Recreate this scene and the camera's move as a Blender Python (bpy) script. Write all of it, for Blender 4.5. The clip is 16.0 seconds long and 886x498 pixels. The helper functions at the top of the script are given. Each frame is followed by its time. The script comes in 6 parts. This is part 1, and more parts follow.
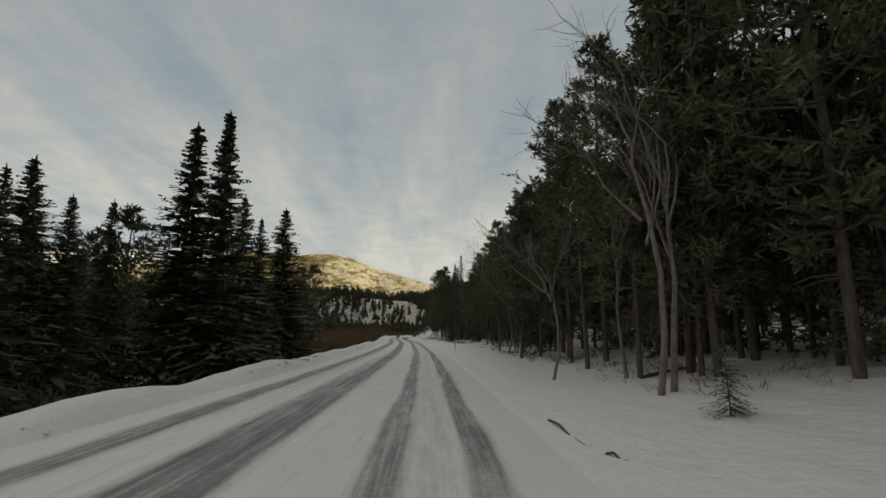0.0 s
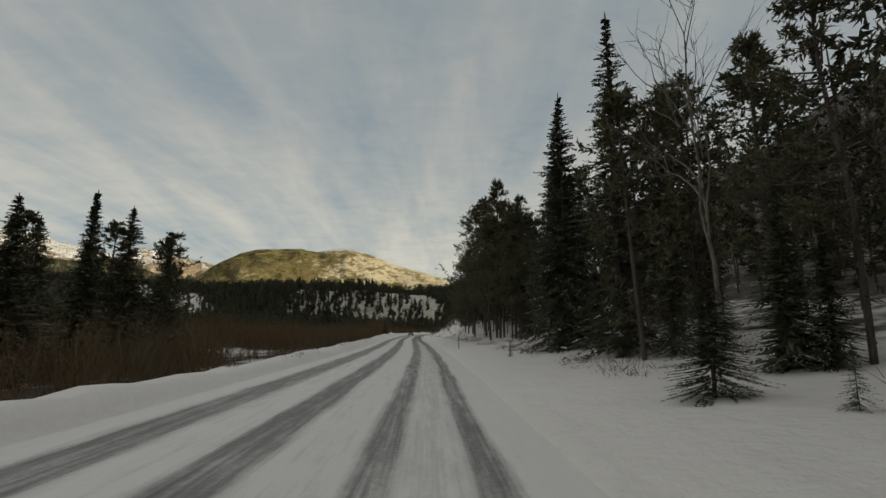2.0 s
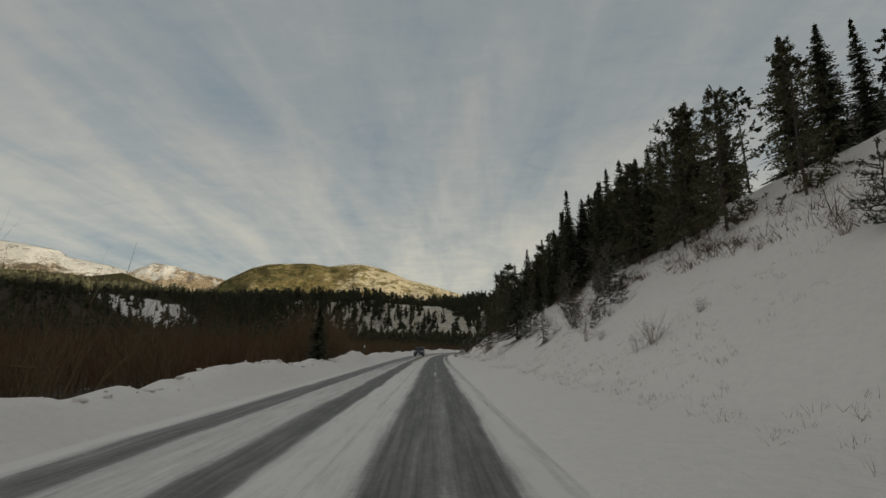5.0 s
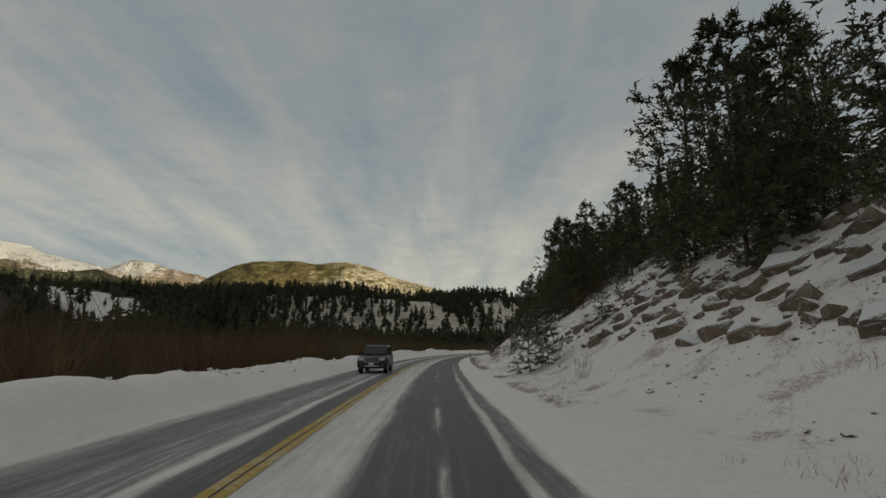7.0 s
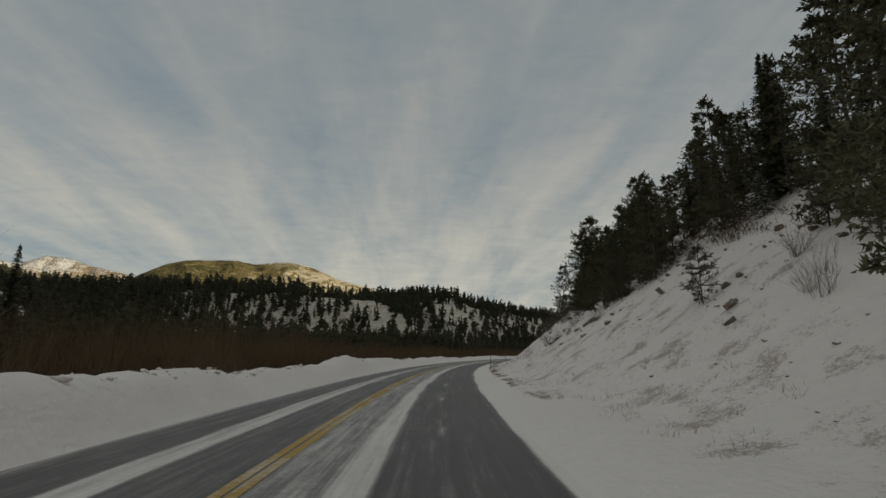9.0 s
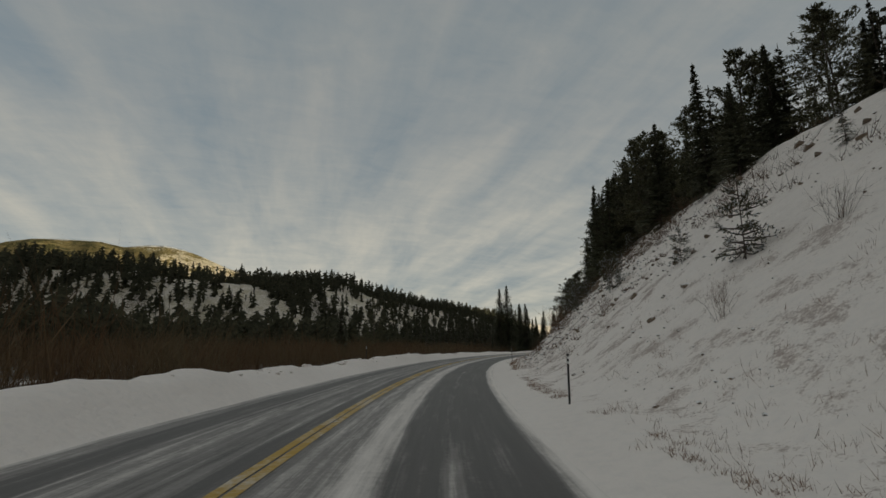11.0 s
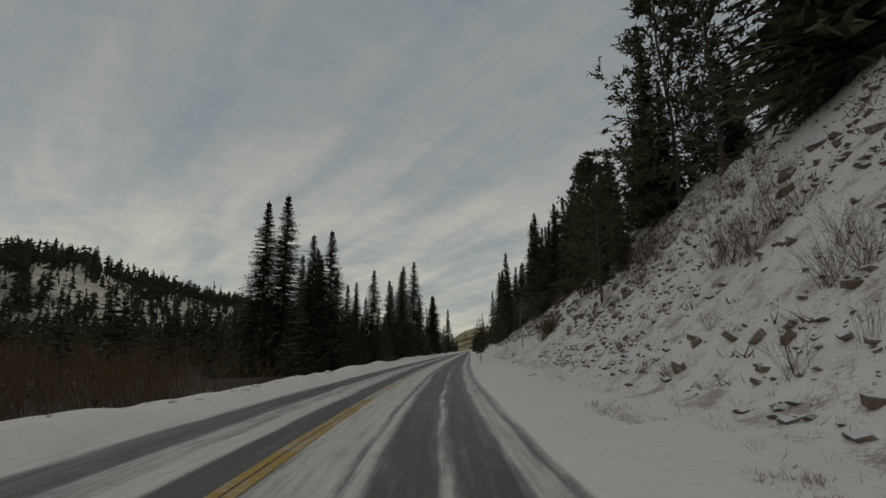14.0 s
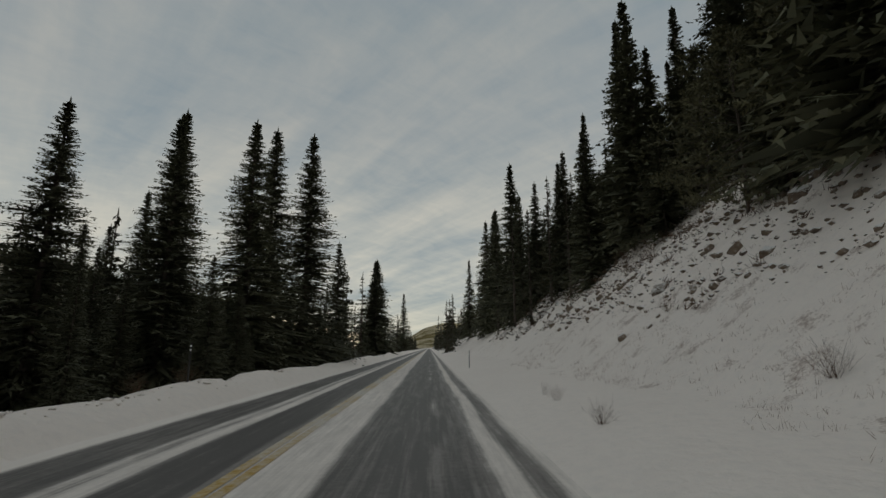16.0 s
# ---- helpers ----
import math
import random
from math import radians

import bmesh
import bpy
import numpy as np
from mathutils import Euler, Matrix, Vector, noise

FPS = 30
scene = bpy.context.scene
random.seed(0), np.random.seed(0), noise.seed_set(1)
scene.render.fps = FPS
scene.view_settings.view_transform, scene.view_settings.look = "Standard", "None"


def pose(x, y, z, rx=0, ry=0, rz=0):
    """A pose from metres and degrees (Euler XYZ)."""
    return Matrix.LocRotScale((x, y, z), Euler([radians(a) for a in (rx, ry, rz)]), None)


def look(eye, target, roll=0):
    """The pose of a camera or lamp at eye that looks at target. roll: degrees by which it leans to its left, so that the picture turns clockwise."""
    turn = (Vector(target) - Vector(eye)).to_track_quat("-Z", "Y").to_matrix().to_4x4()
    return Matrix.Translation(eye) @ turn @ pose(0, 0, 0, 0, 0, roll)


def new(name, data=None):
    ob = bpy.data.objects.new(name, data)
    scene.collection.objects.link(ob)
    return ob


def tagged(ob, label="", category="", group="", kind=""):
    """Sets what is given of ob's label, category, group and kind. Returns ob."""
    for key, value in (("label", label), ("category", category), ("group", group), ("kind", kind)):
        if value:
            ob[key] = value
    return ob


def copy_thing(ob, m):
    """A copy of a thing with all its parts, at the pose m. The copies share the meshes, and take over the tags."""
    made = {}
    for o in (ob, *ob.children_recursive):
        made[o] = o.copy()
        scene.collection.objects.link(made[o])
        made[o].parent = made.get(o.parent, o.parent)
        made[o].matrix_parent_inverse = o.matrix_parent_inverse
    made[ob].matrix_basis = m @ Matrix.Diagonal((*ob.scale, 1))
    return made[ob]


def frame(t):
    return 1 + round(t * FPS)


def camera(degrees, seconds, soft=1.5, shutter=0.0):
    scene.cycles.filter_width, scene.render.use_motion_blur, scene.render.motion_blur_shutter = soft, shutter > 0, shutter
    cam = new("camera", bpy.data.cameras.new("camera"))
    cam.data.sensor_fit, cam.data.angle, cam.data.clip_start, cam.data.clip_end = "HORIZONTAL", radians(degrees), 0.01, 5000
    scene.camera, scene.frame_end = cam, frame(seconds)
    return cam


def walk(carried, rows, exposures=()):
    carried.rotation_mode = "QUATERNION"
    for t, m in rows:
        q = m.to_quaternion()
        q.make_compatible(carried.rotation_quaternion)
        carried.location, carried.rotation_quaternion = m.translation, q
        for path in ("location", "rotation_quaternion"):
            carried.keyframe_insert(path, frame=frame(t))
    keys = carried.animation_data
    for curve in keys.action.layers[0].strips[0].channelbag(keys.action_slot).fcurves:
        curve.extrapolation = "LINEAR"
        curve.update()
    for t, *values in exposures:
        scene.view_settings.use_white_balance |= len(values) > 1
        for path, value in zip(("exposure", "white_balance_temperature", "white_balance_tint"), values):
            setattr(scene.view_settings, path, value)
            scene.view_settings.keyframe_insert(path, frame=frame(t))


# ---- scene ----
PATH = [
    (0.0, 0.000, 0.000, 1.600, 100.072, 0.000, -1.617),
    (0.5, -0.062, 16.510, 1.600, 99.898, 0.000, -1.147),
    (1.0, -0.306, 32.944, 1.600, 99.667, 0.000, -0.345),
    (1.5, -0.799, 49.302, 1.600, 99.601, 0.000, 0.521),
    (2.0, -1.429, 65.594, 1.600, 99.705, 0.000, 0.655),
    (2.5, -2.135, 81.831, 1.600, 100.182, 0.000, 1.125),
    (3.0, -2.964, 98.018, 1.600, 100.235, 0.000, 1.557),
    (3.5, -4.004, 114.157, 1.600, 100.554, 0.000, 2.609),
    (4.0, -5.286, 130.248, 1.600, 100.882, 0.000, 3.175),
    (4.5, -6.622, 146.314, 1.600, 101.205, 0.000, 3.008),
    (5.0, -7.824, 162.378, 1.600, 101.596, 0.000, 2.288),
    (5.5, -8.827, 178.452, 1.600, 101.509, 0.000, 1.683),
    (6.0, -9.733, 194.539, 1.600, 101.398, 0.000, 1.593),
    (6.5, -10.648, 210.646, 1.600, 101.432, 0.000, 1.629),
    (7.0, -11.462, 226.787, 1.600, 101.531, 0.000, 0.872),
    (7.5, -12.078, 242.970, 1.600, 101.633, 0.000, 0.234),
    (8.0, -12.460, 259.194, 1.600, 101.566, 0.000, -0.869),
    (8.5, -12.401, 275.463, 1.600, 101.868, 0.000, -2.877),
    (9.0, -11.683, 291.759, 1.600, 102.081, 0.000, -5.394),
    (9.5, -10.324, 308.056, 1.600, 102.348, 0.000, -7.375),
    (10.0, -8.306, 324.323, 1.600, 102.167, 0.000, -10.113),
    (10.5, -5.399, 340.485, 1.600, 101.621, 0.000, -13.598),
    (11.0, -1.443, 356.451, 1.600, 101.384, 0.000, -17.507),
    (11.5, 3.632, 372.130, 1.600, 101.181, 0.000, -21.581),
    (12.0, 9.793, 387.458, 1.600, 101.433, 0.000, -25.428),
    (12.5, 17.004, 402.377, 1.600, 101.525, 0.000, -29.403),
    (13.0, 25.291, 416.808, 1.600, 101.662, 0.000, -33.484),
    (13.5, 34.522, 430.744, 1.600, 101.868, 0.000, -36.676),
    (14.0, 44.496, 444.229, 1.600, 101.847, 0.000, -39.472),
    (14.5, 55.111, 457.244, 1.600, 101.764, 0.000, -42.022),
    (15.0, 66.135, 469.901, 1.600, 101.744, 0.000, -43.181),
    (15.5, 77.356, 482.343, 1.600, 101.619, 0.000, -44.060),
    (16.0, 88.672, 494.654, 1.600, 101.582, 0.000, -44.287),
]
HEAD = [(0.0, 0.00), (16.5, -0.47), (32.9, -1.27), (49.3, -2.13), (65.6, -2.27), (81.9, -2.74), (98.1, -3.17), (114.2, -4.22), (130.4, -4.79), (146.5, -4.62), (162.6, -3.90), (178.7, -3.30), (194.8, -3.21), (211.0, -3.24), (227.1, -2.48), (243.3, -1.85), (259.6, -0.74), (275.8, 1.27), (292.1, 3.78), (308.5, 5.76), (324.9, 8.50), (341.3, 11.99), (357.8, 15.90), (374.2, 19.97), (390.8, 23.82), (407.3, 27.79), (424.0, 31.87), (440.7, 35.06), (457.5, 37.86), (474.3, 40.41), (491.1, 41.57), (507.8, 42.45), (524.5, 42.68)]
cam = camera(85.2, 16.0, soft=1.5)
walk(cam, [(r[0], pose(*r[1:])) for r in PATH],
     exposures=[(0.0, 0.42), (1.2, 0.36), (3.0, 0.30), (5.5, 0.12), (8.0, 0.06), (12.5, 0.0), (14.0, 0.06), (14.5, 0.14), (16.0, 0.26)])

# ---- world, sun, exposure ----
SUN_BEARING, SUN_HEIGHT = 128.0, 8.0
scene.view_settings.exposure = 0.0


def node(nt, kind, inputs=None, **props):
    n = nt.nodes.new(kind)
    for key, value in props.items():
        setattr(n, key, value)
    for key, value in (inputs or {}).items():
        if isinstance(value, bpy.types.NodeSocket):
            nt.links.new(value, n.inputs[key])
        else:
            n.inputs[key].default_value = value
    return n


def ramp(nt, fac, stops):
    n = node(nt, "ShaderNodeValToRGB", {"Fac": fac})
    els = n.color_ramp.elements
    while len(els) < len(stops):
        els.new(0.5)
    for e, (p, c) in zip(els, stops):
        e.position, e.color = p, (c, c, c, 1) if isinstance(c, float) else (*c, 1)
    return n.outputs["Color"]


def mixcol(nt, fac, a, b, mode="MIX"):
    n = node(nt, "ShaderNodeMix", {0: fac, 6: (*a, 1) if isinstance(a, tuple) else a, 7: (*b, 1) if isinstance(b, tuple) else b},
             data_type="RGBA", blend_type=mode)
    return n.outputs[2]


def calc(nt, op, a, b=0.0, c=0.0):
    return node(nt, "ShaderNodeMath", {0: a, 1: b, 2: c}, operation=op).outputs[0]


world = bpy.data.worlds.new("sky")
scene.world = world
world.use_nodes = True
wt = world.node_tree
wt.nodes.clear()
sky = node(wt, "ShaderNodeTexSky", sky_type="NISHITA", sun_disc=False, sun_elevation=radians(SUN_HEIGHT),
           sun_rotation=radians(SUN_BEARING), altitude=2600.0, air_density=1.0, dust_density=0.6)
way = node(wt, "ShaderNodeTexCoord").outputs["Generated"]
xyz = node(wt, "ShaderNodeSeparateXYZ", {0: way})
up = calc(wt, "MAXIMUM", xyz.outputs["Z"], 0.0)
lift = calc(wt, "ADD", up, 0.16)
flat = node(wt, "ShaderNodeCombineXYZ", {0: calc(wt, "DIVIDE", xyz.outputs["X"], lift), 1: calc(wt, "DIVIDE", xyz.outputs["Y"], lift), 2: 0.0}).outputs[0]
# thin cirrus: streaks along the valley, broken by a ripple across them
turn = node(wt, "ShaderNodeMapping", {"Vector": flat, "Rotation": (0, 0, 0), "Scale": (1.75, 0.42, 1)}).outputs[0]
streak = node(wt, "ShaderNodeTexNoise", {"Vector": turn, "Scale": 2.1, "Detail": 6.0, "Roughness": 0.56, "Distortion": 0.3}).outputs["Fac"]
fine = node(wt, "ShaderNodeTexNoise", {"Vector": node(wt, "ShaderNodeMapping", {"Vector": flat, "Rotation": (0, 0, radians(-22)), "Scale": (1.1, 2.2, 1)}).outputs[0],
                                       "Scale": 5.2, "Detail": 8.0, "Roughness": 0.66, "Distortion": 0.5}).outputs["Fac"]
broad = node(wt, "ShaderNodeTexNoise", {"Vector": flat, "Scale": 0.55, "Detail": 3.0}).outputs["Fac"]
cloud = calc(wt, "ADD", calc(wt, "MULTIPLY", streak, 0.54), calc(wt, "ADD", calc(wt, "MULTIPLY", fine, 0.17), calc(wt, "MULTIPLY", broad, 0.36)))
cover = ramp(wt, cloud, [(0.38, 0.18), (0.54, 0.58), (0.70, 1.0)])
glow = ramp(wt, up, [(0.0, (0.61, 0.59, 0.485)), (0.13, (0.555, 0.543, 0.472)), (0.42, (0.340, 0.350, 0.340)), (0.66, (0.300, 0.312, 0.306)), (1.0, (0.46, 0.465, 0.445))])
clear = mixcol(wt, 1.0, sky.outputs["Color"], (0.085, 0.075, 0.068), "MULTIPLY")
thin = mixcol(wt, 0.75, clear, (0.165, 0.235, 0.290))
air = mixcol(wt, cover, thin, glow)
warm = mixcol(wt, 1.0, air, (1.034, 1.0, 0.958), "MULTIPLY")
back = node(wt, "ShaderNodeBackground", {"Color": warm, "Strength": 1.0})
node(wt, "ShaderNodeOutputWorld", {"Surface": back.outputs[0]})

sun_lamp = bpy.data.lights.new("sun", "SUN")
sun_lamp.energy, sun_lamp.angle, sun_lamp.color = 5.0, radians(0.5), (1.0, 0.87, 0.63)
sun = new("sun", sun_lamp)
sb, sh = radians(SUN_BEARING), radians(SUN_HEIGHT)
sun.matrix_basis = look((0, 0, 300), (-math.sin(sb) * math.cos(sh), -math.cos(sb) * math.cos(sh), 300 - math.sin(sh)))
# ---- lie of the land: s metres along the driven line, d metres to the right of it ----
S_AXIS = np.arange(-2600.0, 3600.0, 1.0)
H_AXIS = np.radians(np.interp(S_AXIS, [h[0] for h in HEAD], [h[1] for h in HEAD]))
_i0 = int(np.argmin(np.abs(S_AXIS)))
_hm = (H_AXIS[1:] + H_AXIS[:-1]) / 2
X_AXIS = np.concatenate([[0.0], np.cumsum(np.sin(_hm))])
Y_AXIS = np.concatenate([[0.0], np.cumsum(np.cos(_hm))])
X_AXIS, Y_AXIS = X_AXIS - X_AXIS[_i0], Y_AXIS - Y_AXIS[_i0]


def place(s, d):
    """World x, y of a point s metres along and d metres to the right."""
    h = np.interp(s, S_AXIS, H_AXIS)
    return np.interp(s, S_AXIS, X_AXIS) + d * np.cos(h), np.interp(s, S_AXIS, Y_AXIS) - d * np.sin(h)


def _hash(i, j, k):
    v = np.sin(i * 127.1 + j * 311.7 + k * 74.7) * 43758.5453
    return v - np.floor(v)


def bumps(x, y, size, k=0, octaves=3):
    """Smooth value noise, -1 to 1, with features of that size."""
    total, amp, norm = 0.0, 1.0, 0.0
    for o in range(octaves):
        u, v = np.asarray(x) / size, np.asarray(y) / size
        i, j = np.floor(u), np.floor(v)
        f, g = u - i, v - j
        f, g = f * f * (3 - 2 * f), g * g * (3 - 2 * g)
        n = (_hash(i, j, k) * (1 - f) + _hash(i + 1, j, k) * f) * (1 - g) + (_hash(i, j + 1, k) * (1 - f) + _hash(i + 1, j + 1, k) * f) * g
        total, norm, amp, size, k = total + amp * (2 * n - 1), norm + amp, amp * 0.5, size * 0.47, k + 7
    return total / norm


def step(a, b, x):
    t = np.clip((np.asarray(x, float) - a) / (b - a), 0, 1)
    return t * t * (3 - 2 * t)


TOE = [(-60, 6.0), (110, 6.0), (150, 5.5), (180, 5.0), (240, 4.2), (330, 4.0), (420, 3.6), (455, 4.5), (490, 6.0), (700, 6.0)]
RISE = [(-60, 0.10), (60, 0.14), (110, 0.25), (150, 0.55), (178, 0.85), (215, 0.85), (240, 0.70), (290, 0.66), (320, 0.80), (350, 0.80), (385, 0.95), (425, 1.10), (470, 1.12), (540, 1.08), (620, 0.80), (900, 0.50)]
BANK_AT = [(50, 6.4), (110, 6.9), (180, 7.7), (440, 7.7), (480, 7.1)]
DROP = [(110, 1.25), (180, 0.7), (440, 0.7), (480, 1.2)]
CREST = [(150, 8.0), (200, 9.5), (245, 10.0), (268, 12.0), (300, 10.0), (360, 11.0), (400, 12.0), (432, 14.5), (500, 14.5), (560, 13.0), (620, 11.0)]
BANK = [(0, 0.36), (60, 0.46), (100, 0.42), (130, 0.42), (150, 0.55), (185, 0.82), (215, 0.85), (240, 0.72), (270, 0.85), (290, 1.0), (312, 1.05), (335, 1.0), (370, 0.68), (400, 0.6), (430, 0.5), (455, 0.48), (480, 0.28), (520, 0.38), (540, 0.48)]


def knots(s, table):
    return np.interp(s, [a for a, _ in table], [b for _, b in table])


def berm(s):
    """Height of the ploughed snow bank left of the road."""
    return knots(s, BANK) * (1 + 0.40 * bumps(s, s * 0, 11.0, 3, 2) + 0.48 * bumps(s, s * 0 + 5, 3.8, 5, 3))


def height(s, d):
    """Ground height. The road lies at 0."""
    s, d = np.broadcast_arrays(np.asarray(s, float), np.asarray(d, float))
    x, y = place(s, d)
    # right side: shoulder, cut slope, wooded top, then an unseen ridge
    toe, rise = knots(s, TOE), knots(s, RISE)
    e = d - toe
    foot = 0.22 * step(1.7, 3.2, d) + 0.10 * np.maximum(d - 3.0, 0) * (d < toe) + 0.10 * np.maximum(toe - 3.0, 0) * (d >= toe)
    cut = np.where(e > 0, np.sqrt(e * e + 1.0) - 1.0, 0.0) * rise
    limit = knots(s, CREST)
    cut = np.where(cut > limit, limit + (cut - limit) * 0.22, cut)
    # ridge: added behind the trees, sized to keep the low sun off the road
    ridge = 50 * step(85, 150, d) * step(-900, -500, -np.abs(s - 250) + 400)
    right = foot + cut + ridge
    right = right + step(0.5, 5, e) * ((0.12 + 0.26 * (step(378, 392, s) * (1 - 0.6 * step(410, 418, s)) * step(440, 428, s) + step(428, 442, s))) * bumps(x, y, 2.7, 15, 3) + 0.24 * bumps(x, y, 5.0, 11, 3) + 0.9 * step(8, 30, e) * bumps(x, y, 19.0, 13, 2)) + 0.035 * step(2, 3, d) * bumps(x, y, 1.3, 17, 2)
    # left side: snow bank, drop, willow flats, far hillside
    b = berm(s) * (1 + 0.20 * bumps(x, y, 1.1, 21, 3))
    q = -d
    crest = knots(s, BANK_AT)
    bank = b * step(5.9, crest, q) * (1 - step(crest + 0.35, crest + 2.6, q))
    flats = -knots(s, DROP) * step(crest + 0.4, crest + 4.0, q) - 0.4 * step(13, 40, q) + step(12, 25, q) * 0.5 * bumps(x, y, 12.0, 31, 3)
    hill_toe = np.interp(s, [0, 300, 420, 520, 620, 700, 1100], [560, 480, 420, 385, 290, 215, 215])
    hill = 69 * np.interp(s, [480, 560, 640, 690, 730, 760, 820, 868, 905, 960, 1020, 1200, 1500], [1.0, 1.08, 1.06, 0.98, 0.94, 1.0, 1.18, 1.28, 1.12, 0.98, 0.95, 0.97, 1.02]) * step(0, 150, q - hill_toe) * (1 + 0.16 * bumps(x, y, 160.0, 41, 2)) + step(0, 90, q - hill_toe) * 2.5 * bumps(x, y, 28.0, 43, 3)
    left = bank + flats + hill + 0.03 * step(5.8, 6.6, q) * bumps(x, y, 0.9, 23, 2)
    z = np.where(d > -1, right, left)
    under = (d > -5.95) & (d < 1.75)
    return np.where(under, -0.14, z)


def spot(s, d, sink=0.0):
    """A Vector on the ground."""
    x, y = place(s, d)
    return Vector((float(x), float(y), float(height(s, d)) - sink))
# ---- materials ----
def material(name):
    m = bpy.data.materials.new(name)
    m.use_nodes = True
    nt = m.node_tree
    return m, nt, nt.nodes["Principled BSDF"]


def bump(nt, bsdf, layers, normal="Normal"):
    last = None
    for height_socket, strength, distance in layers:
        n = node(nt, "ShaderNodeBump", {"Height": height_socket, "Strength": strength, "Distance": distance})
        if last:
            nt.links.new(last, n.inputs["Normal"])
        last = n.outputs[0]
    nt.links.new(last, bsdf.inputs[normal])


def noise_at(nt, scale, detail=4.0, rough=0.55, vector=None, distortion=0.0):
    if vector is None:
        vector = node(nt, "ShaderNodeTexCoord").outputs["Object"]
    return node(nt, "ShaderNodeTexNoise", {"Vector": vector, "Scale": scale, "Detail": detail, "Roughness": rough, "Distortion": distortion}).outputs["Fac"]


def plain(name, colour, rough=0.6, metal=0.0, spread=0.15, scale=8.0, relief=0.0):
    """A surface of one colour with mottling at two scales."""
    m, nt, b = material(name)
    n1, n2 = noise_at(nt, scale), noise_at(nt, scale * 7.3, 3.0)
    f = calc(nt, "ADD", calc(nt, "MULTIPLY", n1, 0.65), calc(nt, "MULTIPLY", n2, 0.35))
    lo, hi = tuple(c * (1 - spread) for c in colour), tuple(min(1, c * (1 + spread)) for c in colour)
    nt.links.new(ramp(nt, f, [(0.3, lo), (0.7, hi)]), b.inputs["Base Color"])
    b.inputs["Roughness"].default_value, b.inputs["Metallic"].default_value = rough, metal
    if relief:
        bump(nt, b, [(n2, 0.6, relief)])
    return m


def make_ground():
    m, nt, b = material("snow_ground")
    litter = node(nt, "ShaderNodeAttribute", attribute_name="litter").outputs["Fac"]
    straw = node(nt, "ShaderNodeAttribute", attribute_name="straw").outputs["Fac"]
    obj = node(nt, "ShaderNodeTexCoord").outputs["Object"]
    n1, n2, n3, n4 = noise_at(nt, 0.12, 4, vector=obj), noise_at(nt, 0.9, 5, vector=obj), noise_at(nt, 4.5, 5, 0.65, vector=obj), noise_at(nt, 22.0, 3, vector=obj)
    snow = mixcol(nt, n1, (0.825, 0.757, 0.706), (0.91, 0.844, 0.790))
    snow = mixcol(nt, ramp(nt, n3, [(0.45, 0.0), (0.75, 0.25)]), snow, (0.62, 0.60, 0.59))
    # straw: dry grass and soil that shows through on the slope
    n5 = noise_at(nt, 11.0, 4, 0.7, vector=obj)
    n6 = noise_at(nt, 0.85, 5, 0.62, vector=obj)
    patch = calc(nt, "ADD", calc(nt, "MULTIPLY", n6, 0.72), calc(nt, "ADD", calc(nt, "MULTIPLY", n5, 0.34), calc(nt, "MULTIPLY", n4, 0.10)))
    bare = ramp(nt, calc(nt, "ADD", calc(nt, "MULTIPLY", straw, 0.20), patch), [(0.735, 0.0), (0.82, 0.75)])
    soil = mixcol(nt, n4, (0.22, 0.155, 0.125), (0.47, 0.37, 0.32))
    col = mixcol(nt, calc(nt, "MULTIPLY", bare, calc(nt, "GREATER_THAN", straw, 0.02)), snow, soil)
    meadow = node(nt, "ShaderNodeAttribute", attribute_name="meadow").outputs["Fac"]
    thin = ramp(nt, calc(nt, "ADD", calc(nt, "MULTIPLY", n1, 0.45), calc(nt, "MULTIPLY", n2, 0.55)), [(0.40, 0.15), (0.56, 0.85)])
    col = mixcol(nt, calc(nt, "MULTIPLY", meadow, thin), col, mixcol(nt, n3, (0.30, 0.25, 0.135), (0.50, 0.43, 0.26)))
    duff = mixcol(nt, n3, (0.035, 0.027, 0.020), (0.095, 0.070, 0.050))
    thick = ramp(nt, calc(nt, "ADD", calc(nt, "MULTIPLY", litter, 0.62), calc(nt, "MULTIPLY", n2, 0.50)), [(0.48, 0.0), (0.60, 1.0)])
    col = mixcol(nt, thick, col, duff)
    nt.links.new(col, b.inputs["Base Color"])
    b.inputs["Roughness"].default_value = 0.75
    b.inputs["Specular IOR Level"].default_value = 0.25
    bump(nt, b, [(n2, 0.55, 0.35), (n3, 0.5, 0.10), (n4, 0.3, 0.02)])
    return m


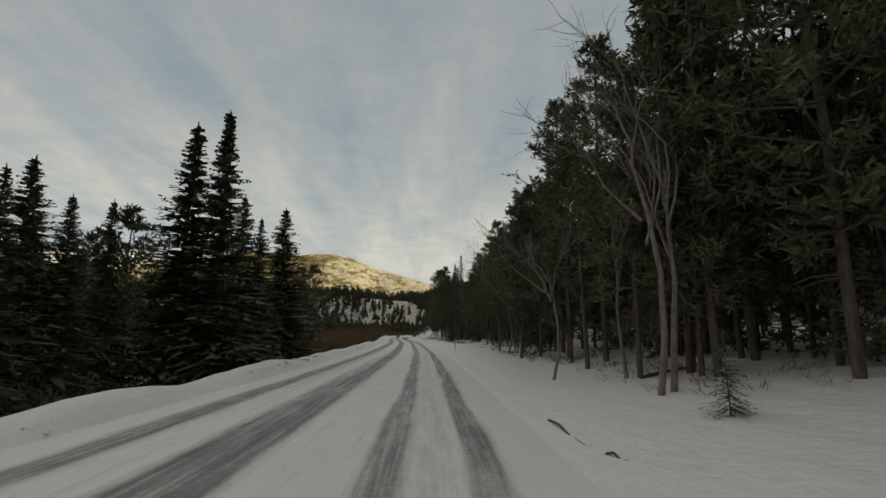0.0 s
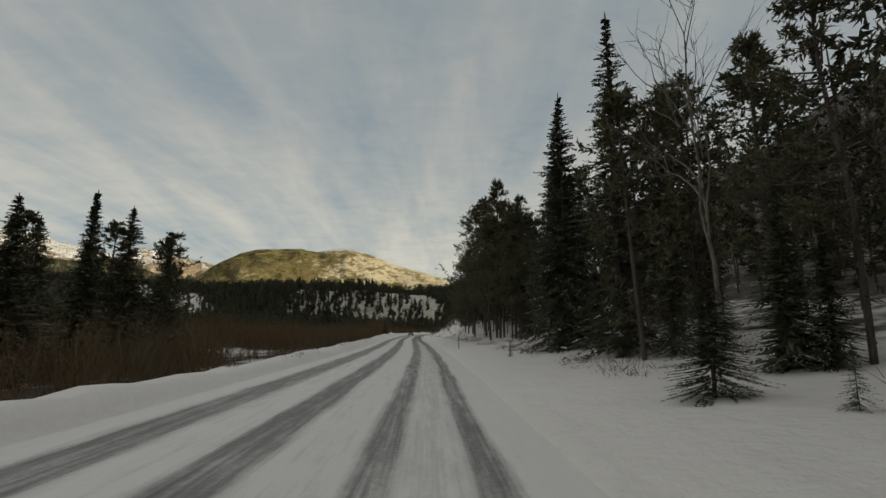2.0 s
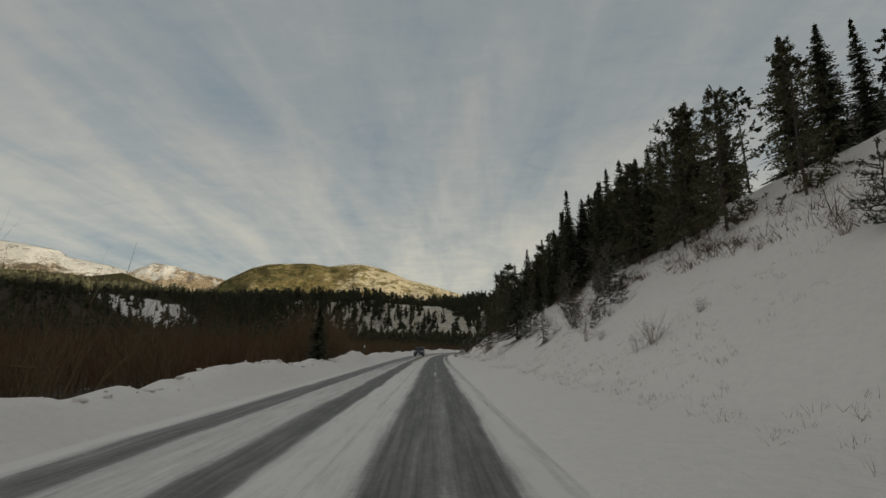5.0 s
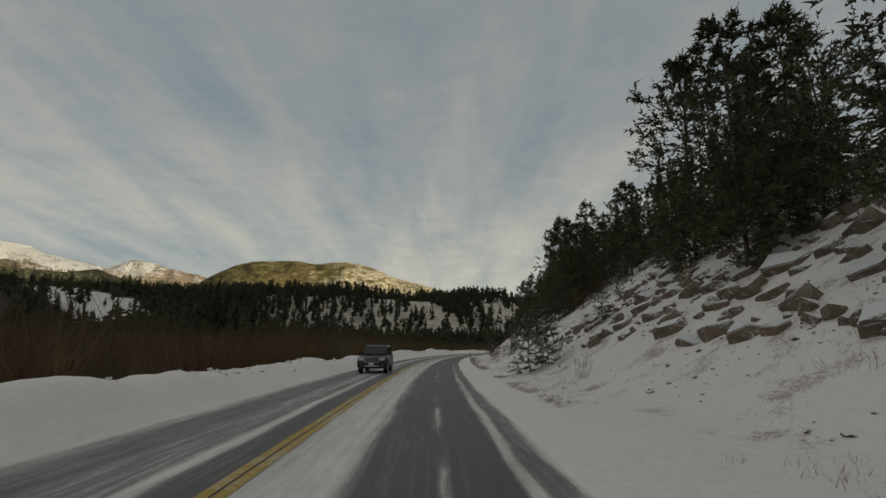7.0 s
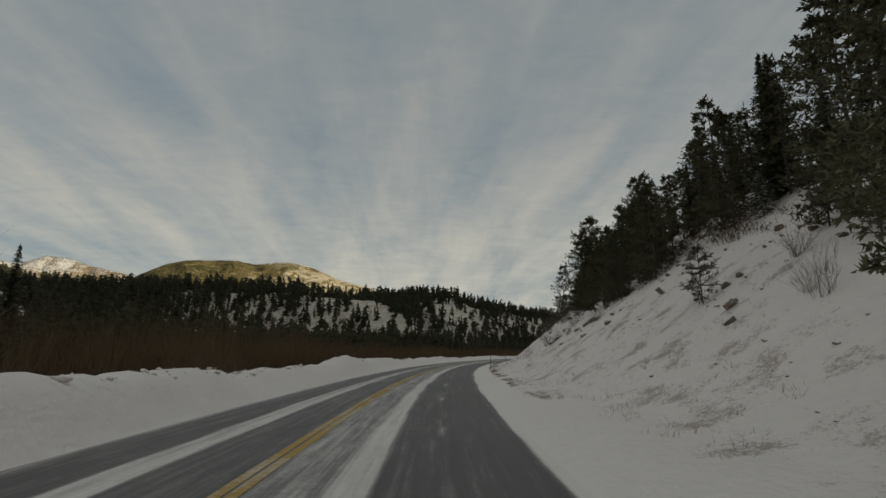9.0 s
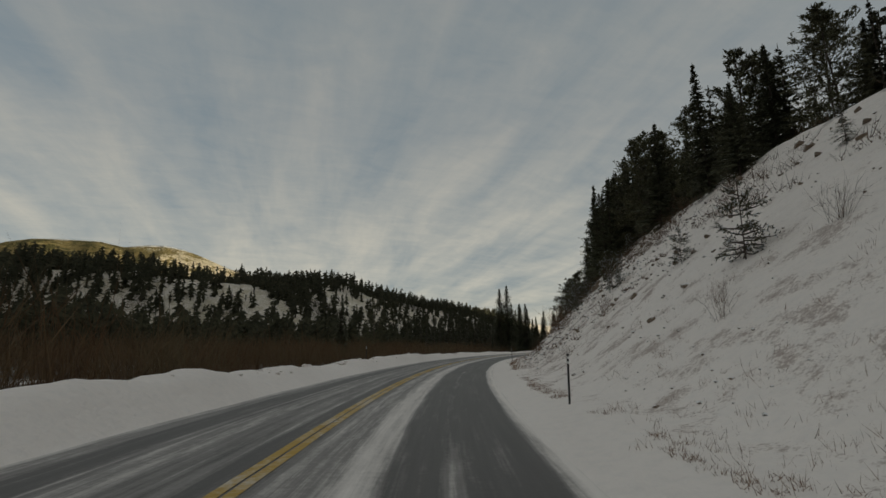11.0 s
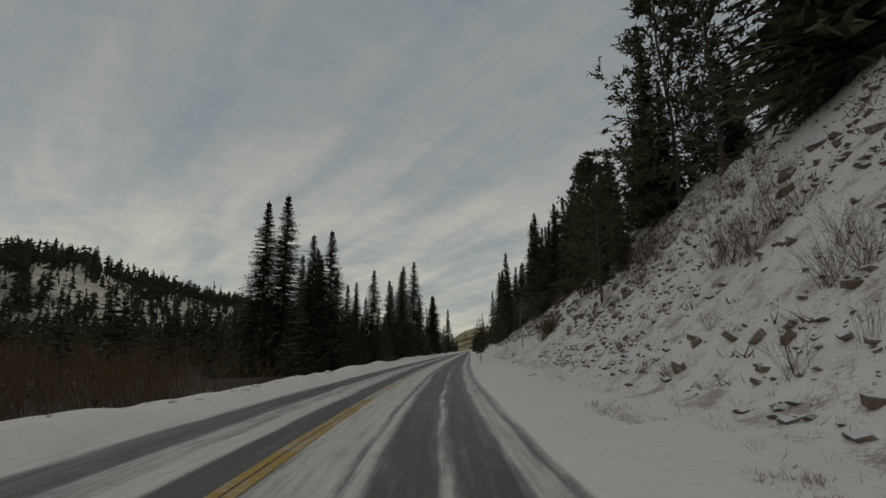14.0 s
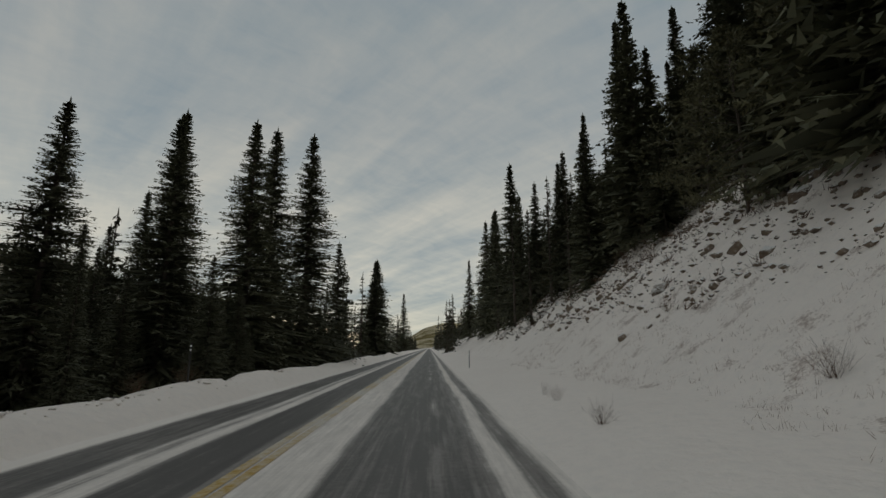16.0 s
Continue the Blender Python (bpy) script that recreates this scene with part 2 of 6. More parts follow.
def make_road():
    m, nt, b = material("snowy_asphalt")
    cov = node(nt, "ShaderNodeAttribute", attribute_name="cover").outputs["Fac"]
    uv = node(nt, "ShaderNodeUVMap", uv_map="metres").outputs["UV"]
    long = node(nt, "ShaderNodeMapping", {"Vector": uv, "Scale": (3.2, 0.10, 1)}).outputs[0]
    mid = node(nt, "ShaderNodeMapping", {"Vector": uv, "Scale": (4.5, 0.8, 1)}).outputs[0]
    n1 = noise_at(nt, 1.6, 5, 0.6, long)
    n2 = noise_at(nt, 1.0, 5, 0.65, mid)
    n3 = noise_at(nt, 9.0, 4, 0.6, uv)
    grit = noise_at(nt, 70.0, 3, 0.6, uv)
    hair = noise_at(nt, 1.0, 4, 0.6, node(nt, "ShaderNodeMapping", {"Vector": uv, "Scale": (15.0, 0.30, 1)}).outputs[0])
    w = calc(nt, "ADD", calc(nt, "MULTIPLY", n1, 0.34), calc(nt, "ADD", calc(nt, "MULTIPLY", n2, 0.30), calc(nt, "ADD", calc(nt, "MULTIPLY", n3, 0.16), calc(nt, "MULTIPLY", hair, 0.30))))
    f = ramp(nt, calc(nt, "ADD", cov, calc(nt, "MULTIPLY", calc(nt, "SUBTRACT", w, 0.55), 1.15)), [(0.20, 0.02), (0.42, 0.24), (0.60, 0.70), (0.84, 1.0)])
    tar = mixcol(nt, grit, (0.044, 0.041, 0.039), (0.100, 0.094, 0.089))
    tar = mixcol(nt, ramp(nt, n1, [(0.35, 0.0), (0.7, 0.38)]), tar, (0.150, 0.142, 0.134))
    snow = mixcol(nt, n2, (0.785, 0.727, 0.680), (0.885, 0.829, 0.778))
    nt.links.new(mixcol(nt, f, tar, snow), b.inputs["Base Color"])
    nt.links.new(ramp(nt, f, [(0.0, 0.55), (1.0, 0.8)]), b.inputs["Roughness"])
    b.inputs["Specular IOR Level"].default_value = 0.3
    bump(nt, b, [(f, 0.5, 0.02), (n3, 0.25, 0.02), (grit, 0.25, 0.004)])
    return m


def make_paint(name, lo, hi):
    m, nt, b = material(name)
    obj = node(nt, "ShaderNodeTexCoord").outputs["Object"]
    n1, n2 = noise_at(nt, 0.45, 4, vector=obj), noise_at(nt, 6.0, 5, 0.7, vector=obj)
    w = calc(nt, "ADD", calc(nt, "MULTIPLY", n1, 0.6), calc(nt, "MULTIPLY", n2, 0.5))
    yellow = mixcol(nt, n2, (0.36, 0.215, 0.018), (0.52, 0.325, 0.035))
    col = mixcol(nt, ramp(nt, w, [(lo, 0.0), (hi, 0.9)]), yellow, (0.60, 0.58, 0.54))
    nt.links.new(col, b.inputs["Base Color"])
    b.inputs["Roughness"].default_value = 0.6
    return m


def make_foliage(name, dark, light, snow, other=None):
    m, nt, b = material(name)
    isle = node(nt, "ShaderNodeNewGeometry").outputs["Random Per Island"]
    which = node(nt, "ShaderNodeObjectInfo").outputs["Random"]
    col = mixcol(nt, isle, dark, light)
    if other:
        stand = noise_at(nt, 0.11, 4, 0.6)
        col = mixcol(nt, ramp(nt, stand, [(0.42, 0.0), (0.66, 0.75)]), col, other)
    col = mixcol(nt, calc(nt, "MULTIPLY", which, 0.45), col, tuple(0.55 * c for c in dark))
    if snow:
        up_n = node(nt, "ShaderNodeSeparateXYZ", {0: node(nt, "ShaderNodeNewGeometry").outputs["Normal"]}).outputs["Z"]
        pick = calc(nt, "GREATER_THAN", calc(nt, "ADD", isle, calc(nt, "MULTIPLY", calc(nt, "ABSOLUTE", up_n), 0.15)), 1.0 - snow)
        col = mixcol(nt, pick, col, (0.66, 0.68, 0.72))
    nt.links.new(col, b.inputs["Base Color"])
    b.inputs["Roughness"].default_value = 0.7
    b.inputs["Specular IOR Level"].default_value = 0.15
    return m


def make_bark(name, colour, dark):
    m, nt, b = material(name)
    obj = node(nt, "ShaderNodeTexCoord").outputs["Object"]
    grain = noise_at(nt, 9.0, 5, 0.65, node(nt, "ShaderNodeMapping", {"Vector": obj, "Scale": (2.2, 2.2, 0.4)}).outputs[0])
    spots = noise_at(nt, 2.0, 3, 0.5, obj)
    col = mixcol(nt, ramp(nt, grain, [(0.35, 0.0), (0.68, 1.0)]), dark, colour)
    col = mixcol(nt, ramp(nt, spots, [(0.5, 0.0), (0.7, 0.5)]), col, dark)
    nt.links.new(col, b.inputs["Base Color"])
    b.inputs["Roughness"].default_value = 0.9
    bump(nt, b, [(grain, 0.7, 0.02)])
    return m


def make_rock():
    m, nt, b = material("snow_dusted_rock")
    obj = node(nt, "ShaderNodeTexCoord").outputs["Object"]
    n1, n2 = noise_at(nt, 1.8, 5, 0.6, obj), noise_at(nt, 9.0, 5, 0.7, obj)
    which = node(nt, "ShaderNodeObjectInfo").outputs["Random"]
    stone = mixcol(nt, ramp(nt, n1, [(0.35, 0.0), (0.65, 1.0)]), (0.098, 0.074, 0.057), (0.26, 0.20, 0.148))
    stone = mixcol(nt, calc(nt, "MULTIPLY", which, 0.6), stone, (0.20, 0.145, 0.10))
    stone = mixcol(nt, ramp(nt, n2, [(0.5, 0.0), (0.8, 0.6)]), stone, (0.10, 0.085, 0.075))
    up_n = node(nt, "ShaderNodeSeparateXYZ", {0: node(nt, "ShaderNodeNewGeometry").outputs["Normal"]}).outputs["Z"]
    lying = ramp(nt, calc(nt, "ADD", up_n, calc(nt, "MULTIPLY", n2, 0.5)), [(0.86, 0.0), (0.98, 1.0)])
    dust = ramp(nt, noise_at(nt, 5.0, 6, 0.72, obj), [(0.54, 0.0), (0.66, 0.5)])
    stone = mixcol(nt, dust, stone, (0.70, 0.68, 0.66))
    nt.links.new(mixcol(nt, lying, stone, (0.78, 0.765, 0.75)), b.inputs["Base Color"])
    b.inputs["Roughness"].default_value = 0.85
    bump(nt, b, [(n1, 0.9, 0.14), (n2, 0.8, 0.04)])
    return m


def make_mountain(name, grass, trees, snow_line, snow_soft, rock, bright=None, snow_mix=9.0):
    """Mountain cover: woods and grass in patches, bare rock on ribs, snow on the heights. bright: x where the stony half begins and ends."""
    m, nt, b = material(name)
    obj = node(nt, "ShaderNodeTexCoord").outputs["Object"]
    xyz = node(nt, "ShaderNodeSeparateXYZ", {0: obj})
    slant = node(nt, "ShaderNodeMapping", {"Vector": obj, "Rotation": (0, 0, radians(35)), "Scale": (1.0, 0.45, 1.6)}).outputs[0]
    n1, n2, n3 = noise_at(nt, 0.0045, 8, 0.72, slant, 0.5), noise_at(nt, 0.017, 7, 0.75, slant, 0.4), noise_at(nt, 0.085, 5, 0.75, obj)
    w = calc(nt, "ADD", calc(nt, "MULTIPLY", n1, 0.50), calc(nt, "ADD", calc(nt, "MULTIPLY", n2, 0.35), calc(nt, "MULTIPLY", n3, 0.26)))
    if bright:
        side = ramp(nt, calc(nt, "DIVIDE", calc(nt, "SUBTRACT", xyz.outputs["X"], bright[0]), bright[1] - bright[0]), [(0.0, 0.0), (1.0, 1.0)])
        w = calc(nt, "ADD", w, calc(nt, "MULTIPLY", calc(nt, "SUBTRACT", side, 0.55), 0.11))
    col = mixcol(nt, ramp(nt, w, [(0.47, 0.0), (0.52, 1.0)]), trees, grass)
    col = mixcol(nt, ramp(nt, w, [(0.578, 0.0), (0.598, 0.95)]), col, rock)
    col = mixcol(nt, ramp(nt, n3, [(0.57, 0.0), (0.66, 0.65)]), col, trees)
    level = calc(nt, "DIVIDE", calc(nt, "SUBTRACT", calc(nt, "ADD", xyz.outputs["Z"], calc(nt, "MULTIPLY", calc(nt, "SUBTRACT", w, 0.52), snow_soft * snow_mix)), snow_line), snow_soft)
    col = mixcol(nt, ramp(nt, level, [(0.0, 0.0), (0.6, 0.95)]), col, (0.84, 0.83, 0.81))
    nt.links.new(col, b.inputs["Base Color"])
    b.inputs["Roughness"].default_value = 0.95
    b.inputs["Specular IOR Level"].default_value = 0.05
    bump(nt, b, [(n1, 0.8, 160.0), (n2, 1.0, 60.0), (n3, 0.8, 12.0)])
    return m


GROUND, ROAD = make_ground(), make_road()
YELLOW, SNOWY_YELLOW = make_paint("worn_yellow_paint", 0.54, 0.74), make_paint("snowed_yellow_paint", 0.42, 0.64)
SPRUCE = make_foliage("spruce_needles", (0.075, 0.078, 0.053), (0.185, 0.185, 0.115), 0.0)
SNOWY_SPRUCE = make_foliage("snowy_spruce_needles", (0.066, 0.066, 0.046), (0.165, 0.158, 0.105), -0.08)
PINE = make_foliage("pine_needles", (0.078, 0.077, 0.048), (0.19, 0.178, 0.10), 0.0)
SNOWY_PINE = make_foliage("snow_dusted_needles", (0.055, 0.055, 0.034), (0.14, 0.13, 0.075), 0.07)
FAR_WOOD = make_foliage("far_needles", (0.050, 0.052, 0.034), (0.120, 0.115, 0.070), 0.0)
BARK = make_bark("pine_bark", (0.15, 0.115, 0.092), (0.062, 0.050, 0.042))
ASPEN = make_bark("aspen_bark", (0.31, 0.265, 0.215), (0.12, 0.098, 0.078))
WILLOW = make_foliage("willow_stems", (0.105, 0.060, 0.033), (0.25, 0.152, 0.080), 0.0, (0.20, 0.175, 0.10))
TWIG = make_foliage("shrub_twigs", (0.090, 0.055, 0.038), (0.24, 0.155, 0.105), 0.0)
STRAW = make_foliage("dry_grass", (0.20, 0.13, 0.095), (0.44, 0.32, 0.245), 0.0)
ROCK = make_rock()
HILL = make_mountain("sunlit_grass_hill", (0.275, 0.222, 0.098), (0.100, 0.096, 0.042), 668.0, 24.0, (0.76, 0.67, 0.48), (-1500.0, -500.0), 5.0)
PEAK = make_mountain("snowy_peak", (0.36, 0.30, 0.23), (0.15, 0.125, 0.095), 540.0, 130.0, (0.40, 0.34, 0.27), None, 17.0)
STONY = make_mountain("stony_peak", (0.42, 0.335, 0.235), (0.24, 0.19, 0.135), 640.0, 130.0, (0.56, 0.47, 0.36), None, 17.0)
SHOULDER = make_mountain("wooded_shoulder", (0.075, 0.072, 0.036), (0.040, 0.042, 0.022), 2000.0, 50.0, (0.11, 0.10, 0.06))
# cover of the added, unseen ridge that keeps sun off the valley
SHADE_RIDGE = make_mountain("shade_ridge_cover", (0.05, 0.052, 0.034), (0.035, 0.038, 0.025), 2000.0, 50.0, (0.40, 0.40, 0.40))
# ---- large structure ----
def mesh_from(name, verts, faces, mat, smooth=False):
    me = bpy.data.meshes.new(name)
    me.from_pydata([tuple(v) for v in verts] if not isinstance(verts, np.ndarray) else verts.tolist(), [], faces if isinstance(faces, list) else faces.tolist())
    me.materials.append(mat)
    if smooth:
        me.polygons.foreach_set("use_smooth", np.ones(len(me.polygons), bool))
    me.update()
    return me


def floats(me, name, values):
    me.attributes.new(name, "FLOAT", "POINT").data.foreach_set("value", np.asarray(values, np.float32).ravel())


def grid_faces(rows, cols):
    i = np.arange(rows * cols).reshape(rows, cols)
    return np.stack([i[:-1, :-1], i[:-1, 1:], i[1:, 1:], i[1:, :-1]], -1).reshape(-1, 4)


def part(name, me, parent, label="", m=None):
    ob = new(name, me)
    ob.parent = parent
    if m is not None:
        ob.matrix_basis = m
    return tagged(ob, label)


def clearing(x, y):
    """Open snow high on the far hillside."""
    return step(1.25, 0.75, np.hypot((x + 385) / 62, (y - 722) / 34) + 0.3 * bumps(x, y, 24.0, 113, 2))


def build_ground():
    s = np.concatenate([np.linspace(-2500, -100, 25), np.arange(-96, -8, 4), np.arange(-8, 160, 1.0), np.arange(160, 600, 0.5), np.arange(600, 900, 4), np.arange(900, 1500, 15), np.linspace(1500, 3500, 22)])
    d = np.concatenate([-np.geomspace(2600, 560, 8), -np.arange(530, 180, -14), -np.arange(180, 60, -9), -np.arange(60, 20, -4), -np.arange(20, 11, -1.0), -np.arange(11, 5.5, -0.3),
                        [-5.6, -3, 0, 1.65], np.arange(1.85, 8, 0.3), np.arange(8, 20, 0.45), np.arange(20, 26, 0.8), np.arange(26, 60, 3), np.arange(60, 151, 10)])
    S, D = np.meshgrid(s, d, indexing="ij")
    X, Y = place(S, D)
    Z = height(S, D)
    # beyond the ridge the sheet runs out to the horizon
    ang = np.radians(np.interp(s, [-2500, -100, 560, 3500], [172, 165, 62, 50]))
    for k, r in enumerate((900.0, 2200.0, 4400.0)):
        ox, oy = 330 + r * np.sin(ang), 250 + r * np.cos(ang)
        X = np.concatenate([X, ox[:, None]], 1)
        Y = np.concatenate([Y, oy[:, None]], 1)
        Z = np.concatenate([Z, np.full((len(s), 1), (70.0, 20.0, 0.0)[k])], 1)
    verts = np.stack([X, Y, Z], -1).reshape(-1, 3)
    me = mesh_from("ground", verts, grid_faces(*X.shape), GROUND, True)
    extra = X.shape[1] - len(d)
    pad = lambda a: np.concatenate([a, np.zeros((len(s), extra))], 1)
    q = -D
    flats = step(0.5, 2.4, q - knots(S, BANK_AT)) * (1 - 0.35 * step(180, 330, q)) * (np.interp(S, [50, 150, 200], [0.62, 0.65, 0.9]) + 0.75 * np.clip(bumps(X[:, :len(d)], Y[:, :len(d)], 9.0, 131, 2), -0.6, 0.3))
    hillside = step(150, 260, q) * (0.30 + 0.50 * step(-240, -310, X[:, :len(d)]) - 0.9 * clearing(X[:, :len(d)], Y[:, :len(d)]) + 0.40 * bumps(X[:, :len(d)], Y[:, :len(d)], 40.0, 57, 3))
    flats = np.where(q > 150, np.maximum(flats * step(330, 200, q), hillside), flats)
    forest = step(9, 16, D - knots(S, TOE)) * 0.62
    wood0 = step(2.5, 8, D - 5.0) * step(160, 130, S) * 0.46
    floats(me, "litter", pad(np.where(D < 0, flats, np.maximum(forest, wood0))))
    e = D - knots(S, TOE)
    straw = step(-1.2, 0.5, e) * step(160, 200, S) * (1 - 0.45 * step(3, 10, e)) * np.interp(S, [160, 250, 300, 330, 375, 388, 410, 418, 430, 440, 470, 520, 545], [0.25, 0.6, 0.65, 0.65, 0.6, 0.8, 0.7, 0.5, 0.55, 0.75, 0.7, 0.6, 0.45])
    floats(me, "straw", pad(straw))
    floats(me, "meadow", pad(0.9 * step(170, 240, q) * step(420, 560, S)))
    return tagged(new("ground", me), "snow-covered ground with ploughed banks and brushy flats", "ground", kind="structure")


# snow cover across the road at stations along it: (metres right of the driven line, cover), 0 bare, 1 packed white
TRACKS = [
    (6, [(-6.3, 1.0), (-5.35, 0.92), (-5.05, 0.46), (-4.6, 0.46), (-4.35, 0.84), (-3.55, 0.84), (-3.3, 0.44), (-2.3, 0.42), (-2.05, 0.84), (-0.85, 0.86), (-0.7, 0.48), (-0.34, 0.48), (-0.2, 0.80), (0.1, 0.74), (0.42, 0.84), (0.56, 0.46), (0.9, 0.46), (1.05, 0.86), (2.1, 1.0)]),
    (60, [(-6.3, 1.0), (-5.3, 0.92), (-5.0, 0.44), (-4.15, 0.44), (-3.9, 0.84), (-3.0, 0.84), (-2.8, 0.42), (-2.1, 0.42), (-1.9, 0.84), (-0.92, 0.86), (-0.78, 0.46), (-0.42, 0.46), (-0.26, 0.82), (0.1, 0.74), (0.46, 0.84), (0.58, 0.46), (0.9, 0.46), (1.08, 0.86), (2.1, 1.0)]),
    (115, [(-6.3, 1.0), (-5.5, 0.92), (-5.1, 0.42), (-4.3, 0.42), (-4.0, 0.80), (-3.1, 0.80), (-2.9, 0.40), (-2.2, 0.40), (-2.0, 0.84), (-0.98, 0.86), (-0.86, 0.42), (-0.3, 0.42), (-0.16, 0.70), (0.3, 0.66), (0.44, 0.42), (0.95, 0.42), (1.1, 0.86), (2.1, 1.0)]),
    (185, [(-6.3, 1.0), (-5.75, 0.9), (-5.4, 0.32), (-4.6, 0.28), (-4.45, 0.66), (-3.25, 0.66), (-3.05, 0.24), (-2.35, 0.20), (-2.2, 0.84), (-1.48, 0.84), (-1.42, 0.60), (-1.36, 0.84), (-1.02, 0.80), (-0.70, 0.24), (0.0, 0.20), (0.16, 0.36), (0.3, 0.32), (0.44, 0.20), (0.94, 0.22), (1.28, 0.86), (1.5, 0.84), (1.62, 0.66), (1.8, 0.70), (2.1, 1.0)]),
    (235, [(-6.3, 0.9), (-5.9, 0.60), (-5.4, 0.34), (-4.6, 0.32), (-4.4, 0.42), (-3.6, 0.42), (-3.48, 0.72), (-3.32, 0.70), (-3.16, 0.20), (-2.4, 0.18), (-2.25, 0.62), (-1.5, 0.78), (-1.42, 0.60), (-1.36, 0.78), (-1.18, 0.74), (-0.86, 0.20), (0.0, 0.16), (0.12, 0.24), (0.3, 0.16), (1.04, 0.18), (1.14, 0.66), (1.26, 0.70), (1.36, 0.34), (1.66, 0.40), (1.9, 1.0), (2.1, 1.0)]),
    (300, [(-6.3, 0.60), (-5.95, 0.52), (-5.75, 0.24), (-4.6, 0.22), (-4.5, 0.70), (-4.3, 0.56), (-4.12, 0.74), (-3.95, 0.66), (-3.85, 0.26), (-2.8, 0.22), (-2.4, 0.30), (-2.2, 0.48), (-1.3, 0.46), (-1.18, 0.74), (-0.84, 0.72), (-0.70, 0.22), (1.4, 0.15), (1.6, 0.24), (1.72, 1.0), (2.1, 1.0)]),
    (414, [(-6.3, 0.62), (-6.0, 0.50), (-5.55, 0.44), (-5.4, 0.16), (-4.8, 0.16), (-4.72, 0.68), (-4.64, 0.26), (-3.6, 0.36), (-3.4, 0.52), (-3.3, 0.28), (-3.05, 0.58), (-2.9, 0.17), (-2.2, 0.19), (-1.95, 0.54), (-1.6, 0.34), (-1.25, 0.68), (-0.85, 0.50), (-0.62, 0.16), (-0.1, 0.14), (0.06, 0.27), (0.2, 0.15), (0.7, 0.14), (0.84, 0.24), (1.0, 0.14), (1.4, 0.13), (1.5, 0.80), (1.76, 0.84), (1.83, 0.50), (1.92, 0.9), (2.1, 1.0)]),
    (464, [(-6.3, 0.84), (-5.75, 0.62), (-5.5, 0.26), (-4.65, 0.24), (-4.5, 0.58), (-3.95, 0.50), (-3.8, 0.74), (-3.4, 0.70), (-3.25, 0.18), (-2.5, 0.18), (-2.2, 0.60), (-1.3, 0.68), (-1.15, 0.38), (-1.05, 0.74), (-0.92, 0.60), (-0.8, 0.20), (-0.06, 0.20), (0.02, 0.62), (0.14, 0.40), (0.3, 0.18), (0.95, 0.24), (1.15, 0.64), (1.45, 0.62), (1.55, 0.42), (1.72, 0.52), (1.85, 1.0), (2.1, 1.0)]),
    (531, [(-6.3, 1.0), (-5.75, 0.88), (-5.5, 0.26), (-4.55, 0.24), (-4.42, 0.66), (-4.2, 0.46), (-4.05, 0.76), (-3.85, 0.72), (-3.7, 0.20), (-2.8, 0.16), (-2.55, 0.46), (-2.3, 0.72), (-1.4, 0.70), (-1.2, 0.24), (-0.1, 0.20), (0.5, 0.24), (0.85, 0.44), (0.95, 0.74), (1.16, 0.72), (1.26, 0.36), (1.5, 0.38), (1.7, 0.74), (2.1, 1.0)]),
]


def road_cover(S, D):
    """How much snow lies on the road: 0 bare, 1 packed white. The bands wander a little."""
    d = D + 0.05 * bumps(S, S * 0, 23.0, 63, 2) + 0.07 * bumps(S, D * 2.5, 2.6, 64, 2)
    at = [s for s, _ in TRACKS]
    rows = [knots(d, table) for _, table in TRACKS]
    s = np.clip(S, at[0], at[-1])
    out = rows[-1]
    for k in range(len(at) - 1):
        w = np.clip((s - at[k]) / (at[k + 1] - at[k]), 0, 1)
        inside = (s >= at[k]) & (s < at[k + 1])
        out = np.where(inside, rows[k] * (1 - w) + rows[k + 1] * w, out)
    # prints and crumbs of snow between the wheels
    crumb = np.exp(-((d - 0.12) / 0.10) ** 2) * step(0.15, 0.6, bumps(S * 1.0, D * 4, 1.6, 67, 2)) * step(160, 190, S)
    return np.clip(out + 0.32 * crumb, 0, 1)


